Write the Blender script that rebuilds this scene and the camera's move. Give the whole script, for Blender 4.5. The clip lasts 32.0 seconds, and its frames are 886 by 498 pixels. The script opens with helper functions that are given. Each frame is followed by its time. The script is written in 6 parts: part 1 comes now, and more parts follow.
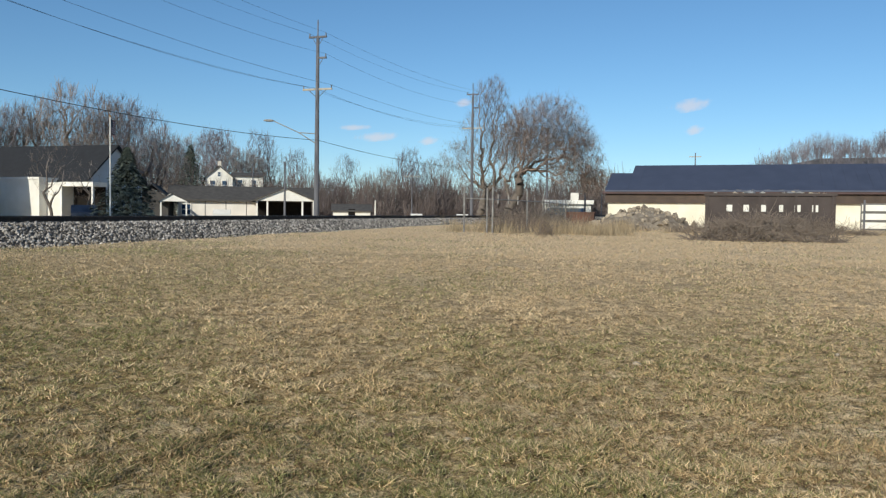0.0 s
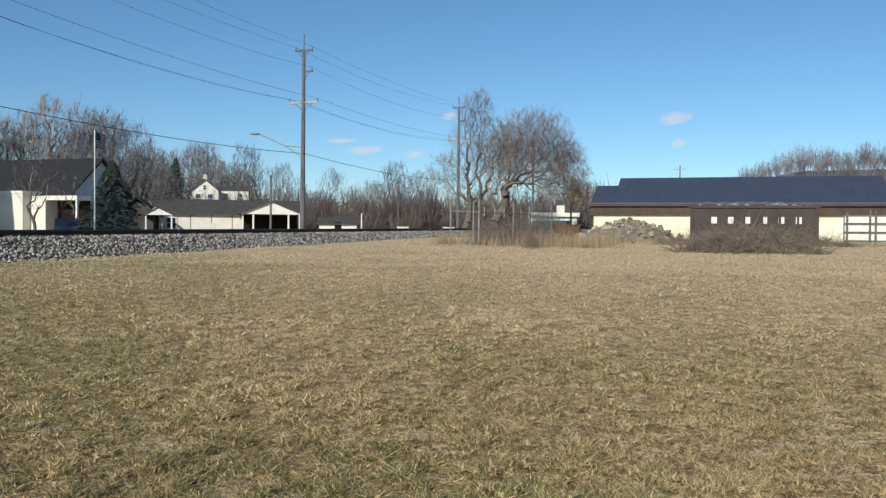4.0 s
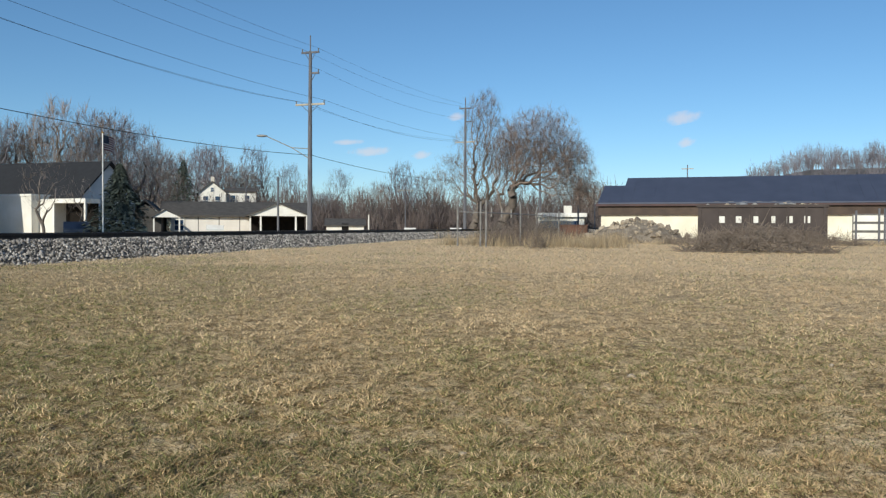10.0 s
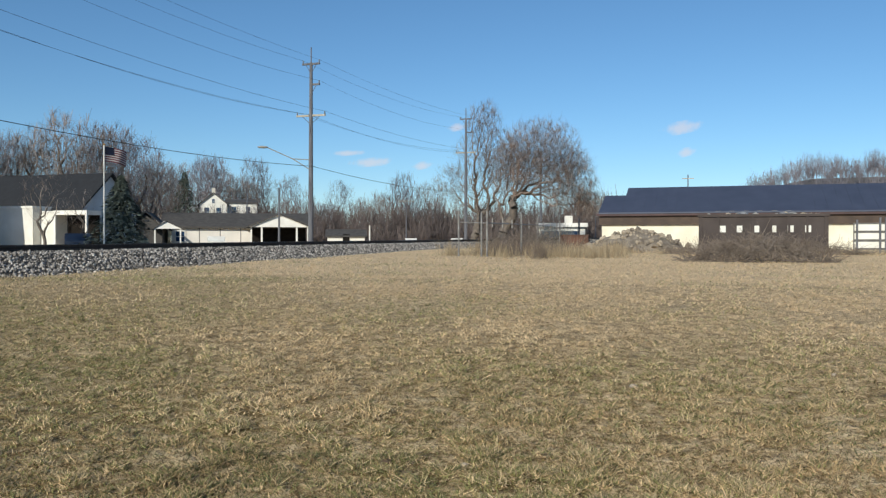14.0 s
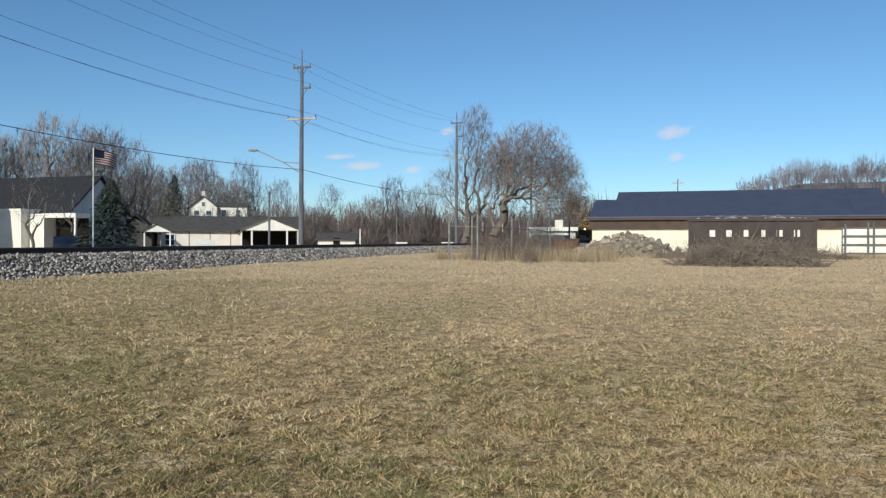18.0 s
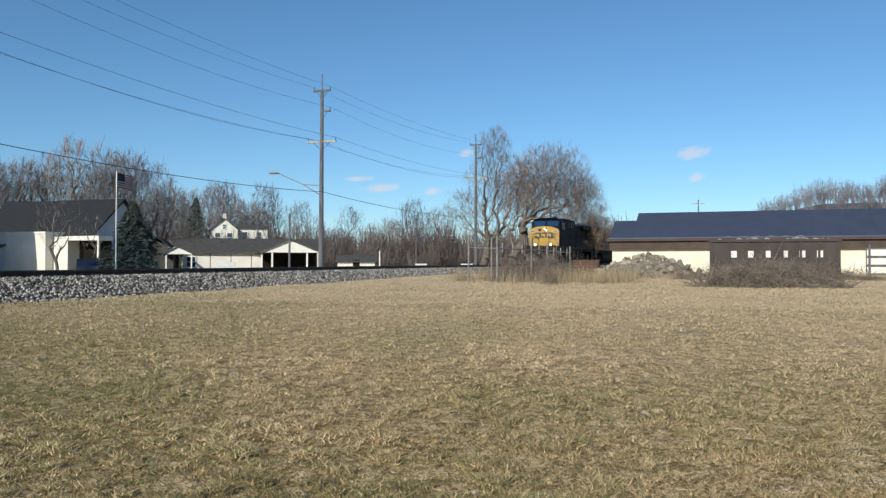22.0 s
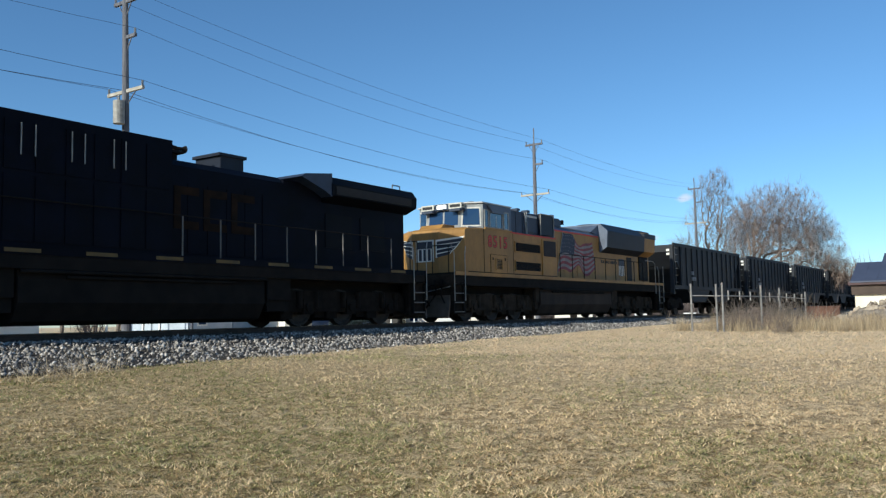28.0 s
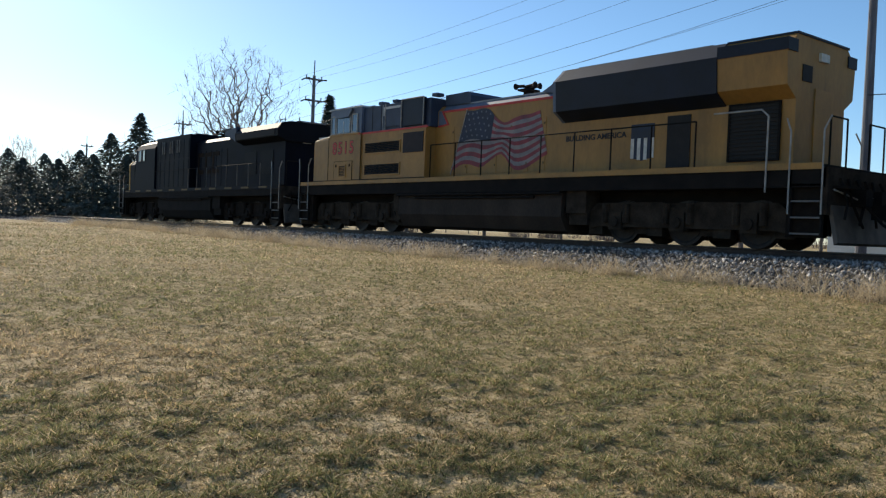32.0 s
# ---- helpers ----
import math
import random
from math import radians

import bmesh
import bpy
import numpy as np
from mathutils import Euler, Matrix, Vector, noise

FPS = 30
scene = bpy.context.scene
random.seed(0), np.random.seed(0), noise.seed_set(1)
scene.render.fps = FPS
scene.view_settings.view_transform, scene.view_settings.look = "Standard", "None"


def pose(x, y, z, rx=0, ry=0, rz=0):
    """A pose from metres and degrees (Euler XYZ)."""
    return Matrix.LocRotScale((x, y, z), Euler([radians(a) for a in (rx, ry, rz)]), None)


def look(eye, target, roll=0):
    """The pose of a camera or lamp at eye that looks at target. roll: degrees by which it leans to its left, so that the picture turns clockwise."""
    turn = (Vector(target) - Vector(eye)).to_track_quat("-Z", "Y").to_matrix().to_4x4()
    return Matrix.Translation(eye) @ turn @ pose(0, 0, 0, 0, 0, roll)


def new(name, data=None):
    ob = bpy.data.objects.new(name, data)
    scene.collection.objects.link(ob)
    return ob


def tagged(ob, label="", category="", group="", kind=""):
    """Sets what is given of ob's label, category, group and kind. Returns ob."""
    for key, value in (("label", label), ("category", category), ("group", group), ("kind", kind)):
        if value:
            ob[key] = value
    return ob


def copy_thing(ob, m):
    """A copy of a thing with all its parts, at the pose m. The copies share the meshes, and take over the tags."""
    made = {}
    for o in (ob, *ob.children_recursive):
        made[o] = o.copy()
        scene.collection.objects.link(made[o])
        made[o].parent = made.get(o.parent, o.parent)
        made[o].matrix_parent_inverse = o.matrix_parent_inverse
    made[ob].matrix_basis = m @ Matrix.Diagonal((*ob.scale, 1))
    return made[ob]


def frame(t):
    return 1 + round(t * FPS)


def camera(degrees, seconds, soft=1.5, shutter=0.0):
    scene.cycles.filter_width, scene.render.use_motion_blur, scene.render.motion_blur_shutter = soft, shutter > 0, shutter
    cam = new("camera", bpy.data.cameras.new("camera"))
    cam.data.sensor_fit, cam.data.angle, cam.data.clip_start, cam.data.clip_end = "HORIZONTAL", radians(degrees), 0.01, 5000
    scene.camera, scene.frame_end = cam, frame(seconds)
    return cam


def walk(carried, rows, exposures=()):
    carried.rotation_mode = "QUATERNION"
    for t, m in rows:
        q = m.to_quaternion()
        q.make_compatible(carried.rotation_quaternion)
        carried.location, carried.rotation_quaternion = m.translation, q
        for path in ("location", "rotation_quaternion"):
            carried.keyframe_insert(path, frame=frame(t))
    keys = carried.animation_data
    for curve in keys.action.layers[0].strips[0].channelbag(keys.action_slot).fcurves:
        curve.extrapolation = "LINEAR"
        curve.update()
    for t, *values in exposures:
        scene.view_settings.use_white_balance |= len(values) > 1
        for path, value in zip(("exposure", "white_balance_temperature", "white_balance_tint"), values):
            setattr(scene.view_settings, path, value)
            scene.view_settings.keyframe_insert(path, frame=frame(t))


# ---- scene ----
# A freight train passing a lawn beside a railway embankment on a clear winter day.
# x runs along the track (the train heads to -x), y across it, z up; the viewer stands at the origin.

EYE = 1.6
TRACK_Y = 17.7
RAIL_Z = 1.45

# ---- camera ----
cam = camera(56.0, 32.0, soft=1.3)
VIEW = (
    (0, -70.78, -2.13, 0.74),
    (0.5, -70.58, -2.15, 0.78),
    (1, -70.89, -2.07, 0.64),
    (1.5, -70.97, -1.67, 0.41),
    (2, -71.13, -1.59, 0.37),
    (2.5, -71.24, -1.60, 0.67),
    (3, -71.41, -1.94, 0.67),
    (3.5, -71.49, -1.41, 0.57),
    (5.5, -71.98, -1.21, 0.51),
    (6, -71.63, -1.27, 0.96),
    (6.5, -71.36, -1.32, 0.58),
    (7, -71.08, -1.31, 0.67),
    (7.5, -70.85, -1.18, 0.43),
    (8, -70.96, -1.34, 0.51),
    (8.5, -71.19, -1.15, 0.53),
    (9, -71.31, -1.41, 0.66),
    (9.5, -71.12, -1.53, 0.63),
    (10, -71.20, -1.18, 0.28),
    (10.5, -71.06, -0.29, 0.39),
    (11, -70.95, -0.18, 0.54),
    (11.5, -70.89, -0.51, 0.53),
    (12, -70.88, -0.68, 0.34),
    (12.5, -70.99, -0.39, 0.24),
    (13, -70.94, -0.55, 0.11),
    (13.5, -70.97, -0.54, 0.04),
    (14, -71.13, -0.46, 0.08),
    (14.5, -71.68, -0.52, 0.30),
    (16.5, -72.03, -0.14, -0.09),
    (17, -71.75, 0.17, 0.13),
    (17.5, -72.16, -0.25, 0.16),
    (18, -71.78, -0.20, 0.20),
    (18.5, -71.23, 0.17, -0.08),
    (19, -71.31, 0.42, -0.00),
    (19.5, -71.11, 0.37, -0.09),
    (20, -70.95, 0.64, -0.21),
    (20.5, -70.98, 0.99, -0.17),
    (21, -70.79, 0.76, -0.07),
    (21.5, -70.63, 1.03, -0.18),
    (22, -70.44, 1.28, 0.07),
    (22.5, -69.94, 1.02, 0.21),
    (23, -69.70, 0.90, 0.19),
    (23.5, -69.60, 1.31, -0.14),
    (24, -68.36, 1.65, -0.24),
    (24.5, -68.24, 1.37, -0.24),
    (25, -67.22, 1.94, -0.17),
    (25.5, -65.27, 2.20, -0.54),
    (27.5, -58.78, 3.87, -1.44),
    (28, -55.70, 4.94, -0.97),
    (28.5, -49.69, 5.87, -1.64),
    (29, -43.66, 5.66, -1.95),
    (29.5, -29.33, 5.82, -0.19),
    (30, -10.91, 5.61, -0.44),
    (30.5, 7.31, 4.79, 0.38),
    (31, 28.35, 3.14, 0.76),
    (31.5, 42.64, 1.22, 1.65),
    (32, 51.30, -1.33, 2.3),
)
LIGHT = ((0, 0.0, 6650, 4), (14, 0.0, 6550, 4), (25.0, 0.05, 6400, 3), (27.5, 0.2, 6300, 3), (28.5, 0.45, 6300, 3), (29.0, 0.6, 6300, 3), (30.0, 1.2, 6450, 3), (31.0, 1.15, 6700, 4),
         (31.5, 0.8, 6900, 6), (32.0, 0.45, 7100, 8))
walk(cam, [(t, pose(0, 0, EYE, 90 + p, 0, y) @ pose(0, 0, 0, 0, 0, r)) for t, y, p, r in VIEW], LIGHT)

# ---- sky and sun ----
SUN_AZ, SUN_EL = 83.0, 25.0


def make_light():
    world = bpy.data.worlds.new("sky")
    scene.world = world
    world.use_nodes = True
    nt = world.node_tree
    sky = nt.nodes.new("ShaderNodeTexSky")
    sky.sky_type, sky.sun_disc = "NISHITA", False
    sky.sun_elevation, sky.sun_rotation = radians(SUN_EL), radians(-SUN_AZ)
    sky.altitude, sky.air_density, sky.dust_density, sky.ozone_density = 1500, 1.0, 0.7, 5.0
    bg = nt.nodes["Background"]
    bg.inputs["Strength"].default_value = 0.115
    hs = nt.nodes.new("ShaderNodeHueSaturation")
    hs.inputs["Hue"].default_value, hs.inputs["Saturation"].default_value = 0.497, 1.05
    nt.links.new(sky.outputs[0], hs.inputs["Color"])
    nt.links.new(hs.outputs[0], bg.inputs["Color"])
    lamp = bpy.data.lights.new("sun", "SUN")
    lamp.energy, lamp.angle, lamp.color = 4.4, radians(0.53), (1.0, 0.93, 0.83)
    a, e = radians(SUN_AZ), radians(SUN_EL)
    way = Vector((-math.sin(a) * math.cos(e), math.cos(a) * math.cos(e), math.sin(e)))
    new("sun", lamp).matrix_world = look(way * 50, (0, 0, 0))


make_light()


# ---- materials ----
def rgb(h):
    c = [int(h[i:i + 2], 16) / 255 for i in (0, 2, 4)]
    return tuple(x / 12.92 if x < 0.04045 else ((x + 0.055) / 1.055) ** 2.4 for x in c) + (1,)


def mat(name, a, b=None, rough=0.8, metal=0.0, scale=6.0, fine=60.0, bump=0.15, depth=0.01, rnd=0.0, spec=0.5, stretch=(1, 1, 1), solo=False):
    """Surface of two tones mixed by coarse and fine noise in object space, with fine relief. rnd: spread of brightness from piece to piece; solo: one mesh holds all the pieces."""
    m = bpy.data.materials.new(name)
    m.use_nodes = True
    nt = m.node_tree
    N, L = nt.nodes, nt.links
    bs = N["Principled BSDF"]
    bs.inputs["Roughness"].default_value, bs.inputs["Metallic"].default_value = rough, metal
    bs.inputs["Specular IOR Level"].default_value = spec
    b = b or tuple(x * 0.72 for x in a[:3]) + (1,)
    tc = N.new("ShaderNodeTexCoord")
    mp = N.new("ShaderNodeMapping")
    mp.inputs["Scale"].default_value = stretch
    L.new(tc.outputs["Object"], mp.inputs["Vector"])
    n1, n2 = N.new("ShaderNodeTexNoise"), N.new("ShaderNodeTexNoise")
    for n, s, d in ((n1, scale, 5), (n2, fine, 3)):
        n.inputs["Scale"].default_value, n.inputs["Detail"].default_value = s, d
        L.new(mp.outputs[0], n.inputs["Vector"])
    add = N.new("ShaderNodeMath")
    add.operation = "MULTIPLY_ADD"
    add.inputs[1].default_value = 0.45
    L.new(n2.outputs[0], add.inputs[0])
    L.new(n1.outputs[0], add.inputs[2])
    ramp = N.new("ShaderNodeMapRange")
    ramp.inputs[1].default_value, ramp.inputs[2].default_value = 0.48, 0.96
    L.new(add.outputs[0], ramp.inputs[0])
    mix = N.new("ShaderNodeMix")
    mix.data_type = "RGBA"
    mix.inputs["A"].default_value, mix.inputs["B"].default_value = a, b
    L.new(ramp.outputs[0], mix.inputs["Factor"])
    col = mix.outputs["Result"]
    if rnd:
        oi = N.new("ShaderNodeObjectInfo")
        ge = N.new("ShaderNodeNewGeometry")
        sm = N.new("ShaderNodeMath")
        sm.operation = "ADD"
        sm.inputs[0].default_value = 0.0
        if not solo:
            L.new(oi.outputs["Random"], sm.inputs[0])
        L.new(ge.outputs["Random Per Island"], sm.inputs[1])
        mr = N.new("ShaderNodeMapRange")
        mr.inputs[2].default_value = 1.0 if solo else 2.0
        mr.inputs[3].default_value, mr.inputs[4].default_value = 1 - rnd, 1 + rnd
        L.new(sm.outputs[0], mr.inputs[0])
        hs = N.new("ShaderNodeHueSaturation")
        L.new(mr.outputs[0], hs.inputs["Value"])
        L.new(col, hs.inputs["Color"])
        col = hs.outputs[0]
    L.new(col, bs.inputs["Base Color"])
    if bump:
        bp = N.new("ShaderNodeBump")
        bp.inputs["Strength"].default_value, bp.inputs["Distance"].default_value = bump, depth
        L.new(n2.outputs[0], bp.inputs["Height"])
        L.new(bp.outputs[0], bs.inputs["Normal"])
    return m


def lawn_mat():
    """Matted winter thatch: curled pale and brown fibres over tufts of a hand's width."""
    m = bpy.data.materials.new("dry_lawn")
    m.use_nodes = True
    nt = m.node_tree
    N, L = nt.nodes, nt.links
    bs = N["Principled BSDF"]
    bs.inputs["Roughness"].default_value, bs.inputs["Specular IOR Level"].default_value = 0.95, 0.2
    tc = N.new("ShaderNodeTexCoord")
    tone = relief = None
    for scale, detail, twist, share, lift in ((0.5, 5, 0.0, 0.22, 0.0), (7.0, 3, 0.6, 0.42, 1.0), (28.0, 3, 1.6, 0.38, 0.35), (75.0, 2, 1.5, 0.15, 0.1)):
        no = N.new("ShaderNodeTexNoise")
        no.inputs["Scale"].default_value, no.inputs["Detail"].default_value, no.inputs["Distortion"].default_value = scale, detail, twist
        L.new(tc.outputs["Object"], no.inputs["Vector"])
        for k in (0, 1):
            ad = N.new("ShaderNodeMath")
            ad.operation = "MULTIPLY_ADD"
            ad.inputs[1].default_value = (share, lift)[k]
            L.new(no.outputs[0], ad.inputs[0])
            last = (tone, relief)[k]
            ad.inputs[2].default_value = 0.0
            if last:
                L.new(last, ad.inputs[2])
            if k:
                relief = ad.outputs[0]
            else:
                tone = ad.outputs[0]
    ramp = N.new("ShaderNodeValToRGB")
    el = ramp.color_ramp.elements
    el[0].position, el[0].color = 0.46, rgb("4a3a24")
    el[1].position, el[1].color = 0.70, rgb("f0d7ae")
    for at_, c in ((0.535, "937c56"), (0.595, "d6ba8f")):
        e = el.new(at_)
        e.color = rgb(c)
    L.new(tone, ramp.inputs[0])
    L.new(ramp.outputs[0], bs.inputs["Base Color"])
    bp = N.new("ShaderNodeBump")
    bp.inputs["Strength"].default_value, bp.inputs["Distance"].default_value = 1.0, 0.11
    L.new(relief, bp.inputs["Height"])
    L.new(bp.outputs[0], bs.inputs["Normal"])
    return m


GRASS = lawn_mat()


def pale_side(m):
    """Along +x the lawn pales: drier straw and a brighter field put into the colour, with an uneven border."""
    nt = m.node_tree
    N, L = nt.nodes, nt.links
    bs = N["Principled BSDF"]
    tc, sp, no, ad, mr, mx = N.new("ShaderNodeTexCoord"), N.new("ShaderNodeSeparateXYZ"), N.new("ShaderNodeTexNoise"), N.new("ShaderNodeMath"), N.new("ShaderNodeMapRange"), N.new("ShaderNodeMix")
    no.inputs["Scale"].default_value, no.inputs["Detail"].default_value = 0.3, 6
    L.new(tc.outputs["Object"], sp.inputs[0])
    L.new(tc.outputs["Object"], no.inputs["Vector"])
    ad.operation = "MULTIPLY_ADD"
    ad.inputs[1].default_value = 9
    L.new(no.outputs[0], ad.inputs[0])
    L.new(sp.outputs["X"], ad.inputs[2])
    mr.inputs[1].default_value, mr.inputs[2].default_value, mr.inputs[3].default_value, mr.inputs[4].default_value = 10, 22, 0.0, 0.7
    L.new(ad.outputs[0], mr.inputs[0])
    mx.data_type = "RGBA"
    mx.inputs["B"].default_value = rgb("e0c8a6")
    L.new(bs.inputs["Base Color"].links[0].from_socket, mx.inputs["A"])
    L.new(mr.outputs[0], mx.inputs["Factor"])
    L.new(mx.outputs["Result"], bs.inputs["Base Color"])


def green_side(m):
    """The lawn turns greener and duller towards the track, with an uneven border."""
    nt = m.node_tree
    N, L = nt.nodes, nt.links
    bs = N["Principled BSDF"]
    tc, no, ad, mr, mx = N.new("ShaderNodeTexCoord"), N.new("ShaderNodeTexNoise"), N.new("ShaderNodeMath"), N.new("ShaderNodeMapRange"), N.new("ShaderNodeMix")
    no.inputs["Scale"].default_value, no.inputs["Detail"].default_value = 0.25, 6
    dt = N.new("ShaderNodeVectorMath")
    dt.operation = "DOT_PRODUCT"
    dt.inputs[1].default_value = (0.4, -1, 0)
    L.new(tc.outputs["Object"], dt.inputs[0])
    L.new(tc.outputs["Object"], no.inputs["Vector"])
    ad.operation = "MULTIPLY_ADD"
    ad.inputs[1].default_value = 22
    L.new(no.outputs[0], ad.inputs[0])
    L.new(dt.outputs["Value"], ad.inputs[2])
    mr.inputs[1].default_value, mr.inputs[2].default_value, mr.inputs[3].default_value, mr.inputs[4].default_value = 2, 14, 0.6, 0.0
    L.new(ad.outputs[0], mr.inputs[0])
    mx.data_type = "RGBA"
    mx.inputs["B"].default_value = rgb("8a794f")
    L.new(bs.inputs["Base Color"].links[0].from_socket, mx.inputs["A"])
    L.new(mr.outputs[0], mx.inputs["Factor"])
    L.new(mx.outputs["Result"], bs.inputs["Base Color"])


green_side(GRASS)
pale_side(GRASS)
STONE = mat("ballast_stone", rgb("b6b0a9"), rgb("453f3a"), 0.9, scale=9, fine=60, rnd=0.8, solo=True)
RAIL = mat("rail_steel", rgb("4a3a30"), rgb("2c2420"), 0.6, 0.4, scale=5)
RAILTOP = mat("polished_rail", rgb("8a857e"), rgb("6a655f"), 0.3, 1.0, scale=5, bump=0.02)
CLOTHRED = mat("cloth_red", rgb("6f2f38"), rgb("572730"), 0.8, scale=3, bump=0.03)
CLOTHWHITE = mat("cloth_white", rgb("b9b6b4"), rgb("9a9796"), 0.8, scale=3, bump=0.03)
TIE = mat("tie_wood", rgb("4a4038"), rgb("2c2622"), 0.95, scale=4)
POLE = mat("pole_wood", rgb("74757a"), rgb("484950"), 0.9, scale=2, fine=30, stretch=(4, 4, 0.4))
WIRE = mat("wire_metal", rgb("30343a"), None, 0.6, 0.3, bump=0)
WHITE = mat("white_paint", rgb("e6e4dd"), rgb("cfccc2"), 0.7, scale=0.7, fine=20, bump=0.05)
CREAM = mat("cream_paint", rgb("e5e0cf"), rgb("cfc8b4"), 0.7, scale=0.7, fine=20, bump=0.05)
BLUE = mat("dark_blue_paint", rgb("060c1c"), rgb("03060d"), 0.6, spec=0.08, scale=1.5, fine=25, bump=0.05)
YEL = mat("loco_yellow", rgb("a4783a"), rgb("805f2f"), 0.6, scale=1.1, fine=9, bump=0.04, stretch=(1.2, 1.2, 0.5))
NOSEY = mat("nose_yellow", rgb("b9923c"), rgb("987630"), 0.6, scale=1.3, fine=12, bump=0.04)
DARK = mat("underframe", rgb("211d1a"), rgb("131110"), 0.9, scale=3, spec=0.18)
ROOFB = mat("blue_roof", rgb("444b5e"), rgb("3a4153"), 0.6, 0.0, scale=0.8)
SHINGLE = mat("grey_shingle", rgb("55524f"), rgb("3c3a39"), 0.9, scale=2)


GRAVEL = mat("gravel", rgb("4a4542"), rgb("1f1d1c"), 0.95, scale=14, fine=90, bump=0.9, depth=0.05)
BLADE = mat("grass_blade", rgb("e8d1aa"), rgb("b59b73"), 0.9, scale=0.5, fine=7, bump=0, rnd=0.6, spec=0.2, solo=True)
BLADEG = mat("green_blade", rgb("a19c69"), rgb("6e6f49"), 0.9, scale=0.5, fine=7, bump=0, rnd=0.7, spec=0.2, solo=True)
# darker brown for blades between tufts, shade put into the colour
BLADE_SHADE = mat("shade_blade", rgb("937a57"), rgb("5f4d34"), 0.9, scale=0.5, fine=7, bump=0, rnd=0.6, spec=0.2, solo=True)
STRAW = mat("straw", rgb("ccbc9f"), rgb("9a8a71"), 0.9, scale=1.5, fine=9, bump=0, rnd=0.5, spec=0.2)
WHEEL = mat("wheel_steel", rgb("3a332e"), rgb("221e1c"), 0.6, 0.5, scale=6)
TRUCK = mat("truck_grime", rgb("28221d"), rgb("15110e"), 0.95, scale=5, fine=50, spec=0.14)
DUSTY = mat("dusty_gear", rgb("41382f"), rgb("231d18"), 0.95, scale=3, fine=35, spec=0.15)
TANK = mat("tank_dust", rgb("443a32"), rgb("2a2420"), 0.85, scale=1.2, fine=30, spec=0.2, stretch=(1, 1, 0.4))
PLOW = mat("plow_grey", rgb("6e6359"), rgb("453d36"), 0.7, 0.2, scale=3)
GRILLE = mat("grille_black", rgb("1e1c1b"), rgb("121111"), 0.8, scale=8)
TRIM = mat("trim_grey", rgb("a6a39c"), rgb("77746f"), 0.6, scale=5, bump=0.03)
CHALK = mat("grab_white", rgb("d8d5cc"), rgb("a5a198"), 0.6, scale=5, bump=0.03)
GRAB = mat("grab_grey", rgb("aaa79f"), rgb("7f7c76"), 0.6, scale=5, bump=0.03)
CHALKD = mat("faded_white", rgb("8d8f93"), rgb("5c5f66"), 0.8, scale=5, bump=0.03)
GREY = mat("armour_grey", rgb("5c6779"), rgb("444d5c"), 0.55, scale=2, fine=25, bump=0.05)
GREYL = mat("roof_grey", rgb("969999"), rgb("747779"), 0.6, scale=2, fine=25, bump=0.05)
GREYD = mat("dark_grey", rgb("2c3a50"), rgb("1e2839"), 0.6, scale=2, fine=25, bump=0.05)
SLATE = mat("slate_paint", rgb("131b2b"), rgb("0b1019"), 0.55, scale=1.5, fine=25, bump=0.05, spec=0.3)
SLATEB = mat("blue_slate", rgb("070b14"), rgb("04060b"), 0.6, scale=1.5, fine=25, bump=0.05, spec=0.1)
YELL = mat("panel_yellow", rgb("a97c3b"), rgb("876330"), 0.6, scale=1.5, fine=25, bump=0.05)
RED = mat("red_paint", rgb("c8392c"), rgb("9c2a22"), 0.6, scale=4, bump=0.03)
EMBLUE = mat("emblem_blue", rgb("0c1833"), rgb("070e1e"), 0.5, scale=4, bump=0.03)
FLAGRED = mat("flag_red", rgb("943038"), rgb("5e2630"), 0.6, scale=3, bump=0.03)
FLAGWHITE = mat("flag_white", rgb("8e8580"), rgb("6a6364"), 0.6, scale=3, bump=0.03)
FLAGBLUE = mat("flag_blue", rgb("121d3a"), rgb("0a1124"), 0.6, scale=3, bump=0.03)
FADED = mat("faded_emblem", rgb("2c1f15"), rgb("15110f"), 0.85, spec=0.1, scale=4, bump=0.03)
FADEDY = mat("grimy_yellow", rgb("6a5426"), rgb("4a3c22"), 0.7, scale=3, bump=0.05)
SCREEN = mat("brown_screen", rgb("2a2122"), rgb("1a1516"), 0.8, scale=5, fine=60)
BLACK = mat("black_paint", rgb("1a1a1c"), rgb("101012"), 0.6, bump=0.02)
BOARD = mat("number_board", rgb("cfccc0"), rgb("aaa79b"), 0.5, bump=0.02)
# mirror pane standing in for bright sky seen through the cab
BRIGHT = mat("sky_mirror", rgb("f2f2ee"), rgb("e4e4e0"), 0.08, 1.0, bump=0)
# pale tone: sunlight on top edges put into the colour
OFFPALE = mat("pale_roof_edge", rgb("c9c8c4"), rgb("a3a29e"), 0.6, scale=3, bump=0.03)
HOPPER = mat("hopper_paint", rgb("1b212a"), rgb("101418"), 0.7, scale=1.2, fine=20, bump=0.1, stretch=(1.5, 1.5, 0.4))
COAL = mat("coal", rgb("171718"), rgb("0d0d0e"), 0.7, scale=8, fine=30, bump=0.8, depth=0.05)


def glass_mat(name, col, rough=0.05):
    m = bpy.data.materials.new(name)
    m.use_nodes = True
    bs = m.node_tree.nodes["Principled BSDF"]
    bs.inputs["Base Color"].default_value, bs.inputs["Roughness"].default_value = col, rough
    bs.inputs["Specular IOR Level"].default_value = 0.9
    return m


def lamp_mat(name, col, power):
    m = glass_mat(name, col, 0.3)
    bs = m.node_tree.nodes["Principled BSDF"]
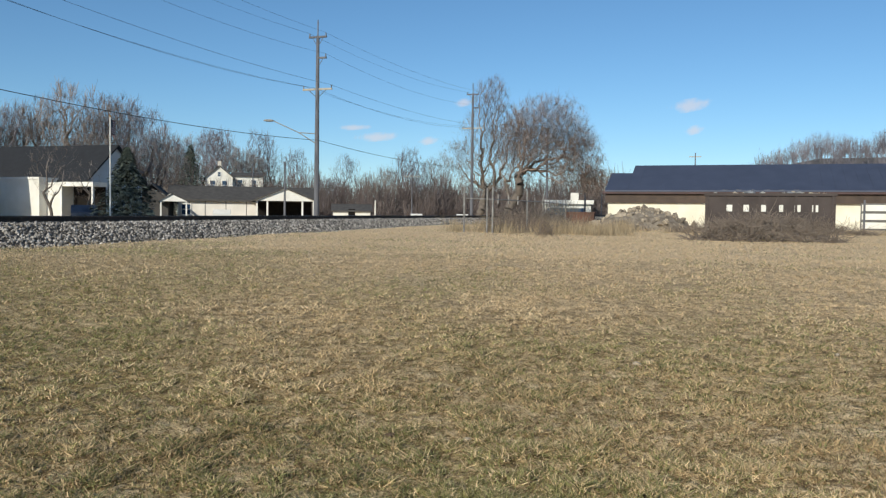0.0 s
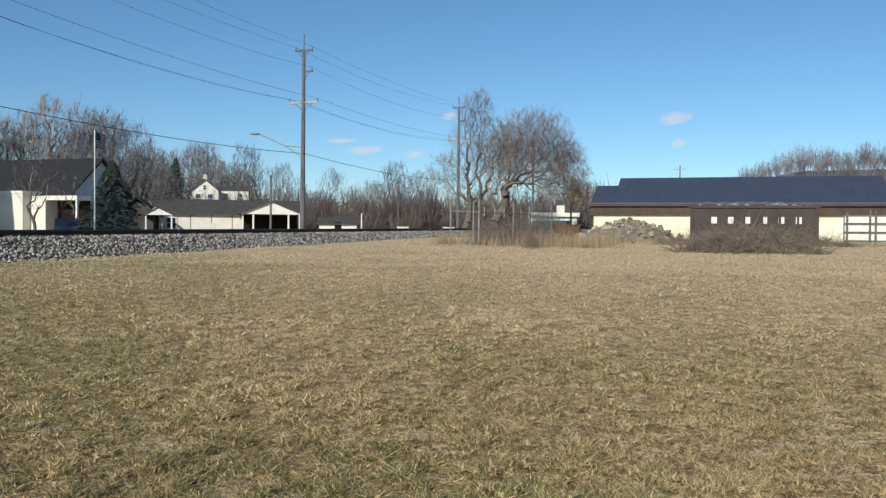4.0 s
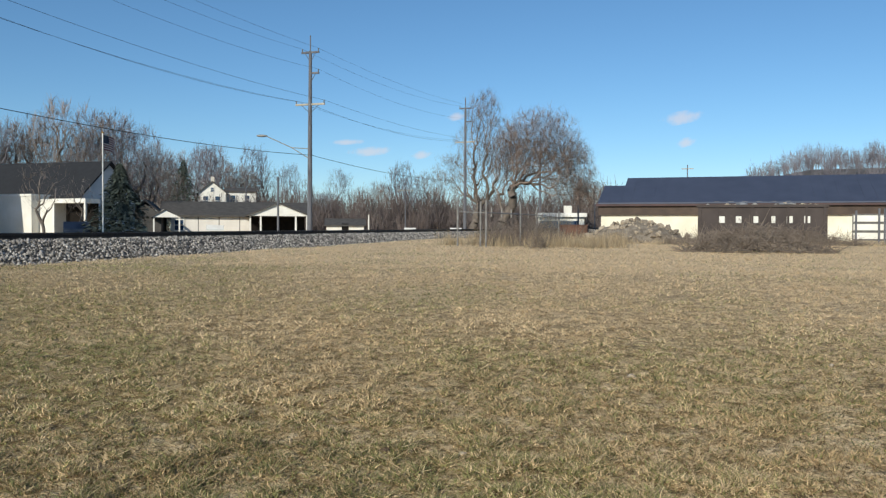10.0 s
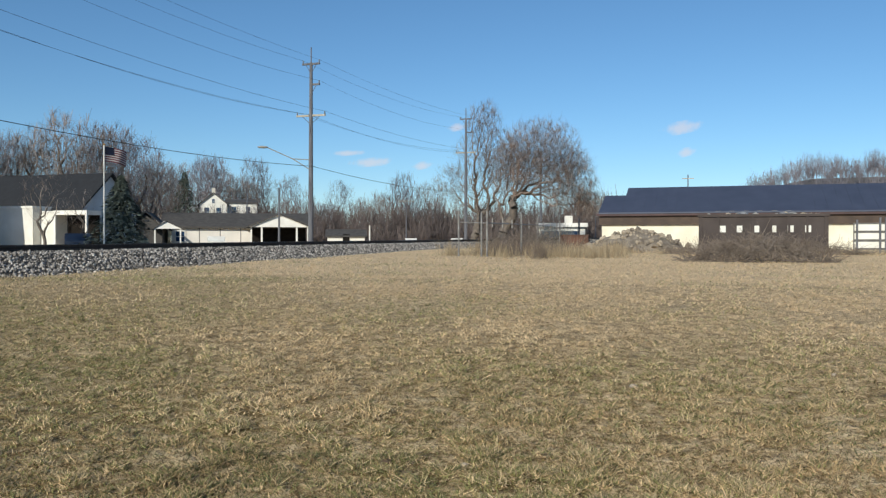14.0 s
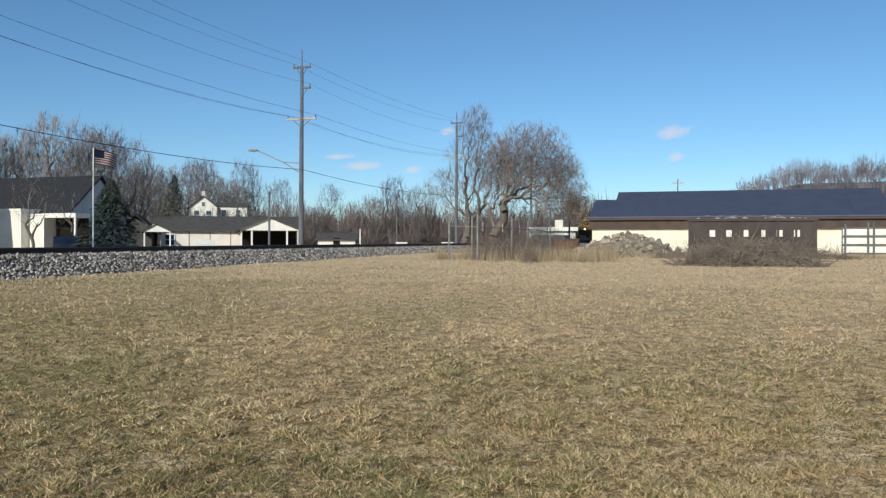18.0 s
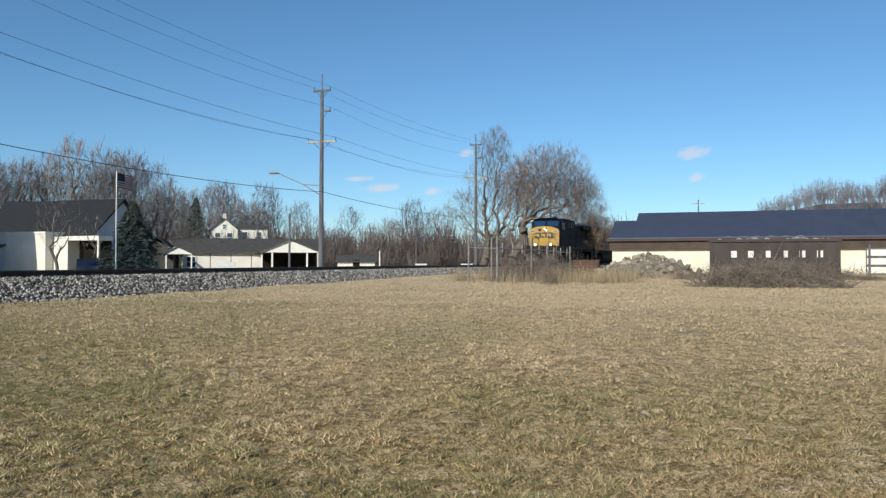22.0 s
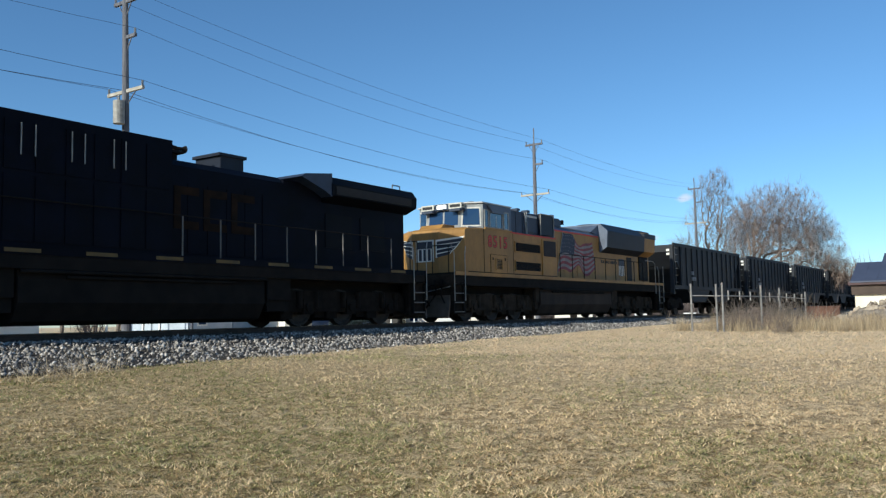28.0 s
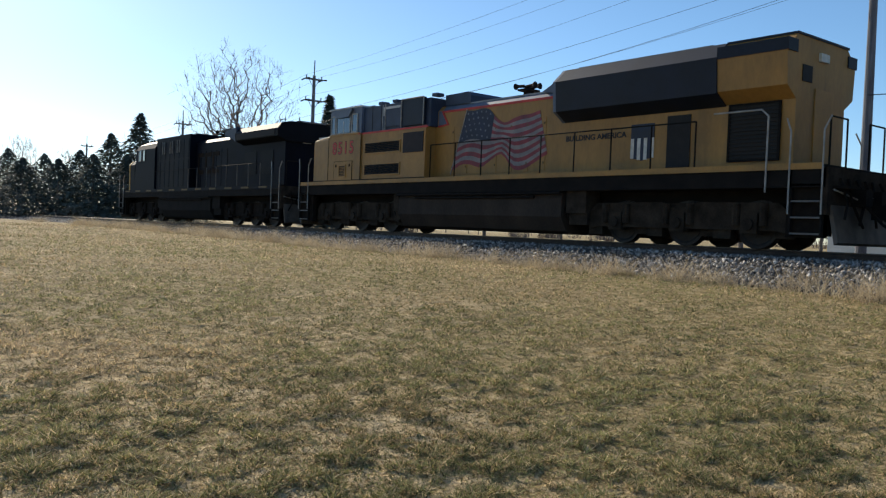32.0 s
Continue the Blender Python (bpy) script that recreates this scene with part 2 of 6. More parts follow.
    bs.inputs["Emission Color"].default_value, bs.inputs["Emission Strength"].default_value = col, power
    return m


# blue of the sky in the panes put into the base colour
GLASS = glass_mat("window_glass", (0.012, 0.035, 0.085, 1))
LAMP = lamp_mat("headlamp", (1.0, 0.95, 0.82, 1), 3.0)


PALEWOOD = mat("pale_arm", rgb("b5b0a6"), rgb("8d8778"), 0.8, scale=3)
PORCELAIN = mat("porcelain", rgb("7d7f82"), rgb("5b5d60"), 0.3, bump=0)
TRIMW = mat("white_trim", rgb("eceae4"), rgb("d6d3cb"), 0.6, scale=1, fine=20, bump=0.03)
OFFWHITE = mat("off_white", rgb("e6e1da"), rgb("cfc9c0"), 0.7, scale=0.7, fine=20, bump=0.05)
TRIMD = mat("dull_rail", rgb("6f6c68"), rgb("4d4b48"), 0.6, scale=5, bump=0.03)
TRIMP = mat("galvanised_pipe", rgb("9d9a96"), rgb("706c68"), 0.5, 0.4, scale=5, bump=0.03)
# blue-grey: shade on the unlit gable walls put into the colour
SIDING = mat("shaded_siding", rgb("b8c2cc"), rgb("a0abb6"), 0.7, scale=0.8, fine=15, bump=0.05)
SHINGLED = mat("dark_shingle", rgb("25272b"), rgb("1a1b1e"), 0.85, scale=2, fine=12, bump=0.3)
CREAMD = mat("tan_siding", rgb("cfc3a8"), rgb("b3a68a"), 0.7, scale=1, fine=15, bump=0.05)
BROWN = mat("brown_paint", rgb("52443b"), rgb("3d332d"), 0.8, scale=1.2, fine=20)
FASCIA = mat("fascia_rust", rgb("4f3a3b"), rgb("3b2d2e"), 0.7, scale=0.8, fine=18)
BRICK = mat("chimney_white", rgb("d9d3c8"), rgb("b5ada0"), 0.8, scale=2)
DUMP = mat("container_brown", rgb("4b423f"), rgb("38302e"), 0.8, scale=1.2, fine=25, bump=0.2)
RUST = mat("rust", rgb("6b4c3e"), rgb("4b362d"), 0.9, scale=2.5, fine=30, bump=0.3)
CONCRETE = mat("broken_concrete", rgb("b3a694"), rgb("827564"), 0.95, scale=4, fine=40, bump=0.5, rnd=0.25)
CONCRETED = mat("dark_concrete", rgb("91877a"), rgb("5c5349"), 0.95, scale=4, fine=40, bump=0.5, rnd=0.25)
SOIL = mat("soil", rgb("6b5844"), rgb("4c3e31"), 0.95, scale=3, fine=30, bump=0.6)
ASPHALT = mat("asphalt", rgb("5a5a5c"), rgb("48484a"), 0.9, scale=1, fine=60, bump=0.2)
BLUECAR = mat("car_blue", rgb("3d5f8c"), rgb("2f4b70"), 0.3, 0.3, bump=0)
BARK = mat("bark", rgb("7a7169"), rgb("544d47"), 0.95, scale=3, fine=25, bump=0.4, depth=0.03)
TWIG = mat("twig_grey", rgb("a1968f"), rgb("756b65"), 0.95, scale=1.5, fine=8, bump=0)
TWIGR = mat("twig_brown", rgb("a08f82"), rgb("74665c"), 0.95, scale=1.5, fine=8, bump=0)
TWIGW = mat("willow_twig", rgb("ab9789"), rgb("83736a"), 0.95, scale=1.5, fine=8, bump=0)
TWIGF = mat("woods_twig", rgb("7a6e69"), rgb("524947"), 0.95, scale=0.3, fine=3, bump=0)
TWIGB = mat("dead_brush", rgb("94877a"), rgb("65594f"), 0.95, scale=1.5, fine=8, bump=0)
# haze of the far hill put into the twig colour
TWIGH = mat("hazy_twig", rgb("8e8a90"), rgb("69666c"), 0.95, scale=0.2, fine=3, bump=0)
NEEDLE = mat("needles", rgb("5c645a"), rgb("414a42"), 0.9, scale=2, fine=9, bump=0, rnd=0.4)
# grey tone follows the haze put into the hill trees
LITTER = mat("leaf_litter", rgb("67625f"), rgb("4e4a49"), 0.95, scale=0.1, fine=2, bump=0.2)
STRAWT = mat("tall_straw", rgb("b7a68a"), rgb("8a7a62"), 0.9, scale=0.8, fine=6, bump=0, rnd=0.45, spec=0.2)


def let_light_through(m, share):
    """Thin leaves: part of the light passes through."""
    nt = m.node_tree
    bs, out = nt.nodes["Principled BSDF"], nt.nodes["Material Output"]
    tr, mx = nt.nodes.new("ShaderNodeBsdfTranslucent"), nt.nodes.new("ShaderNodeMixShader")
    nt.links.new(bs.inputs["Base Color"].links[0].from_socket, tr.inputs["Color"])
    mx.inputs[0].default_value = share
    nt.links.new(bs.outputs[0], mx.inputs[1])
    nt.links.new(tr.outputs[0], mx.inputs[2])
    nt.links.new(mx.outputs[0], out.inputs["Surface"])


pale_side(BLADE)
for m in (BLADE, BLADEG, BLADE_SHADE, STRAW, STRAWT):
    let_light_through(m, 0.3)


def cloud_mat():
    """Far thin vapour: a soft-edged veil of haze whose sunlight is given as its own glow."""
    m = bpy.data.materials.new("cloud_vapour")
    m.use_nodes = True
    nt = m.node_tree
    N, L = nt.nodes, nt.links
    out = N["Material Output"]
    tc, n1, ln, ad, mr, mx = N.new("ShaderNodeTexCoord"), N.new("ShaderNodeTexNoise"), N.new("ShaderNodeVectorMath"), N.new("ShaderNodeMath"), N.new("ShaderNodeMapRange"), N.new("ShaderNodeMixShader")
    mp = N.new("ShaderNodeMapping")
    mp.inputs["Location"].default_value, mp.inputs["Scale"].default_value = (-1, -1, -1), (2, 2, 2)
    L.new(tc.outputs["Generated"], mp.inputs["Vector"])
    ln.operation = "LENGTH"
    L.new(mp.outputs[0], ln.inputs[0])
    n1.inputs["Scale"].default_value, n1.inputs["Detail"].default_value = 0.035, 6
    L.new(tc.outputs["Object"], n1.inputs["Vector"])
    ad.operation = "MULTIPLY_ADD"
    ad.inputs[1].default_value = -1.15
    L.new(n1.outputs[0], ad.inputs[0])
    L.new(ln.outputs["Value"], ad.inputs[2])
    mr.inputs[1].default_value, mr.inputs[2].default_value, mr.inputs[3].default_value, mr.inputs[4].default_value = -0.45, 0.3, 0.55, 0.0
    mr.interpolation_type = "SMOOTHSTEP"
    L.new(ad.outputs[0], mr.inputs[0])
    tp, em = N.new("ShaderNodeBsdfTransparent"), N.new("ShaderNodeEmission")
    em.inputs["Color"].default_value, em.inputs["Strength"].default_value = (0.80, 0.74, 0.80, 1), 0.95
    L.new(mr.outputs[0], mx.inputs[0])
    L.new(tp.outputs[0], mx.inputs[1])
    L.new(em.outputs[0], mx.inputs[2])
    L.new(mx.outputs[0], out.inputs["Surface"])
    return m


CLOUD = cloud_mat()


# ---- mesh helpers ----
def part(name, bm, material, parent=None, label=""):
    me = bpy.data.meshes.new(name)
    bm.to_mesh(me)
    bm.free()
    me.materials.append(material)
    ob = new(name, me)
    if parent:
        ob.parent = parent
    if label:
        ob["label"] = label
    return ob


def box(bm, x0, x1, y0, y1, z0, z1):
    v = [bm.verts.new(p) for p in ((x0, y0, z0), (x1, y0, z0), (x1, y1, z0), (x0, y1, z0), (x0, y0, z1), (x1, y0, z1), (x1, y1, z1), (x0, y1, z1))]
    for f in ((3, 2, 1, 0), (4, 5, 6, 7), (0, 1, 5, 4), (1, 2, 6, 5), (2, 3, 7, 6), (3, 0, 4, 7)):
        bm.faces.new([v[i] for i in f])
    return bm


def B(x0, x1, y0, y1, z0, z1):
    return box(bmesh.new(), x0, x1, y0, y1, z0, z1)



def smooth01(s):
    s = max(0.0, min(1.0, s))
    return s * s * (3 - 2 * s)


def P(name, material, parent, *boxes, label=""):
    """One part made of several boxes (x0, x1, y0, y1, z0, z1)."""
    bm = bmesh.new()
    for b in boxes:
        box(bm, *b)
    return part(name, bm, material, parent, label)


def prism(profile, a, b, axis="x", bm=None):
    """A profile swept along an axis: (y, z) along x, (x, z) along y, (x, y) along z."""
    bm = bm or bmesh.new()
    put = {"x": lambda p, t: (t, p[0], p[1]), "y": lambda p, t: (p[0], t, p[1]), "z": lambda p, t: (p[0], p[1], t)}[axis]
    u = [bm.verts.new(put(p, a)) for p in profile]
    v = [bm.verts.new(put(p, b)) for p in profile]
    n = len(profile)
    bm.faces.new(u[::-1])
    bm.faces.new(v)
    for i in range(n):
        bm.faces.new((u[i], u[(i + 1) % n], v[(i + 1) % n], v[i]))
    bmesh.ops.recalc_face_normals(bm, faces=bm.faces)
    return bm


def rod(bm, a, b, r, n=6, r2=None):
    a, b = Vector(a), Vector(b)
    d = b - a
    if d.length < 1e-6:
        return bm
    q = d.to_track_quat("Z", "Y").to_matrix().to_4x4()
    bmesh.ops.create_cone(bm, cap_ends=True, segments=n, radius1=r, radius2=r if r2 is None else r2, depth=d.length,
                          matrix=Matrix.Translation((a + b) / 2) @ q)
    return bm


def rods(name, material, parent, r, *lines, n=6, label=""):
    """Bent rods, a part each: every line is a list of points. Returns the first."""
    made = []
    for pts in lines:
        bm = bmesh.new()
        for a, b in zip(pts, pts[1:]):
            rod(bm, a, b, r, n)
        made.append(part(name, bm, material, parent, label))
    return made[0]


def raw(name, verts, faces, material, parent=None, smooth=False):
    me = bpy.data.meshes.new(name)
    me.from_pydata(verts, [], faces)
    me.materials.append(material)
    if smooth:
        me.shade_smooth()
    ob = new(name, me)
    if parent:
        ob.parent = parent
    return ob


def tri_mesh(name, verts, tris, material):
    """A mesh from numpy arrays of corners and triangles."""
    me = bpy.data.meshes.new(name)
    me.vertices.add(len(verts))
    me.vertices.foreach_set("co", np.asarray(verts, np.float32).ravel())
    me.loops.add(len(tris) * 3)
    me.loops.foreach_set("vertex_index", np.asarray(tris, np.int32).ravel())
    me.polygons.add(len(tris))
    me.polygons.foreach_set("loop_start", np.arange(0, len(tris) * 3, 3, dtype=np.int32))
    me.materials.append(material)
    me.update()
    return me


def text_part(name, body, size, material, parent, m, label="", width=None, swell=0.025, gap=1.0):
    cu = bpy.data.curves.new(name, "FONT")
    cu.body, cu.size, cu.extrude, cu.offset, cu.align_x, cu.align_y = body, size, 0.004, size * swell, "CENTER", "CENTER"
    cu.space_character = gap
    tmp = bpy.data.objects.new(name, cu)
    me = bpy.data.meshes.new_from_object(tmp)
    bpy.data.objects.remove(tmp)
    me.materials.append(material)
    ob = new(name, me)
    ob.parent = parent
    if width:
        xs = [v.co.x for v in me.vertices]
        m = m @ Matrix.Diagonal((width / (max(xs) - min(xs)), 1, 1, 1))
    me.transform(m)
    if label:
        ob["label"] = label
    return ob


def thing(name, label, category, group="", x=0, y=0, z=0, rz=0):
    ob = new(name)
    ob.matrix_basis = pose(x, y, z, 0, 0, rz)
    return tagged(ob, label, category, group)


# ---- ground ----
def climb(x):
    """The railway climbs gently to the east."""
    return 0.0 if x < 0 else (0.0075 * x * x / 40 if x < 20 else 0.0075 * (x - 10))


def ground_z(x, y):
    r = math.hypot(x, y)
    z = smooth01(r / 18) * 0.86 + max(0.0, min(r - 18, 22)) * 0.009
    z += 0.03 * noise.noise((x * 0.25, y * 0.25, 3.1)) + 0.012 * noise.noise((x * 1.3, y * 1.3, 7.7))
    if y > 8:
        z += min(climb(x), 1.2) * 0.8 * smooth01((y - 8) / 5)
    if y > 25:
        z += (0.75 - z) * smooth01((y - 25) / 8)
    return z


def make_ground():
    xs = sorted(set([-4000, -1500, -600, -300, -200, 200, 300, 600, 1500, 4000] + list(np.arange(-150, 150.1, 3.0)) + list(np.arange(-30, 36.1, 0.4))))
    ys = sorted(set([-4000, -1500, -500, -200, 200, 400, 1000, 4000] + list(np.arange(-100, 150.1, 4.0)) + list(np.arange(-12, 18.1, 0.4))))
    verts = [(x, y, ground_z(x, y)) for y in ys for x in xs]
    n = len(xs)
    faces = [(j * n + i, j * n + i + 1, (j + 1) * n + i + 1, (j + 1) * n + i) for j in range(len(ys) - 1) for i in range(n - 1)]
    ob = raw("ground", verts, faces, GRASS, None, True)
    tagged(ob, "dry tan winter lawn with faint green patches", "ground", kind="structure")


make_ground()


def blades(name, pts, height, width, lean, seed, material):
    """Grass blades as thin bent triangles, rooted at pts (n, 3); height, width: arrays."""
    g = np.random.default_rng(seed)
    n = len(pts)
    a = g.uniform(0, 2 * np.pi, n)
    side = np.stack([np.cos(a), np.sin(a), np.zeros(n)], 1) * (width / 2)[:, None]
    b = g.uniform(0, 2 * np.pi, n)
    tip = np.stack([np.cos(b), np.sin(b), np.zeros(n)], 1) * (height * g.uniform(0.1, lean, n))[:, None]
    tip[:, 2] = height
    v = np.empty((n, 3, 3), np.float32)
    v[:, 0], v[:, 1], v[:, 2] = pts - side, pts + side, pts + tip
    ob = new(name, tri_mesh(name, v.reshape(-1, 3), np.arange(3 * n).reshape(-1, 3), material))
    return ob


def field_heights(x, y):
    r = np.hypot(x, y)
    s = np.clip(r / 18, 0, 1)
    return s * s * (3 - 2 * s) * 0.86 + np.clip(r - 18, 0, 22) * 0.009


def make_lawn():
    """Short matted winter grass: straw-coloured blades with green ones among them, dense near the viewer."""
    g = np.random.default_rng(4)
    n = 1350000
    r = 3.9 + 44 * g.uniform(0, 1, n) ** 1.9
    r[n // 2:] = 1 / g.uniform(1 / 30, 1 / 4.0, n - n // 2)
    a = np.radians(g.uniform(-84, 106, n))
    m = n // 20
    r[:m], a[:m] = 16 * g.uniform(0, 1, m) ** 0.6, g.uniform(-np.pi, np.pi, m)
    # thinning out towards the trodden spot where the viewer stands
    r = np.where((r < 5) & (g.uniform(0, 1, n) < 0.35), r * g.uniform(0.25, 1, n) ** 0.6, r)
    x, y = r * np.sin(a), r * np.cos(a)
    ok = y < 13.4
    x, y, r = x[ok], y[ok], r[ok]
    # tufts of a hand's width, finer clumps within them, and broad patches
    k = np.array([noise.noise((u * 4.5, v * 4.5, 1.7)) + 0.6 * noise.noise((u * 12, v * 12, 4.1)) for u, v in zip(x, y)])
    q = np.array([noise.noise((u * 0.45, v * 0.45, 8.7)) for u, v in zip(x, y)])
    keep = g.uniform(0, 1, len(x)) < np.clip(0.84 + 0.5 * k, 0.45, 1)
    x, y, r, k, q = x[keep], y[keep], r[keep], k[keep], q[keep]
    tuft = np.clip(k + 0.15, 0, 0.9)
    z = np.array([ground_z(u, v) for u, v in zip(x, y)]) - 0.006 + 0.04 * tuft
    h = (0.011 + 0.018 * g.uniform(0, 1, len(x)) ** 2 + 0.034 * tuft * g.uniform(0.5, 1, len(x))) * (1 + r * 0.012)
    h = np.clip(h, 0.006, 0.09)
    w = g.uniform(0.0045, 0.0095, len(x)) * (1 + r * 0.075)
    pts = np.stack([x, y, z], 1)
    green = g.uniform(0, 1, len(x)) < np.clip(0.30 + 0.7 * q + 0.03 * np.clip(9 - r, 0, 5) + 0.05 * np.clip(y - 0.4 * x, -5, 10) - 0.016 * np.clip(r - 7, 0, 30), 0.03, 0.8)
    # brown blades where tufts are low: the hollows' shade is in their colour
    hollow = ~green & (k < -0.05) & (g.uniform(0, 1, len(x)) < 0.85) & (x < 16)
    for sel, m, lb in ((~green & ~hollow, BLADE, "short matted straw-coloured lawn grass"), (green, BLADEG, "short green blades among the dry lawn grass"),
                       (hollow, BLADE_SHADE, "brown matted grass in the hollows of the lawn, with shade put into its colour")):
        tagged(blades("grass", pts[sel], h[sel], w[sel], 3.2, 5, m), lb, "grass", kind="stuff")


make_lawn()


def bank_z(dy):
    """Height of the ballast bank, dy metres from the track's centre."""
    d = abs(dy)
    return 1.27 if d < 2.0 else 1.27 - (d - 2.0) * 0.175


def make_track():
    xs = np.concatenate([np.arange(-300, -60, 20), np.arange(-60, 110, 1.0), np.arange(110, 601, 20)])
    offs = [-5.2, -4.4, -3.6, -2.8, -2.0, 0, 2.0, 2.8, 3.6, 4.4, 5.6]
    verts = [(x, TRACK_Y + o, bank_z(o) + climb(x) + 0.03 * noise.noise((x * 0.7, o * 2, 0)) - (0.5 if abs(o) > 5 else 0)) for x in xs for o in offs]
    n = len(offs)
    faces = [(i * n + j, (i + 1) * n + j, (i + 1) * n + j + 1, i * n + j + 1) for i in range(len(xs) - 1) for j in range(n - 1)]
    tagged(raw("ballast_bank", verts, faces, GRAVEL), "grey crushed stone ballast bank", "ballast", kind="structure")
    # loose stones on the near shoulder and crown
    g = np.random.default_rng(8)
    m = 46000
    x = np.concatenate([g.uniform(-40, 52, m * 3 // 4), g.uniform(-75, 110, m // 4)])
    o = -g.uniform(0.9, 4.45, m)
    z = np.array([bank_z(v) + climb(u) for u, v in zip(x, o)]) + g.uniform(-0.012, 0.03, m)
    s = g.uniform(0.02, 0.054, m)
    base = np.array([(1, 0, 0), (-1, 0, 0), (0, 1, 0), (0, -1, 0), (0, 0, 1), (0, 0, -1)], float)
    v = base[None] * (s[:, None] * g.uniform(0.6, 1.2, (m, 6)))[:, :, None] + g.normal(0, 0.25, (m, 6, 3)) * s[:, None, None]
    v += np.stack([x, TRACK_Y + o, z], 1)[:, None]
    t = np.array([(0, 2, 4), (2, 1, 4), (1, 3, 4), (3, 0, 4), (2, 0, 5), (1, 2, 5), (3, 1, 5), (0, 3, 5)])
    tris = (t[None] + 6 * np.arange(m)[:, None, None]).reshape(-1, 3)
    tagged(new("ballast_stones", tri_mesh("ballast_stones", v.reshape(-1, 3), tris, STONE)), "loose grey and pale crushed stones", "stones", kind="stuff")
    track = tagged(new("railway_track"), "single railway track of steel rails on timber ties", "track", kind="structure")
    prof = [(-0.07, 1.29), (0.07, 1.29), (0.07, 1.305), (0.012, 1.33), (0.012, 1.41), (0.036, 1.42), (0.036, RAIL_Z - 0.006), (0.028, RAIL_Z), (-0.028, RAIL_Z),
            (-0.036, RAIL_Z - 0.006), (-0.036, 1.42), (-0.012, 1.41), (-0.012, 1.33), (-0.07, 1.305)]
    stops = [-300, 0, 5, 10, 15, 20, 600]

    def along_track(name, profile, material, label):
        """A profile drawn along the track, following its climb."""
        bm = bmesh.new()
        rings = [[bm.verts.new((x, a, b + climb(x))) for a, b in profile] for x in stops]
        n = len(profile)
        for u, v in zip(rings, rings[1:]):
            for i in range(n):
                bm.faces.new((u[i], u[(i + 1) % n], v[(i + 1) % n], v[i]))
        bm.faces.new(rings[0][::-1])
        bm.faces.new(rings[-1])
        bmesh.ops.recalc_face_normals(bm, faces=bm.faces)
        part(name, bm, material, track, label)

    for s in (-1, 1):
        y = TRACK_Y + s * 0.7525
        along_track("rail", [(y + a, b) for a, b in prof], RAIL, "rust-brown steel rail")
        along_track("rail_head", [(y - 0.027, RAIL_Z - 0.002), (y + 0.027, RAIL_Z - 0.002), (y + 0.027, RAIL_Z + 0.003), (y - 0.027, RAIL_Z + 0.003)], RAILTOP, "polished running surface")
    me = bpy.data.meshes.new("tie")
    bm = B(-0.11, 0.11, -1.3, 1.3, -0.16, 0.0)
    bm.to_mesh(me)
    bm.free()
    me.materials.append(TIE)
    for i in range(290):
        ob = new("tie", me)
        ob.parent = track
        x = -70 + i * 0.55 + random.uniform(-0.03, 0.03)
        ob.matrix_basis = pose(x, TRACK_Y + random.uniform(-0.05, 0.05), 1.292 + climb(x), 0, 0, random.uniform(-1, 1))
    bm = bmesh.new()
    for i in range(900):
        x = 89.5 + 0.55 * i
        box(bm, x - 0.11, x + 0.11, TRACK_Y - 1.3, TRACK_Y + 1.3, 1.13 + climb(x), 1.29 + climb(x))
    for i in range(400):
        x = -70.5 - 0.55 * i
        box(bm, x - 0.11, x + 0.11, TRACK_Y - 1.3, TRACK_Y + 1.3, 1.13, 1.29)
    tagged(part("tie_rows", bm, TIE, track), kind="stuff")


make_track()


def make_verge():
    """Long dry grass along the foot of the ballast."""
    g = np.random.default_rng(12)
    xs, ys, hs = [], [], []
    for _ in range(560):
        cx = g.uniform(-48, 9) if g.uniform() < 0.8 else g.uniform(-60, 26)
        cy = 13.0 + g.normal(0, 0.25) + 0.15 * math.sin(cx * 0.7)
        big = g.uniform() ** 2.4 if cx < 9 else 0.02
        m = int(12 + 75 * big)
        xs.append(cx + g.normal(0, 0.12 + 0.2 * big, m))
        ys.append(cy + g.normal(0, 0.10 + 0.1 * big, m))
        hs.append(g.uniform(0.06, 0.16, m) + 0.55 * big * g.uniform(0.3, 1, m))
    x, y, h = np.concatenate(xs), np.concatenate(ys), np.concatenate(hs)
    z = np.maximum([ground_z(u, v) for u, v in zip(x, y)], [bank_z(v - TRACK_Y) + climb(u) for u, v in zip(x, y)]) - 0.02
    tagged(blades("verge_grass", np.stack([x, y, z], 1), h, g.uniform(0.007, 0.015, len(x)), 1.7, 13, STRAW),
           "long straw-coloured grass along the foot of the ballast", "grass", kind="stuff")


make_verge()

# ---- train ----
# each car: x from its front coupler backwards, y across (the viewer's side is -y), z up from the rail head
def lathe(bm, x, y, z, prof, n=14):
    """A round body on an axle across the track; prof: (y, radius) pairs."""
    rings = [[bm.verts.new((x + r * math.cos(2 * math.pi * i / n), y + o, z + r * math.sin(2 * math.pi * i / n))) for i in range(n)] for o, r in prof]
    for a, b in zip(rings, rings[1:]):
        for i in range(n):
            bm.faces.new((a[i], a[(i + 1) % n], b[(i + 1) % n], b[i]))
    bm.faces.new(rings[0])
    bm.faces.new(rings[-1][::-1])
    bmesh.ops.recalc_face_normals(bm, faces=bm.faces)


def wheel_set(parent, x, r, paint=None):
    for s in (-1, 1):
        bm = bmesh.new()
        prof = [(-0.08, r * 0.55), (-0.08, r * 0.8), (-0.1, r * 0.88), (-0.1, r), (0.03, r), (0.03, r + 0.028), (0.06, r + 0.028), (0.06, 0.1)]
        lathe(bm, x, s * 0.76, r, [(o * -s, q) for o, q in prof], 20)
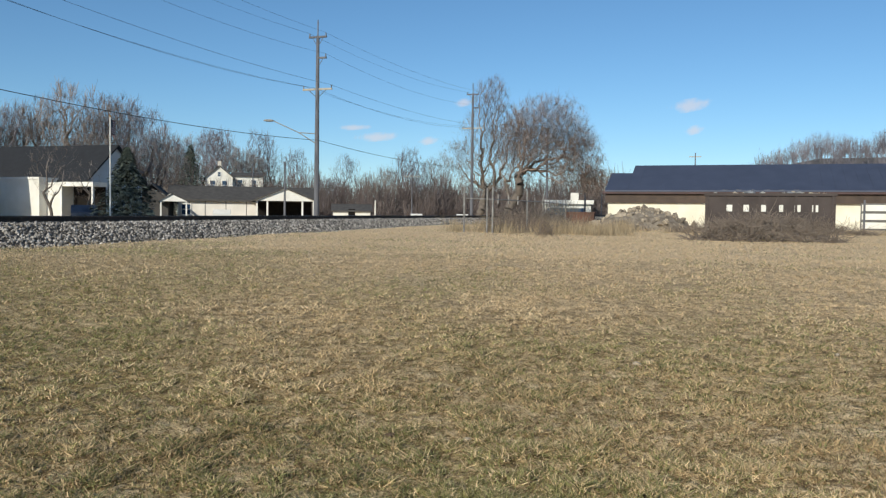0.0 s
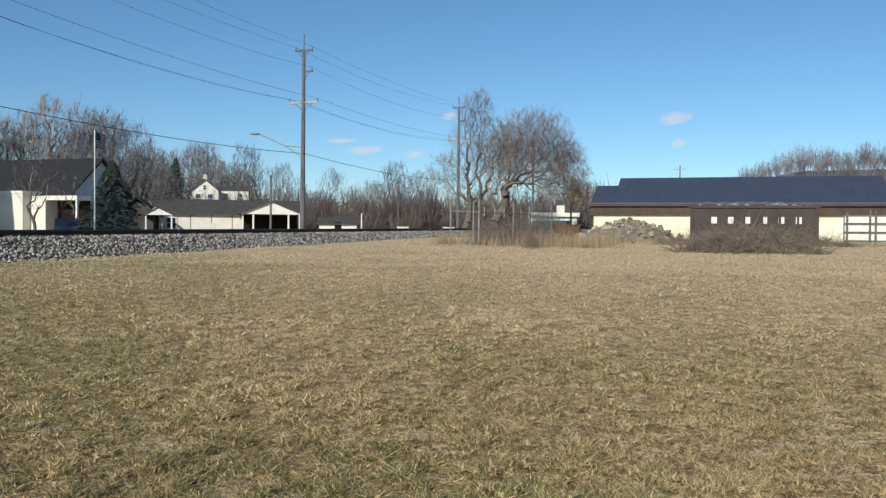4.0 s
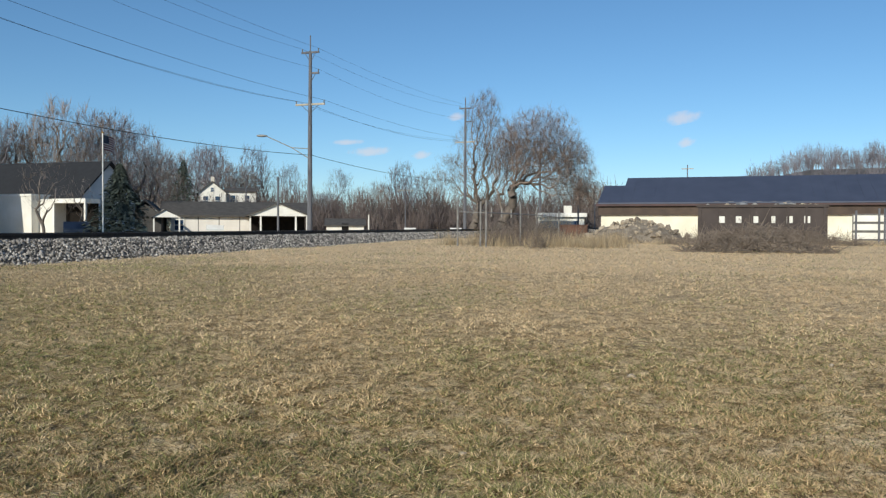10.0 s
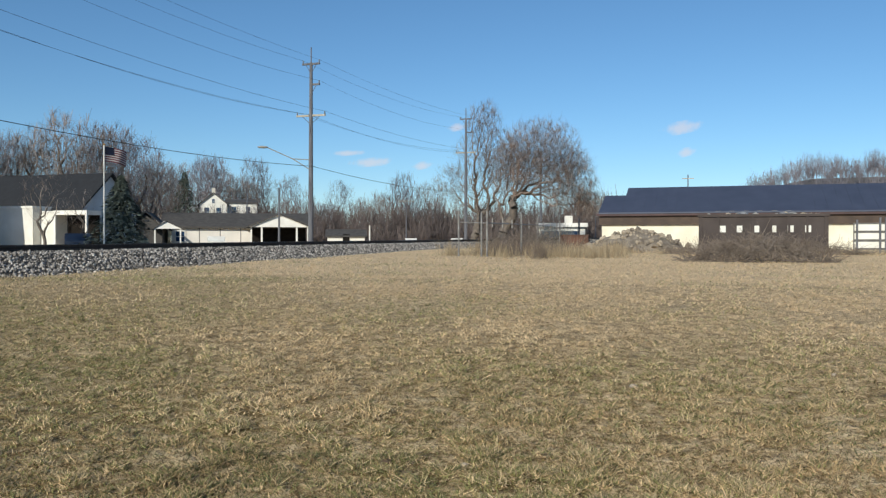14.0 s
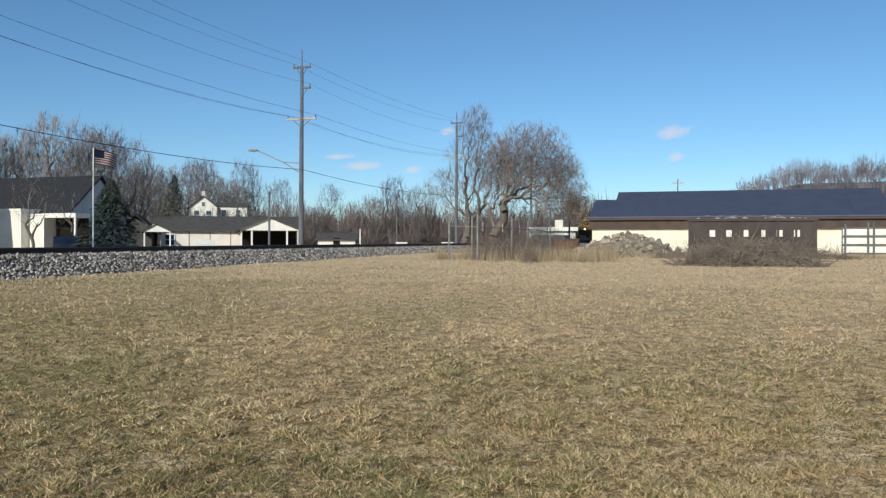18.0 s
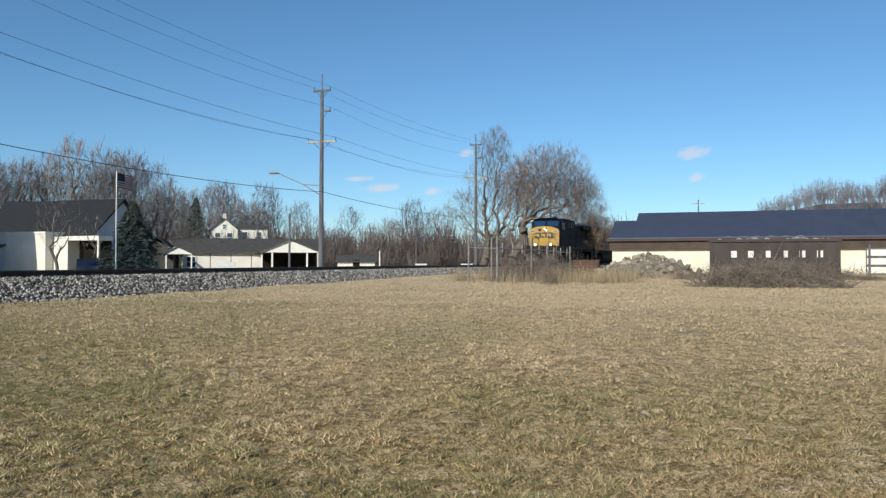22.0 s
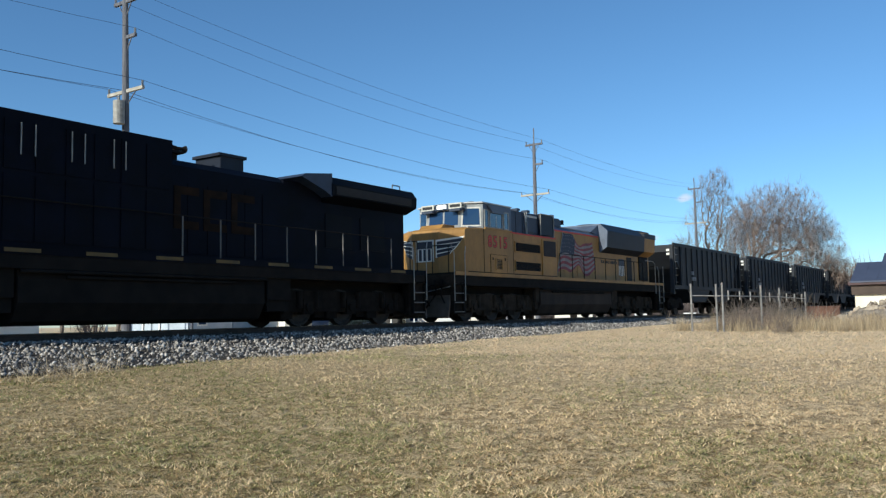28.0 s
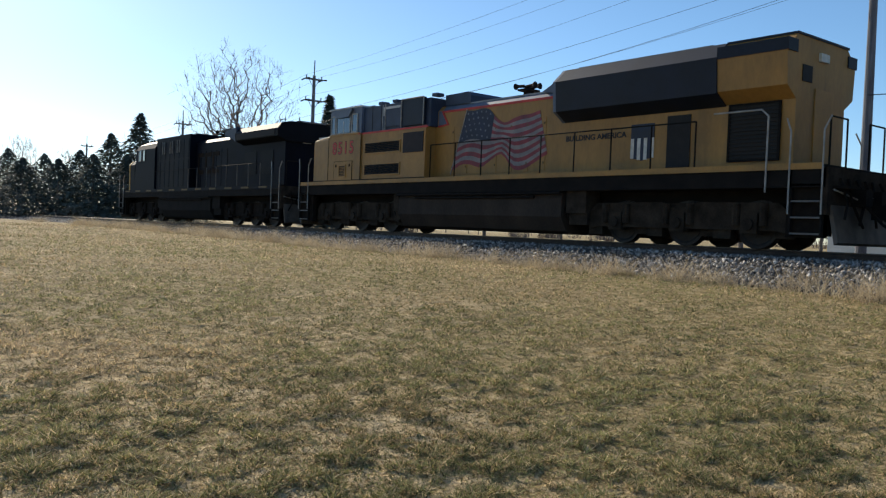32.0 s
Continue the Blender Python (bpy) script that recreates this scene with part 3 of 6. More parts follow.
        part("wheel", bm, paint or WHEEL, parent)


def truck(eng, x, axles, r, span, paint=None):
    paint = paint or TRUCK
    t = part("truck", prism([(x + a, b) for a, b in ((-span, 0.34), (-span, 0.78), (-span + 0.25, 1.0), (-0.5, 1.02), (-0.3, 0.9), (0.3, 0.9), (0.5, 1.02),
                                                     (span - 0.25, 1.0), (span, 0.78), (span, 0.34), (span - 0.3, 0.4), (-span + 0.3, 0.4))], -1.16, -1.04, "y"), paint, eng, "dark grimy side frame and wheels")
    part("side_frame", prism([(x + a, b) for a, b in ((-span, 0.42), (-span, 0.75), (-span + 0.25, 0.92), (span - 0.25, 0.92), (span, 0.75), (span, 0.42))], 1.04, 1.16, "y"), paint, t)
    P("bolster", paint, t, (x - 0.5, x + 0.5, -1.0, 1.0, 0.55, 1.0))
    for a in axles:
        wheel_set(t, x + a, r)
        bm = bmesh.new()
        box(bm, x + a - 0.2, x + a + 0.2, -1.24, -1.0, r - 0.2, r + 0.24)
        rod(bm, (x + a, -1.3, r), (x + a, -1.2, r), 0.13, 10)
        part("axle_box", bm, paint, t)
        if len(axles) > 2:
            for d in (-0.33, 0.33):
                bm = bmesh.new()
                rod(bm, (x + a + d, -1.2, 0.5), (x + a + d, -1.2, 0.98), 0.09, 8)
                part("spring", bm, paint, t)
            P("brake_rigging", paint, t, (x + a - 0.95, x + a - 0.5, -1.1, -0.9, 0.2, 0.75))
            P("brake_rigging", paint, t, (x + a + 0.5, x + a + 0.95, -1.0, -0.85, 0.24, 0.7))
            P("traction_motor", paint, t, (x + a - 0.6, x + a + 0.45, -0.6, 0.6, 0.14, 0.8))
    return t


def handrail(eng, xs, z0, z1, y, material, rail=True):
    for x in xs:
        rods("handrail_post", material, eng, 0.02, [(x, y, z0), (x, y, z1)])
    if rail:
        rods("handrail", material, eng, 0.018, [(xs[0], y, z1), (xs[-1], y, z1)])


def end_steps(eng, x0, x1, top, grab, material):
    """The steps at one corner of an engine, on both sides."""
    for s in (-1, 1):
        y0, y1 = sorted((s * 1.05, s * 1.5))
        st = P("steps", DARK, eng, (x0, x0 + 0.04, y0, y1, 0.32, top), (x1 - 0.04, x1, y0, y1, 0.32, top))
        P("step_back", DARK, st, (x0 + 0.04, x1 - 0.04, *sorted((s * 1.02, s * 1.06)), 0.32, top))
        for i in range(5):
            z = 0.34 + i * (top - 0.4) / 4
            P("tread", material, st, (x0 + 0.04, x1 - 0.04, y0, y1, z, z + 0.035))
        for x in (x0 + 0.0, x1):
            rods("grab_iron", grab, eng, 0.018, [(x, s * 1.54, 0.75), (x, s * 1.54, top + 0.72), (x + (0.12 if x == x1 else -0.12), s * 1.5, top + 1.0)], label="pale grab iron")


def coupler(eng, x, d):
    bm = bmesh.new()
    box(bm, min(x, x + d * 0.55), max(x, x + d * 0.55), -0.14, 0.14, 0.7, 1.0)
    box(bm, min(x, x + d * 0.25), max(x, x + d * 0.25), -0.22, 0.22, 0.66, 1.02)
    c = part("coupler", bm, DARK, eng)
    for y in (-0.45, 0.45):
        rods("air_hose", DARK, c, 0.03, [(x + d * 0.5, y, 0.95), (x + d * 0.2, y * 0.9, 0.6), (x + d * 0.02, y * 0.6, 0.45)])


def pilot(eng, x, d):
    rng = random.Random(9)
    for i in range(7):
        y = -1.05 + i * 0.35
        rods("cable_hose", TRUCK if i % 2 else DARK, eng, 0.028, [(x + d * 0.78, y, 1.5), (x + d * 0.6, y + rng.uniform(-0.2, 0.2), rng.uniform(0.9, 1.15)), (x + d * 0.55, y + rng.uniform(-0.3, 0.3), rng.uniform(0.5, 0.7))])
    rods("cut_lever", TRIM, eng, 0.018, [(x + d * 0.72, -1.4, 1.25), (x + d * 0.68, -0.5, 1.1), (x + d * 0.6, 0, 1.15)])
    P("end_step", TRUCK, eng, (min(x + d * 0.5, x + d * 0.8), max(x + d * 0.5, x + d * 0.8), -1.3, -0.7, 1.28, 1.33))
    P("end_plate", DUSTY, eng, (min(x + d * 0.8, x + d * 0.9), max(x + d * 0.8, x + d * 0.9), -1.5, 1.5, 0.75, 1.7))
    prof = [(x + d * 0.7, 0.15), (x + d * 0.62, 0.2), (x + d * 0.78, 0.95), (x + d * 0.86, 0.95)]
    part("plow", prism(prof, -1.35, 1.35, "y"), PLOW, eng, "grimy grey snow plow")
    for y in (-1.4, 1.25):
        P("pilot_side", TRUCK, eng, (min(x + d * 0.9, x + d * 1.7), max(x + d * 0.9, x + d * 1.7), y, y + 0.15, 0.28, 1.3))
    for y in (-0.5, 0.2):
        P("buffer_gear", DARK, eng, (min(x + d * .5, x + d * 0.85), max(x + d * .5, x + d * 0.85), y, y + 0.3, 0.95, 1.3))


def grille(eng, x0, x1, z0, z1, y, n, frame_paint=None):
    g = P("grille", GRILLE, eng, (x0, x1, y + 0.02, y + 0.06, z0, z1), label="black louvred air intake")
    P("grille_frame", frame_paint or DARK, g, (x0 - 0.05, x1 + 0.05, y - 0.012, y + 0.03, z1, z1 + 0.04), (x0 - 0.05, x1 + 0.05, y - 0.012, y + 0.03, z0 - 0.04, z0),
      (x0 - 0.05, x0, y - 0.012, y + 0.03, z0, z1), (x1, x1 + 0.05, y - 0.012, y + 0.03, z0, z1))
    for i in range(n):
        z = z0 + (i + 0.5) * (z1 - z0) / n
        P("louvre", GRILLE, g, (x0, x1, y - 0.01, y + 0.03, z - 0.012, z + 0.012))


def pane(parent, x0, x1, z0, z1, y, material=None):
    w = P("window_frame", TRIM, parent, (x0 - 0.05, x1 + 0.05, y - 0.015, y + 0.03, z0 - 0.05, z0), (x0 - 0.05, x1 + 0.05, y - 0.015, y + 0.03, z1, z1 + 0.05),
          (x0 - 0.05, x0, y - 0.015, y + 0.03, z0, z1), (x1, x1 + 0.05, y - 0.015, y + 0.03, z0, z1))
    P("pane", material or GLASS, w, (x0, x1, y + 0.004, y + 0.02, z0, z1))
    return w


def engine_base(eng, L, tank0, tank1, t1, t2, sill, gear=None):
    P("frame", DARK, eng, (0.85, L - 0.85, -1.5, 1.5, 1.3, sill - 0.1), (1.0, L - 1.0, -0.7, 0.7, 1.0, 1.3))
    prof = [(-1.35, 1.28), (-1.42, 1.1), (-1.42, 0.62), (-1.2, 0.24), (-0.8, 0.15), (0.8, 0.15), (1.2, 0.24), (1.42, 0.62), (1.42, 1.1), (1.35, 1.28)]
    part("fuel_tank", prism(prof, tank0, tank1), TANK if gear else DARK, eng, "dusty brown-black fuel tank" if gear else "grimy black fuel tank")
    for x in (t1, t2):
        truck(eng, x, (-1.85, 0, 1.85), 0.53, 2.75, gear)
    for x0, x1 in ((t1 + 2.7, tank0 - 0.06), (tank1 + 0.14, t2 - 2.7)):
        if x1 - x0 < 0.15:
            continue
        for s in (-1, 1):
            box_part = P("brake_reservoir", gear or DARK, eng, (x0, x1, *sorted((s * 0.85, s * 1.38)), 0.72, 1.3), (x0 + 0.05, x1, *sorted((s * 0.9, s * 1.3)), 0.42, 0.72))
            rods("drain_pipe", DARK, box_part, 0.02, [(x0 - 0.05, s * 1.3, 1.25), (x0 - 0.1, s * 1.32, 0.8), (x0 + 0.1, s * 1.28, 0.5)])
    for x, d in ((0, 1), (L, -1)):
        coupler(eng, x, d)
        pilot(eng, x, d)
    rods("air_pipe", DARK, eng, 0.04, [(tank0, -1.5, 1.25), (tank1, -1.5, 1.25)], [(tank0 + 1, -1.46, 1.15), (tank1 - 1, -1.46, 1.15)])


def horn(eng, x, z):
    bm = bmesh.new()
    box(bm, x - 0.1, x + 0.1, -0.12, 0.12, z - 0.02, z + 0.34)
    z += 0.12
    box(bm, x - 0.2, x + 0.2, -0.28, 0.28, z + 0.2, z + 0.26)
    for d, y, k in ((-1, -0.2, 0.25), (-1, 0.2, 0.2), (1, -0.1, 0.25), (1, 0.15, 0.2)):
        rod(bm, (x, y, z + 0.34), (x + d * k, y, z + 0.36), 0.05, 8)
        rod(bm, (x + d * k, y, z + 0.36), (x + d * (k + 0.12), y, z + 0.36), 0.04, 10, 0.1)
    part("horn", bm, DARK, eng)


def yellow_engine():
    L = 22.9
    e = thing("yellow_locomotive", "weathered yellow and grey diesel locomotive with a painted flag", "locomotive")
    engine_base(e, L, 7.45, 14.88, 4.4, 18.4, 1.78, DUSTY)
    P("sill_stripe", YELL, e, (0.9, L - 0.9, -1.535, -1.5, 1.66, 1.79), (0.9, L - 0.9, 1.5, 1.535, 1.66, 1.79), label="yellow sill stripe")
    P("walkway", DARK, e, (0.9, L - 0.9, -1.5, 1.5, 1.68, 1.76))
    # dark strip standing in for a shadow line above the sill stripe
    P("sill_shadow", DARK, e, (1.8, 8.9, -1.508, -1.49, 1.79, 1.825))
    # short hood: chamfered corners, the front leaning back towards its rounded top
    nose, rings = bmesh.new(), []
    for z, xf, d in ((1.76, 1.2, 0.0), (3.22, 1.2, 0.0), (3.34, 1.24, 0.0), (3.41, 1.34, 0.02), (3.44, 1.5, 0.08)):
        plan = ((xf, -0.6), (xf + 0.5, -1.42 + d), (2.95, -1.5 + d), (2.95, 1.5 - d), (xf + 0.5, 1.42 - d), (xf, 0.6))
        rings.append([nose.verts.new((u, v, z + (0.05 if u > 2.5 and z > 3.4 else 0))) for u, v in plan])
    for lo, up in zip(rings, rings[1:]):
        for i in range(6):
            nose.faces.new((lo[i], lo[(i + 1) % 6], up[(i + 1) % 6], up[i]))
    nose.faces.new(rings[0][::-1])
    nose.faces.new(rings[-1])
    bmesh.ops.recalc_face_normals(nose, faces=nose.faces)
    part("nose", nose, YEL, e, "yellow short hood with chamfered corners")
    part("cab_lower", B(2.95, 5.1, -1.5, 1.5, 1.76, 3.46), YEL, e)
    part("headlight_hood", prism([(1.5, 3.4), (1.72, 3.6), (2.5, 3.6), (2.6, 3.42)], -0.5, 0.5, "y"), YELL, e)
    for y in (-1.4, 1.32):
        # pale strip: the sunlit hood edge put into the colour
        P("hood_edge", OFFPALE, e, (2.0, 2.9, y, y + 0.08, 3.44, 3.49))
    for x in (2.9, 5.1):
        P("panel_seam", DARK, e, (x - 0.012, x + 0.012, -1.504, -1.49, 1.8, 3.44))
    # winged shield wrapped round the nose, plain blue and white shapes
    P("shield_rim", WHITE, e, (1.19, 1.2, -0.4, 0.4, 2.2, 3.0), label="white shield outline")
    P("nose_emblem", EMBLUE, e, (1.18, 1.19, -0.34, 0.34, 2.68, 2.94), label="plain blue shield top")
    for i in range(3):
        P("shield_bar", EMBLUE, e, (1.18, 1.19, -0.26 + i * 0.2, -0.14 + i * 0.2, 2.24, 2.66))

    def on_nose(name, prof, material, off, s, label=""):
        bm = prism(prof, 0.0, off, "y")
        for v in bm.verts:
            u, o, h = v.co
            v.co = (1.2 + 0.521 * u - 0.854 * o, s * (0.6 + 0.854 * u + 0.521 * o), h)
        bmesh.ops.recalc_face_normals(bm, faces=bm.faces)
        part(name, bm, material, e, label)

    for s in (-1, 1):
        on_nose("wing_backing", [(-0.1, 2.32), (0.42, 2.46), (0.68, 2.72), (0.95, 3.1), (-0.1, 2.98)], WHITE, 0.006, s, "white wing outline")
        for i in range(4):
            z = 2.9 - i * 0.155
            tip = 0.9 - i * 0.14
            on_nose("wing", [(-0.06, z - 0.1), (tip - 0.1, z), (tip, z + 0.13), (-0.06, z + 0.01)], EMBLUE, 0.012, s)
    # cab
    cab = P("cab", GREY, e, (2.94, 5.05, -1.46, 1.46, 3.46, 4.44), label="grey cab with sunlit windows")
    front = prism([(2.42, -0.72), (2.94, -1.46), (2.94, 1.46), (2.42, 0.72)], 3.44, 4.42, "z")
    for v in front.verts:
        if v.co.x < 2.6 and v.co.z > 4:
            v.co.x += 0.1
    # front and its window frames paler than the sides: sunlight put into colour
    part("cab_front", front, GREYL, cab, "cab front in paler grey, its sunlight put into the colour")
    # pale slab: the sunlit roof edge put into the colour
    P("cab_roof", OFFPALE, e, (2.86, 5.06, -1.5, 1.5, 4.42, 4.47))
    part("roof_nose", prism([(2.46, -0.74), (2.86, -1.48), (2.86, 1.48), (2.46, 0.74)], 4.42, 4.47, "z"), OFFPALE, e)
    pane(cab, 3.05, 3.28, 3.56, 4.16, -1.48)
    pane(cab, 3.42, 4.3, 3.56, 4.12, -1.48)
    pane(cab, 4.48, 4.78, 3.56, 4.16, -1.48)
    P("mullion", CHALK, cab, (3.86, 3.9, -1.485, -1.462, 3.56, 4.0))
    P("window_sill", YELL, cab, (3.0, 5.0, -1.53, -1.46, 3.46, 3.51))

    def on_corner(name, u0, u1, z0, z1, off, material, s, label=""):
        """A plate on the slanted front corner of the cab."""
        bm = prism([(u0, z0), (u1, z0), (u1 - 0.02, z1), (u0 + 0.02, z1)], off, off + 0.015, "y")
        for v in bm.verts:
            u, o, h = v.co
            lean = 0.1 * (h - 3.44) * (1 - u / 0.9)
            v.co = (2.42 + 0.575 * u - 0.818 * o + lean, s * (0.72 + 0.818 * u + 0.575 * o), h)
        bmesh.ops.recalc_face_normals(bm, faces=bm.faces)
        return part(name, bm, material, cab, label)

    for s in (-1, 1):
        on_corner("window_frame", 0.06, 0.84, 3.54, 4.28, 0.004, CHALK, s)
        on_corner("windshield", 0.12, 0.78, 3.6, 4.22, 0.012, GLASS, s, "windshield mirroring the sky")
    for y0, y1 in ((-0.66, -0.04), (0.04, 0.66)):
        part("windshield", prism([(2.437, 3.62), (2.5, 4.2), (2.488, 4.2), (2.424, 3.62)], y0, y1, "y"), GLASS, cab, "dark windshield")
    for y in (-0.92, 0.34):
        b = P("number_board", BOARD, e, (2.3, 2.5, y, y + 0.58, 4.22, 4.44), label="number board with plain bars")
        P("number_bars", BLACK, b, (2.294, 2.3, y + 0.06, y + 0.52, 4.28, 4.39), (2.34, 2.46, y - 0.004, y, 4.3, 4.37))
        P("board_bracket", GREYD, e, (2.2, 2.34, y, y + 0.5, 4.12, 4.22), (2.28, 2.52, y - 0.02, y + 0.02, 4.14, 4.24))
    P("lamp_bar", GREYD, e, (2.34, 2.52, -0.3, 0.3, 4.22, 4.44))
    P("roof_unit", GREYD, e, (3.1, 4.05, -0.9, 0.7, 4.47, 4.56), label="dark roof-top unit")
    P("roof_unit", GREYD, e, (4.3, 4.95, -0.9, 0.7, 4.47, 4.54))
    part("awning", prism([(3.2, 4.38), (4.55, 4.38), (4.3, 4.1), (3.5, 4.1)], -1.56, -1.485, "y"), GREY, e, "grey window awning")
    for x in (5.85, 6.7, 8.9):
        P("lifting_lug", GREYD, e, (x, x + 0.25, -1.3, -1.0, 4.42, 4.52))
    rods("sand_pipe", GREYL, e, 0.02, [(6.3, -1.4, 4.36), (6.3, -1.42, 3.9), (6.36, -1.42, 3.5)])
    P("headlight", LAMP, e, (2.325, 2.345, -0.2, 0.2, 4.27, 4.4))
    P("cab_skirt", RED, e, (4.9, 5.06, -1.515, -1.5, 3.43, 3.49))
    for i, c in enumerate("8515"):
        x = 3.92 + (i - 1.5) * 0.385
        text_part("digit_outline", c, 0.62, BLACK, e, pose(x, -1.4985, 2.98, 90), "dark digit outline", None, 0.04)
        text_part("digit", c, 0.62, RED, e, pose(x, -1.503, 2.98, 90), "red road number digit", None, 0.008)
    v = P("vent_panel", YELL, e, (3.35, 4.58, -1.515, -1.5, 1.82, 2.5))
    P("panel_edge", DARK, v, (3.34, 3.352, -1.518, -1.5, 1.82, 2.5), (4.578, 4.59, -1.518, -1.5, 1.82, 2.5), (3.34, 4.59, -1.518, -1.5, 2.5, 2.514))
    for x in (3.5, 4.42):
        P("latch", DARK, v, (x - 0.03, x + 0.03, -1.53, -1.515, 2.3, 2.4))
    grille(v, 3.75, 4.15, 1.95, 2.34, -1.53, 7, YELL)
    # electrical cabinet and intakes behind the cab
    P("cabinet", YEL, e, (5.1, 8.85, -1.45, 1.45, 1.76, 3.46))
    P("cabinet_top", GREYD, e, (5.05, 8.95, -1.36, 1.36, 3.46, 4.38), label="dark grey upper intake section")
    P("cabinet_panel", GREYD, e, (6.35, 7.35, -1.4, -1.36, 3.6, 4.3))
    P("cabinet_panel", SLATE, e, (7.52, 8.7, -1.47, -1.36, 3.54, 4.42), label="dark slate screened panel")
    P("panel_rim", OFFPALE, e, (6.35, 7.32, -1.415, -1.4, 4.2, 4.28), (6.35, 6.4, -1.415, -1.4, 3.98, 4.2))
    for x in (5.6, 6.15, 7.42):
        P("panel_seam", DARK, e, (x - 0.012, x + 0.012, -1.366, -1.35, 3.5, 4.36))
    rods("pipe_guard", TRIM, e, 0.02, [(6.45, -1.41, 3.5), (6.45, -1.41, 4.4)], [(7.5, -1.49, 3.5), (7.5, -1.49, 4.42)], [(7.5, -1.49, 4.42), (8.72, -1.49, 4.42), (8.72, -1.49, 3.5)])
    P("red_line", RED, e, (5.06, 8.95, -1.465, -1.45, 3.42, 3.48), (9.2, 14.3, -1.065, -1.05, 3.88, 3.95))
    grille(e, 5.35, 7.45, 2.74, 3.08, -1.47, 6, YELL)
    grille(e, 5.35, 7.45, 1.98, 2.32, -1.47, 6, YELL)
    P("blower_duct", YELL, e, (7.6, 8.9, -1.5, -1.4, 1.8, 3.36))
    P("duct_screen", SCREEN, e, (7.7, 8.8, -1.52, -1.5, 2.64, 3.3), label="dark brown screen")
    # engine hood
    part("hood", prism([(-1.05, 1.76), (-1.05, 3.95), (-0.9, 4.12), (0.9, 4.12), (1.05, 3.95), (1.05, 1.76)], 8.8, 14.5), YEL, e)
    for s in (-1, 1):
        part("hood_bevel", prism([(s * 1.056, 3.95), (s * 0.906, 4.126), (s * 0.86, 4.126), (s * 1.0, 3.95)], 9.2, 14.45), GREY, e, "grey edge of the hood roof")
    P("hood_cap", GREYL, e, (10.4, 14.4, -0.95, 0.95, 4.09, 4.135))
    part("red_flash", prism([(9.0, 3.95), (9.2, 3.95), (9.5, 3.52), (9.0, 3.48)], -1.066, -1.05, "y"), GREY, e, "grey lightning step edged in red")
    part("red_step", prism([(9.14, 3.95), (9.22, 3.95), (9.54, 3.48), (9.0, 3.43), (9.0, 3.48), (9.44, 3.52)], -1.07, -1.05, "y"), RED, e)
    part("exhaust_hatch", prism([(9.2, 4.12), (9.2, 4.46), (10.3, 4.48), (10.46, 4.36), (10.46, 4.12)], -0.97, 0.97, "y"), GREYD, e)
    for i in range(7):
        x = 9.2 + i * 0.67
        P("hood_door", YEL, e, (x, x + 0.62, -1.062, -1.05, 1.9, 3.4))
        for z in (2.1, 3.2):
            P("latch", FADEDY, e, (x + 0.54, x + 0.58, -1.075, -1.06, z, z + 0.06))
    horn(e, 12.0, 4.1)
    flag_on(e)
    # radiator section, flared, and rear hood
    flare = [(-1.05, 1.76), (-1.05, 3.2), (-1.42, 3.45), (-1.48, 4.2), (-1.1, 4.55), (1.1, 4.55), (1.48, 4.2), (1.42, 3.45), (1.05, 3.2), (1.05, 1.76)]
    part("radiator_hood", prism(flare, 14.5, 21.1), YEL, e)
    part("radiator_wing", prism([(-1.06, 3.17), (-1.45, 3.42), (-1.51, 4.21), (-1.12, 4.58), (1.12, 4.58), (1.51, 4.21), (1.45, 3.42), (1.06, 3.17)], 14.56, 19.45), SLATE, e, "dark slate radiator wing")
    part("radiator_front", prism([(-1.06, 3.17), (-1.45, 3.42), (-1.51, 4.21), (-1.12, 4.58), (1.12, 4.58), (1.51, 4.21), (1.45, 3.42), (1.06, 3.17)], 14.46, 14.56), GREY, e)
    part("radiator_lip", prism([(13.6, 4.12), (14.47, 4.52), (14.47, 3.3), (14.4, 3.3), (14.3, 4.0)], -1.02, 1.02, "y"), GREY, e)
    P("rear_cap", SLATE, e, (19.45, 21.13, -1.12, 1.12, 4.55, 4.6), (19.45, 21.13, -1.5, -1.1, 4.16, 4.42), (19.45, 21.13, 1.1, 1.5, 4.16, 4.42))
    for i in range(3):
        bm = bmesh.new()
        rod(bm, (15.6 + i * 1.35, 0, 4.57), (15.6 + i * 1.35, 0, 4.68), 0.58, 18)
        part("cooling_fan", bm, GREYD, e)
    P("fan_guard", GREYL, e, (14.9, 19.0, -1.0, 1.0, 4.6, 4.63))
    P("rear_door", GRILLE, e, (17.9, 18.55, -1.075, -1.05, 1.85, 3.08), label="dark open louvre door")
    grille(e, 19.6, 20.75, 1.95, 3.15, -1.09, 14)
    P("rear_window", GRILLE, e, (21.1, 21.12, -0.85, -0.45, 3.6, 3.95))
    P("rear_door", YELL, e, (21.1, 21.125, -0.3, 0.4, 1.85, 3.5))
    P("rear_lamp", BOARD, e, (21.1, 21.16, -0.18, 0.18, 4.1, 4.28))
    s = P("shield_emblem", EMBLUE, e, (16.82, 17.52, -1.07, -1.05, 2.6, 2.95), label="plain blue shield with white bars")
    for i in range(7):
        x = 16.82 + i * 0.1
        P("shield_bar", CHALK if i % 2 == 0 else FLAGBLUE, s, (x, x + 0.1, -1.068, -1.05, 2.05 + 0.02 * abs(i - 3), 2.6))
    text_part("slogan", "BUILDING AMERICA", 0.2, BLACK, e, pose(15.63, -1.056, 2.72, 90), "small black lettering", 2.05)
    handrail(e, [9.2 + i * 1.225 for i in range(9)], 1.76, 2.82, -1.5, DARK)
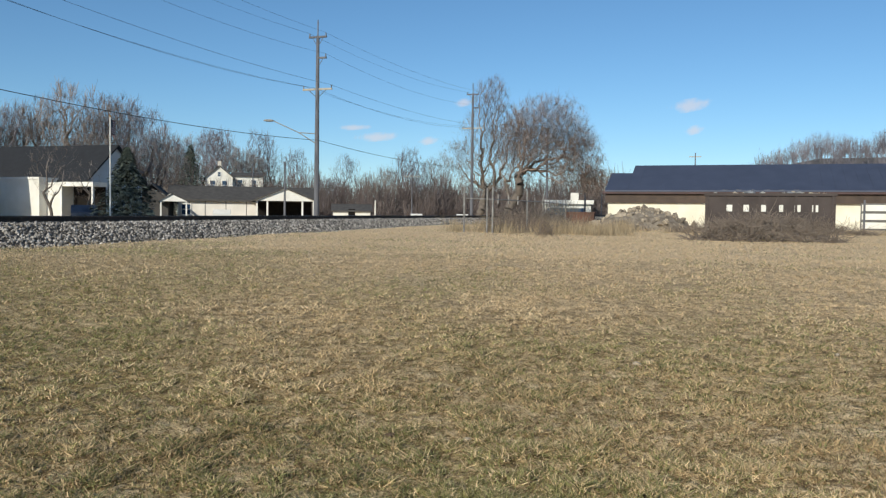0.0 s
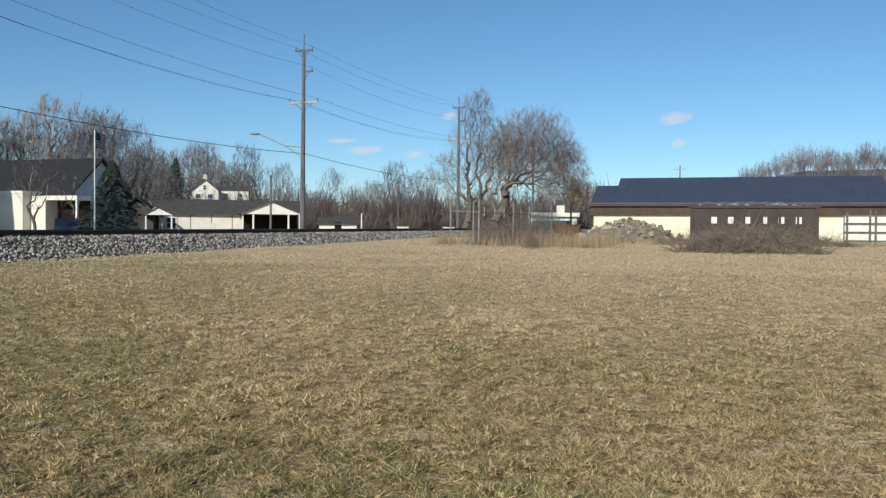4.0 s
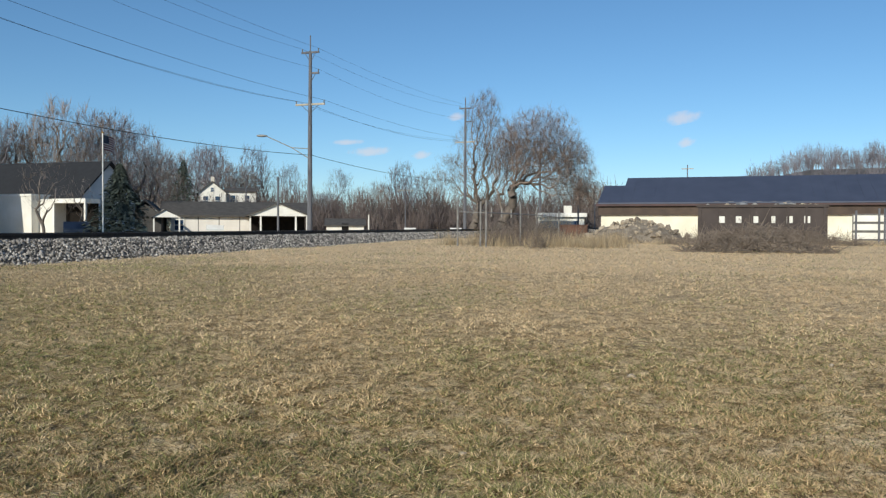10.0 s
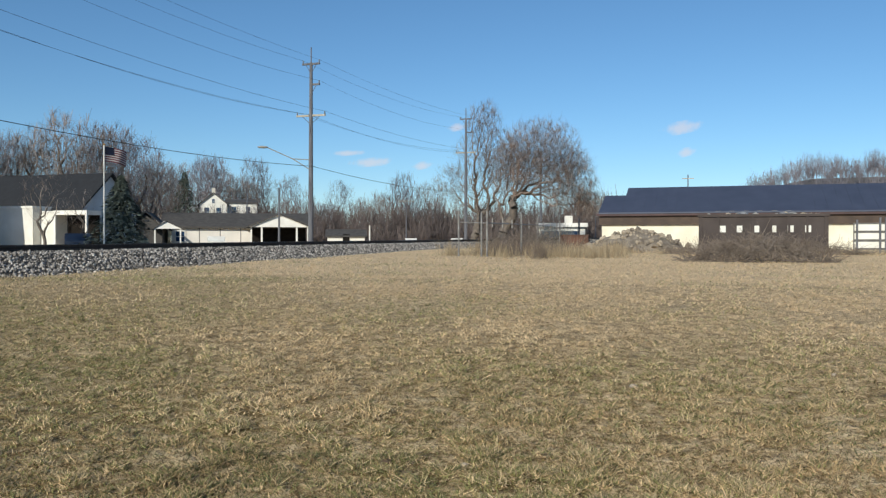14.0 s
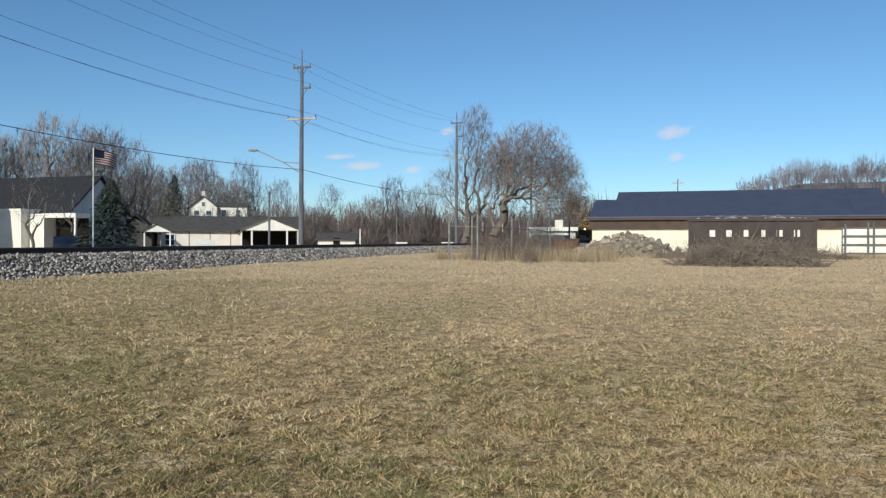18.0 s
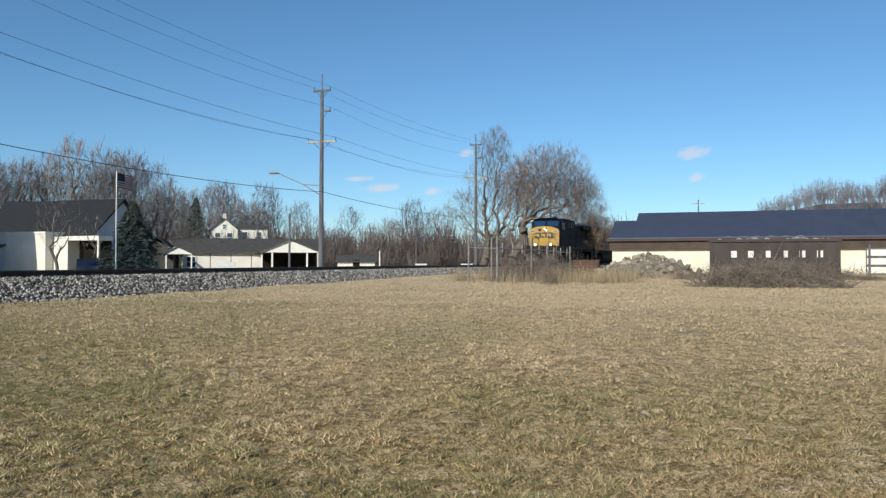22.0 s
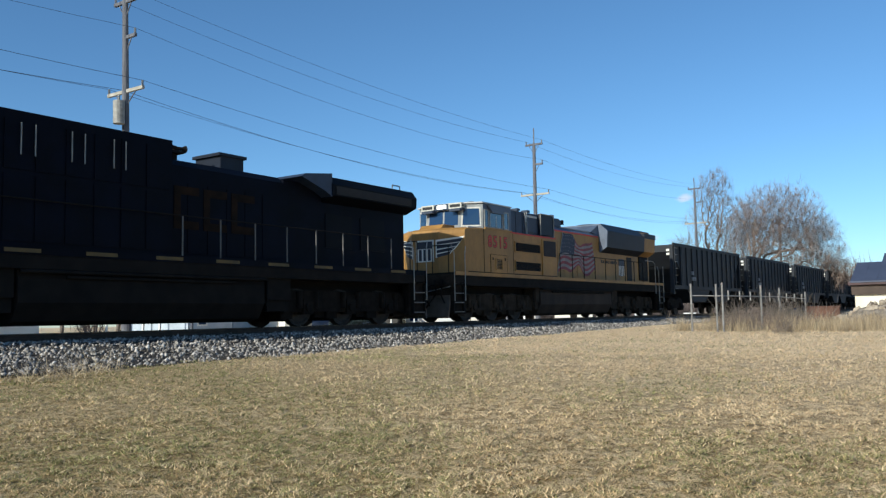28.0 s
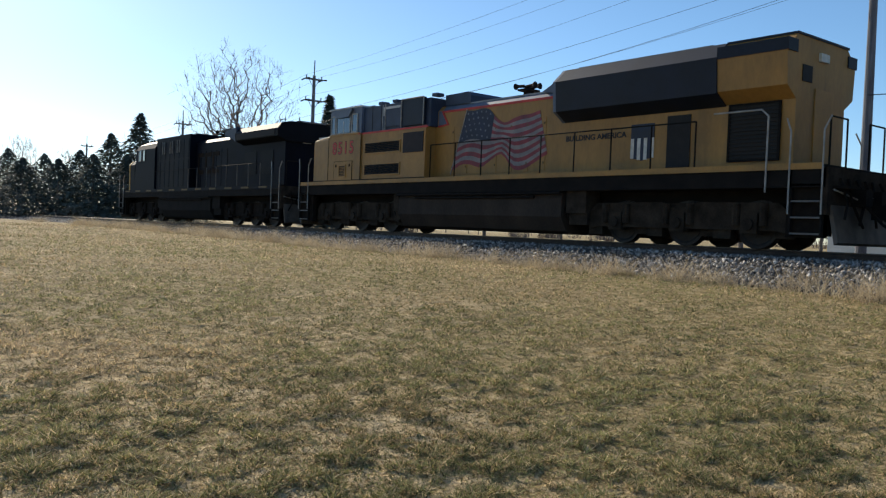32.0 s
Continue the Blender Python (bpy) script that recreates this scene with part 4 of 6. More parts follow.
    handrail(e, [9.2 + i * 1.225 for i in range(9)], 1.76, 2.82, 1.5, DARK)
    rods("handrail", TRIM, e, 0.02, [(19.45, -1.5, 2.95), (20.6, -1.5, 2.95), (20.78, -1.53, 2.8), (20.78, -1.54, 1.2)], label="pale bent handrail")
    end_steps(e, 0.8, 1.5, 1.72, GRAB, TRIMD)
    end_steps(e, L - 1.6, L - 0.9, 1.72, GRAB, TRIMD)
    for x in (0.95, L - 0.95):
        for y in (-1.2, -0.5, 0.5, 1.2):
            rods("end_rail", DARK, e, 0.02, [(x, y, 1.7), (x, y, 2.75)])
        rods("end_rail", DARK, e, 0.02, [(x, -1.2, 2.75), (x, -0.5, 2.75)], [(x, 0.5, 2.75), (x, 1.2, 2.75)])
    return e


def flag_on(e):
    """The painted waving flag: wavy stripes and a starred canton, thin paint on the hood side."""
    y = -1.068

    TOP = (3.85, 3.83, 3.86, 3.8, 3.5, 3.36, 3.46, 3.52, 3.53, 3.6)
    LOW = (2.02, 2.2, 2.18, 2.08, 2.3, 2.44, 2.0, 1.97, 2.16, 2.36)

    def along(row, u):
        """A smooth curve through evenly spaced heights."""
        k = min(int(u * 9), 8)
        f = u * 9 - k
        p0, p1, p2, p3 = row[max(k - 1, 0)], row[k], row[k + 1], row[min(k + 2, 9)]
        return p1 + 0.5 * f * (p2 - p0 + f * (2 * p0 - 5 * p1 + 4 * p2 - p3 + f * (3 * (p1 - p2) + p3 - p0)))

    def at(u, w):
        # u along the flag 0..1, w down 0..1
        x0, x1 = 10.42 - 0.66 * w, 13.58 + 0.36 * w
        t0, t1 = along(TOP, u), along(LOW, u)
        return x0 + (x1 - x0) * u, t0 + (t1 - t0) * w

    def strip(name, mat_, u0, u1, w0, w1, off, n=22, label=""):
        bm = bmesh.new()
        top = [at(u0 + (u1 - u0) * i / n, w0) for i in range(n + 1)]
        bot = [at(u0 + (u1 - u0) * i / n, w1) for i in range(n + 1)]
        a = [bm.verts.new((p[0], y - off, p[1])) for p in top]
        b = [bm.verts.new((p[0], y - off, p[1])) for p in bot]
        for i in range(n):
            bm.faces.new((b[i], b[i + 1], a[i + 1], a[i]))
        r = bmesh.ops.extrude_face_region(bm, geom=bm.faces[:])
        bmesh.ops.translate(bm, verts=[v for v in r["geom"] if isinstance(v, bmesh.types.BMVert)], vec=(0, 0.004, 0))
        bmesh.ops.recalc_face_normals(bm, faces=bm.faces)
        return part(name, bm, mat_, e, label)

    for i in range(13):
        strip("flag_stripe", FLAGRED if i % 2 == 0 else FLAGWHITE, 0, 1, i / 13, (i + 1) / 13, 0.0, label="painted flag stripe" if i == 0 else "")
    strip("flag_canton", FLAGBLUE, 0, 0.4, 0, 7 / 13, 0.006, 10, "blue painted canton")
    for r in range(5):
        for c in range(6 if r % 2 == 0 else 5):
            u, w = 0.035 + (c + (0.5 if r % 2 else 0)) * 0.064, (0.7 + r * 1.35) / 13
            px, pz = at(u, w)
            bm = bmesh.new()
            vs = []
            for k in range(10):
                q = 0.045 if k % 2 == 0 else 0.019
                vs.append(bm.verts.new((px + q * math.sin(k * math.pi / 5), y - 0.012, pz + q * math.cos(k * math.pi / 5))))
            bm.faces.new(vs)
            part("star", bm, CHALKD, e)
    rods("painted_pole", TRIM, e, 0.015, [(10.43, y - 0.01, 3.9), (9.72, y - 0.01, 1.9)])


def blue_engine():
    L = 22.3
    e = thing("blue_locomotive", "dark blue diesel locomotive with a yellow nose", "locomotive")
    engine_base(e, L, 7.6, 14.2, 4.3, 17.9, 1.7)
    P("walkway", BLUE, e, (0.9, L - 0.9, -1.52, 1.52, 1.58, 1.74))
    for i in range(11):
        P("sill_mark", FADEDY, e, (2.0 + i * 1.75, 2.75 + i * 1.75, -1.53, -1.515, 1.62, 1.7))
    arch = [(-1.46, 1.74), (-1.48, 3.2), (-1.32, 3.4), (-0.72, 3.58), (0, 3.64), (0.72, 3.58), (1.32, 3.4), (1.48, 3.2), (1.46, 1.74)]
    part("nose", prism(arch, 2.4, 2.56), NOSEY, e, "yellow arched short hood nose")
    part("short_hood", prism([(y * 0.99, z - 0.01) for y, z in arch], 2.56, 3.3), BLUE, e)
    # emblem and fittings on the nose
    for y0, y1 in ((-0.86, -0.36), (-0.28, 0.24), (0.3, 0.86)):
        P("nose_emblem", EMBLUE, e, (2.385, 2.402, y0, y1, 2.9, 3.03), (2.385, 2.402, y0, y1, 2.48, 2.61), (2.385, 2.402, y0, y0 + 0.15, 2.61, 2.9), (2.385, 2.402, y1 - 0.16, y1, 2.56, 2.74), label="plain blue emblem")
    P("lamp_plate", BLACK, e, (2.385, 2.402, -0.3, 0.02, 3.16, 3.46))
    for y, z in ((-0.22, 3.24), (-0.06, 3.38)):
        bm = bmesh.new()
        rod(bm, (2.36, y, z), (2.39, y, z), 0.07, 12)
        part("nose_lamp", bm, LAMP, e, "lit headlight")
    P("nose_window", GLASS, e, (2.385, 2.402, 0.25, 0.55, 3.15, 3.42))
    for y in (-1.36, 0.77):
        P("number_board", BOARD, e, (2.36, 2.402, y, y + 0.59, 3.05, 3.2), label="number board with plain bars")
        P("number_bars", BLACK, e, (2.352, 2.36, y + 0.06, y + 0.52, 3.09, 3.16))
    P("nose_door", NOSEY, e, (2.385, 2.400, -0.35, 0.4, 1.85, 2.55))
    rods("nose_rail", BLACK, e, 0.022, [(2.330, 0.5, 1.75), (2.330, 0.5, 2.5), (2.330, 1.1, 2.5), (2.330, 1.1, 1.75)], [(2.330, -0.5, 1.75), (2.330, -0.5, 2.5), (2.330, -1.1, 2.5), (2.330, -1.42, 1.75)])
    rods("nose_grab", BLACK, e, 0.02, *[[(2.34, -1.2, z), (2.34, -0.8, z)] for z in (2.65, 2.85)], *[[(2.34, 0.8, z), (2.34, 1.2, z)] for z in (2.65, 2.85)])
    for y in (-0.75, 0.75):
        bm = bmesh.new()
        rod(bm, (2.100, y, 1.85), (1.950, y, 1.85), 0.13, 14)
        d = part("ditch_light", bm, DARK, e)
        bm = bmesh.new()
        rod(bm, (1.955, y, 1.85), (1.940, y, 1.85), 0.11, 14)
        part("lens", bm, LAMP, d, "lit ditch light")
    # cab
    bm = prism([(-1.46, 1.74), (-1.46, 4.0), (-1.3, 4.28), (-0.8, 4.52), (0.8, 4.52), (1.3, 4.28), (1.46, 4.0), (1.46, 1.74)], 3.28, 6.55)
    for v in bm.verts:
        if v.co.x < 4 and v.co.z > 3:
            v.co.x += (v.co.z - 3.4) * 0.4
    cab = part("cab", bm, BLUE, e)
    for y0, y1 in ((-1.2, -0.08), (0.08, 1.2)):
        part("windshield", prism([(3.36, 3.64), (3.58, 4.2), (3.565, 4.205), (3.345, 3.645)], y0, y1, "y"), GLASS, cab, "dark windshield")
        part("visor", prism([(3.55, 4.26), (3.63, 4.42), (3.5, 4.4)], y0, y1, "y"), SLATEB, cab)
    for x0, x1 in ((4.0, 4.35), (4.72, 4.92)):
        pane(cab, x0, x1, 3.4, 3.95, -1.475, BRIGHT if x0 > 4.5 else GLASS)
    for x in (3.8, 4.4, 5.0):
        P("roof_lamp", DARK, e, (x, x + 0.15, -0.8, -0.65, 4.53, 4.62))
    # auxiliary cab, long hood, radiator
    P("aux_cab", BLUE, e, (6.55, 11.3, -1.36, 1.36, 1.74, 4.5))
    P("aux_roof", SLATE, e, (6.55, 11.3, -1.0, 1.0, 4.5, 4.56))
    for i in range(7):
        x = 6.62 + i * 0.66
        P("access_door", BLUE, e, (x, x + 0.6, -1.378, -1.36, 1.85, 3.2))
        P("access_panel", BLUE, e, (x, x + 0.6, -1.378, -1.36, 3.3, 4.3))
    rods("grab_bar", TRIM, e, 0.014, *[[(x, -1.42, 3.6), (x, -1.42, 4.25)] for x in (7.6, 7.9, 8.7, 9.0, 9.7, 10.0)])
    part("hood", prism([(-1.02, 1.74), (-1.02, 4.0), (-0.8, 4.18), (0.8, 4.18), (1.02, 4.0), (1.02, 1.74)], 11.3, 15.3), BLUE, e)
    for i in range(6):
        x = 11.4 + i * 0.62
        P("hood_door", BLUE, e, (x, x + 0.57, -1.035, -1.02, 1.85, 3.6))
    # faded emblem on the hood side, plain strokes
    for x0, w in ((11.6, 0.75), (12.5, 0.75), (13.4, 0.8)):
        P("side_emblem", FADED, e, (x0, x0 + w, -1.05, -1.035, 3.3, 3.5), (x0, x0 + w, -1.05, -1.035, 2.45, 2.65), (x0, x0 + 0.2, -1.05, -1.035, 2.65, 3.3), label="faded plain emblem")
    horn(e, 12.3, 4.18)
    P("exhaust_box", SLATE, e, (13.5, 14.3, -0.5, 0.5, 4.18, 4.58), (13.42, 14.38, -0.55, 0.55, 4.58, 4.66))
    part("radiator_hood", prism([(-1.02, 1.74), (-1.02, 4.1), (1.02, 4.1), (1.02, 1.74)], 15.3, 20.85), BLUE, e)
    wing = [(-1.02, 3.62), (-1.46, 3.8), (-1.48, 4.12), (-1.3, 4.36), (-0.9, 4.46), (0.9, 4.46), (1.3, 4.36), (1.48, 4.12), (1.46, 3.8), (1.02, 3.62)]
    part("radiator_wing", prism(wing, 16.85, 21.0), SLATEB, e, "overhanging dark radiator wing")
    # lighter than the wing: sunlight on the front put into the colour
    part("wing_front", prism([(16.55, 3.9), (15.6, 4.2), (15.75, 4.3), (16.87, 4.44), (16.87, 3.75)], -1.44, 1.44, "y"), GREYD, e, "sloping front of the radiator wing, lighter grey for its sunlit face")
    rods("lifting_eye", TRIMD, e, 0.02, [(20.3, -1.0, 4.42), (20.3, -1.0, 4.56), (20.7, -1.0, 4.56), (20.7, -1.0, 4.42)])
    P("radiator_screen", GRILLE, e, (17.0, 20.7, -1.485, -1.46, 3.84, 4.08))
    for x in (17.0, 18.6):
        P("louvre_door", SLATEB, e, (x, x + 1.2, -1.04, -1.02, 2.3, 3.3))
    P("rear_light", BOARD, e, (20.85, 20.89, -0.2, 0.2, 3.6, 3.75))
    handrail(e, [11.5 + i * 1.15 for i in range(8)], 1.74, 2.7, -1.5, TRIMD, False)
    rods("handrail", DARK, e, 0.018, [(6.6, -1.5, 2.7), (19.6, -1.5, 2.7)])
    handrail(e, [11.5 + i * 1.15 for i in range(8)], 1.74, 2.75, 1.5, TRIM)
    end_steps(e, 0.9, 1.6, 1.7, GRAB, TRIMD)
    end_steps(e, L - 1.6, L - 0.9, 1.7, GRAB, TRIMD)
    x = L - 0.95
    for y in (-1.2, -0.5, 0.5, 1.2):
        rods("end_rail", DARK, e, 0.02, [(x, y, 1.7), (x, y, 2.75)])
    rods("end_rail", DARK, e, 0.02, [(x, -1.2, 2.75), (x, -0.5, 2.75)], [(x, 0.5, 2.75), (x, 1.2, 2.75)])
    return e


def hopper_car():
    L = 16.2
    c = thing("hopper_car", "dark grimy open-top coal hopper car", "freight car", "hopper cars behind the engines")
    bm = prism([(1.1, 4.1), (1.1, 3.7), (3.4, 1.5), (4.6, 0.75), (7.0, 0.75), (8.1, 1.7), (9.2, 0.75), (11.6, 0.75), (12.8, 1.5), (15.1, 3.7), (15.1, 4.1)], -1.48, 1.48, "y")
    part("body", bm, HOPPER, c)
    P("top_chord", HOPPER, c, (1.0, 15.2, -1.56, -1.46, 4.02, 4.2), (1.0, 15.2, 1.46, 1.56, 4.02, 4.2))
    P("side_sill", HOPPER, c, (0.9, 15.3, -1.56, -1.46, 1.5, 1.72), (0.9, 15.3, 1.46, 1.56, 1.5, 1.72))
    P("side_sheet", HOPPER, c, (2.6, 13.6, -1.5, -1.47, 1.7, 4.03))
    for i in range(14):
        x = 1.2 + i * (13.8 / 13)
        P("rib", HOPPER, c, (x - 0.06, x + 0.06, -1.57, -1.49, 1.7, 4.03))
    for x in (1.05, 15.15):
        for y in (-1.5, 1.3):
            P("corner_post", HOPPER, c, (x - 0.08, x + 0.08, y, y + 0.2, 1.2, 4.1))
        P("end_platform", DARK, c, (x - 0.5, x + 0.5, -1.4, 1.4, 1.2, 1.3))
        rods("ladder", TRIM, c, 0.015, *[[(x + 0.1, -1.58, z), (x + 0.45, -1.58, z)] for z in np.arange(1.5, 4, 0.4)])
    P("center_sill", DARK, c, (0.6, 15.6, -0.3, 0.3, 0.85, 1.2))
    P("data_panel", CHALKD, c, (4.2, 4.5, -1.578, -1.5, 2.4, 2.62), (4.2, 4.5, -1.578, -1.5, 2.05, 2.27), (4.6, 4.9, -1.578, -1.5, 2.05, 2.27), label="faded pale lettering bars")
    # two plain white patches on the front end of the car
    P("end_patch", WHITE, c, (1.02, 1.1, -1.46, -1.1, 3.72, 3.85), (1.02, 1.1, -1.46, -1.1, 3.5, 3.62))
    P("coal_load", COAL, c, (1.3, 14.9, -1.4, 1.4, 3.8, 4.06))
    for x in (2.1, 14.1):
        truck(c, x, (-0.9, 0.9), 0.46, 1.25)
    for x, d in ((0, 1), (L, -1)):
        coupler(c, x, d)
    return c


LEAD, SECOND = blue_engine(), yellow_engine()
CARS = [hopper_car()]
for i in range(8):
    CARS.append(copy_thing(CARS[0], Matrix()))

def at(az, d):
    """Plan place d metres from the viewer at bearing az (degrees, left positive, 0 across the track)."""
    return -d * math.sin(radians(az)), d * math.cos(radians(az))


# ---- poles and wires ----
ARMS = {}


def insulator(bm, x, y, z, h=0.25):
    rod(bm, (x, y, z), (x, y, z + h), 0.05, 6)


def make_pole(i, x, y, top, lean=0.0, heavy=False, can=False):
    g = ground_z(x, y)
    ob = thing("utility_pole", "tall weathered wooden utility pole with crossarms", "utility pole", "utility poles along the road", x, y, g)
    ob.matrix_basis = pose(x, y, g, 0, lean, 0)
    h = top - g
    bm = bmesh.new()
    bmesh.ops.create_cone(bm, segments=12, radius1=0.21, radius2=0.12, depth=h - 1.2, matrix=Matrix.Translation((0, 0, (h - 1.2) / 2)))
    part("shaft", bm, POLE, ob)
    rods("top_spike", POLE, ob, 0.05, [(0, 0, h - 1.2), (0, 0, h)])
    z1, z2, z3 = h - 1.3, h - 2.9, h - 5.3
    if heavy:
        z1, z2, z3 = h - 1.5, h - 3.2, h - 5.0
    for z, w, both in ((z1, 0.75, True), (z2, 0.75, heavy), (z3, 1.25, True)):
        P("crossarm", PALEWOOD if z == z3 and not heavy else POLE, ob, (-0.06, 0.06, -w, w if both else 0.1, z - 0.07, z + 0.07))
        for s in ((-1, 1) if both else (-1,)):
            bm = bmesh.new()
            insulator(bm, 0, s * (w - 0.06), z + 0.05)
            part("insulator", bm, PORCELAIN, ob)
            rods("brace", POLE, ob, 0.025, [(0.0, s * w * 0.6, z - 0.05), (0, s * 0.1, z - 0.6)])
            if heavy:
                for q in (-0.5, 0.5):
                    rods("strain_insulator", DARK, ob, 0.06, [(q * 0.25, s * w, z), (q * 1.3, s * w, z - 0.06)])
    if can:
        bm = bmesh.new()
        rod(bm, (-0.4, -0.1, z3 - 1.5), (-0.4, -0.1, z3 - 0.5), 0.24, 14)
        c = part("transformer", bm, TRIM, ob, "pale grey transformer can")
        bm = bmesh.new()
        rod(bm, (-0.4, -0.1, z3 - 0.5), (-0.4, -0.1, z3 - 0.25), 0.05, 8)
        part("bushing", bm, PORCELAIN, c)
    M = ob.matrix_basis
    ARMS[i] = [M @ Vector(p) for p in ((0, -0.69, z1 + 0.3), (0, 0.69, z1 + 0.3), (0, -0.69, z2 + 0.3), (0, -1.19, z3 + 0.3), (0, 1.19, z3 + 0.3), (0, 0.2, z3 + 0.1), (0, -0.15, 6.6 + 0.0))]
    return ob


POLES = ((132.5, 28.6, 17.5), (95, 29.6, 17.6), (57.8, 30.6, 16.7), (21.9, 31.4, 17.1), (-14.9, 32.4, 17.2), (-59.1, 33.4, 14.7), (-88.5, 34.2, 13.4), (-128, 35.2, 13.2), (-175, 36.5, 13.4))
LIGHT_POLE = None
for i, (px, py, ph) in enumerate(POLES):
    ob = make_pole(i, px, py, ph, -1.2 if i == 3 else 0.3 * ((i % 3) - 1), i in (4, 5, 6, 7, 8), i == 3)
    if i == 2:
        LIGHT_POLE = ob


def street_light(ob):
    """Long bracket arm with a cobra-head lamp."""
    d = Vector((-0.47, 0.88, 0))
    a, b, c = Vector((0, 0, 6.3)), d * 1.4 + Vector((0, 0, 7.15)), d * 3.35 + Vector((0, 0, 8.0))
    arm = rods("lamp_arm", TRIM, ob, 0.035, [a, b, c], [Vector((0, 0, 7.1)), b])
    bm = bmesh.new()
    bmesh.ops.create_uvsphere(bm, u_segments=12, v_segments=8, radius=1, matrix=Matrix.Translation(c + d * 0.3) @ Matrix.Rotation(math.atan2(d.y, d.x), 4, "Z") @ Matrix.Diagonal((0.42, 0.17, 0.1, 1)))
    part("lamp_head", bm, TRIM, arm, "pale cobra-head lamp, unlit")


street_light(LIGHT_POLE)


def wire(a, b, r, sag, name="power_cable", label="thin dark overhead power cable between poles", mat_=None):
    bm = bmesh.new()
    n = 14
    pts = [Vector(a).lerp(Vector(b), i / n) - Vector((0, 0, sag * 4 * (i / n) * (1 - i / n))) for i in range(n + 1)]
    rings = []
    q = (pts[-1] - pts[0]).to_track_quat("Z", "Y")
    for p in pts:
        rings.append([bm.verts.new(p + q @ Vector((r * math.cos(k * 2.0944), r * math.sin(k * 2.0944), 0))) for k in range(3)])
    for u, v in zip(rings, rings[1:]):
        for k in range(3):
            bm.faces.new((u[k], u[(k + 1) % 3], v[(k + 1) % 3], v[k]))
    tagged(part(name, bm, mat_ or WIRE), label, "cable", "overhead cables")


for i in range(len(POLES) - 1):
    for k, (u, v) in enumerate(zip(ARMS[i], ARMS[i + 1])):
        if k == 6 and i > 3:
            continue
        wire(u, v, 0.022 if k == 6 else (0.011 if k in (3, 5) else 0.009), 0.5 + 0.15 * (k % 3), *(("telephone_cable", "thick black telephone cable between poles") if k == 6 else ()))


def plain_pole(az, d, top, arm=0.0, r=0.1, mat_=None, label="slim grey wooden service pole"):
    x, y = at(az, d)
    g = ground_z(x, y)
    ob = thing("service_pole", label, "pole", "", x, y, g, az)
    bm = bmesh.new()
    rod(bm, (0, 0, 0), (0, 0, top - g), r, 8, r * 0.7)
    part("shaft", bm, mat_ or POLE, ob)
    if arm:
        P("crossarm", PALEWOOD, ob, (-arm, arm, -0.05, 0.05, top - g - 0.6, top - g - 0.48))
    return ob


plain_pole(-60.0, 63, 5.6, r=0.09)
plain_pole(-57.9, 118, 8.8, r=0.12)
plain_pole(-68.6, 127, 8.4, 1.2)
plain_pole(-66.1, 120, 4.0, r=0.12, mat_=WHITE, label="short white marker post")
plain_pole(-80.4, 118, 9.5, r=0.14)
plain_pole(-81.5, 125, 8.6, 0.5, 0.1)
plain_pole(-81.9, 140, 9.2, 0.6, 0.1)
plain_pole(-38.9, 60, 9.0, r=0.11)
plain_pole(-87.5, 120, 11.0, 0.8, 0.1)


# ---- buildings ----
def gable_roof(parent, x0, x1, y0, y1, z0, z1, material, over=0.4, along="x", thick=0.18, name="roof"):
    """Two sloping slabs with eaves, ridge along x or y."""
    if along == "x":
        m, s = (y0 + y1) / 2, (z1 - z0) / ((y1 - y0) / 2)
        for sgn, e in ((-1, y0), (1, y1)):
            prof = [(e + sgn * over, z0 - s * over), (m, z1), (m, z1 + thick), (e + sgn * over, z0 - s * over + thick)]
            part(name, prism(prof, x0 - over, x1 + over), material, parent)
    else:
        m, s = (x0 + x1) / 2, (z1 - z0) / ((x1 - x0) / 2)
        for sgn, e in ((-1, x0), (1, x1)):
            prof = [(e + sgn * over, z0 - s * over), (m, z1), (m, z1 + thick), (e + sgn * over, z0 - s * over + thick)]
            part(name, prism(prof, y0 - over, y1 + over, "y"), material, parent)


def gable_walls(parent, x0, x1, y0, y1, z0, z1, zr, material, along="x", label=""):
    """Four walls with gable ends, as one body."""
    if along == "x":
        m = (y0 + y1) / 2
        return part("wall", prism([(y0, z0), (y1, z0), (y1, z1), (m, zr), (y0, z1)], x0, x1), material, parent, label)
    m = (x0 + x1) / 2
    return part("wall", prism([(x0, z0), (x1, z0), (x1, z1), (m, zr), (x0, z1)], y0, y1, "y"), material, parent, label)


def house_window(parent, x, y, z, w, h, face):
    """A sash window on the -y face ('y') or on the -x face ('x')."""
    f = []
    for u0, u1, v0, v1 in ((-w / 2 - 0.1, w / 2 + 0.1, -0.1, 0), (-w / 2 - 0.1, w / 2 + 0.1, h, h + 0.1), (-w / 2 - 0.1, -w / 2, 0, h), (w / 2, w / 2 + 0.1, 0, h), (-w / 2, w / 2, h / 2 - 0.03, h / 2 + 0.03)):
        f.append((x + u0, x + u1, y - 0.05, y + 0.02, z + v0, z + v1) if face == "y" else (x - 0.05, x + 0.02, y + u0, y + u1, z + v0, z + v1))
    win = P("window", TRIMW, parent, *f)
    P("pane", GLASS, win, (x - w / 2, x + w / 2, y - 0.02, y + 0.01, z, z + h) if face == "y" else (x - 0.02, x + 0.01, y - w / 2, y + w / 2, z, z + h))


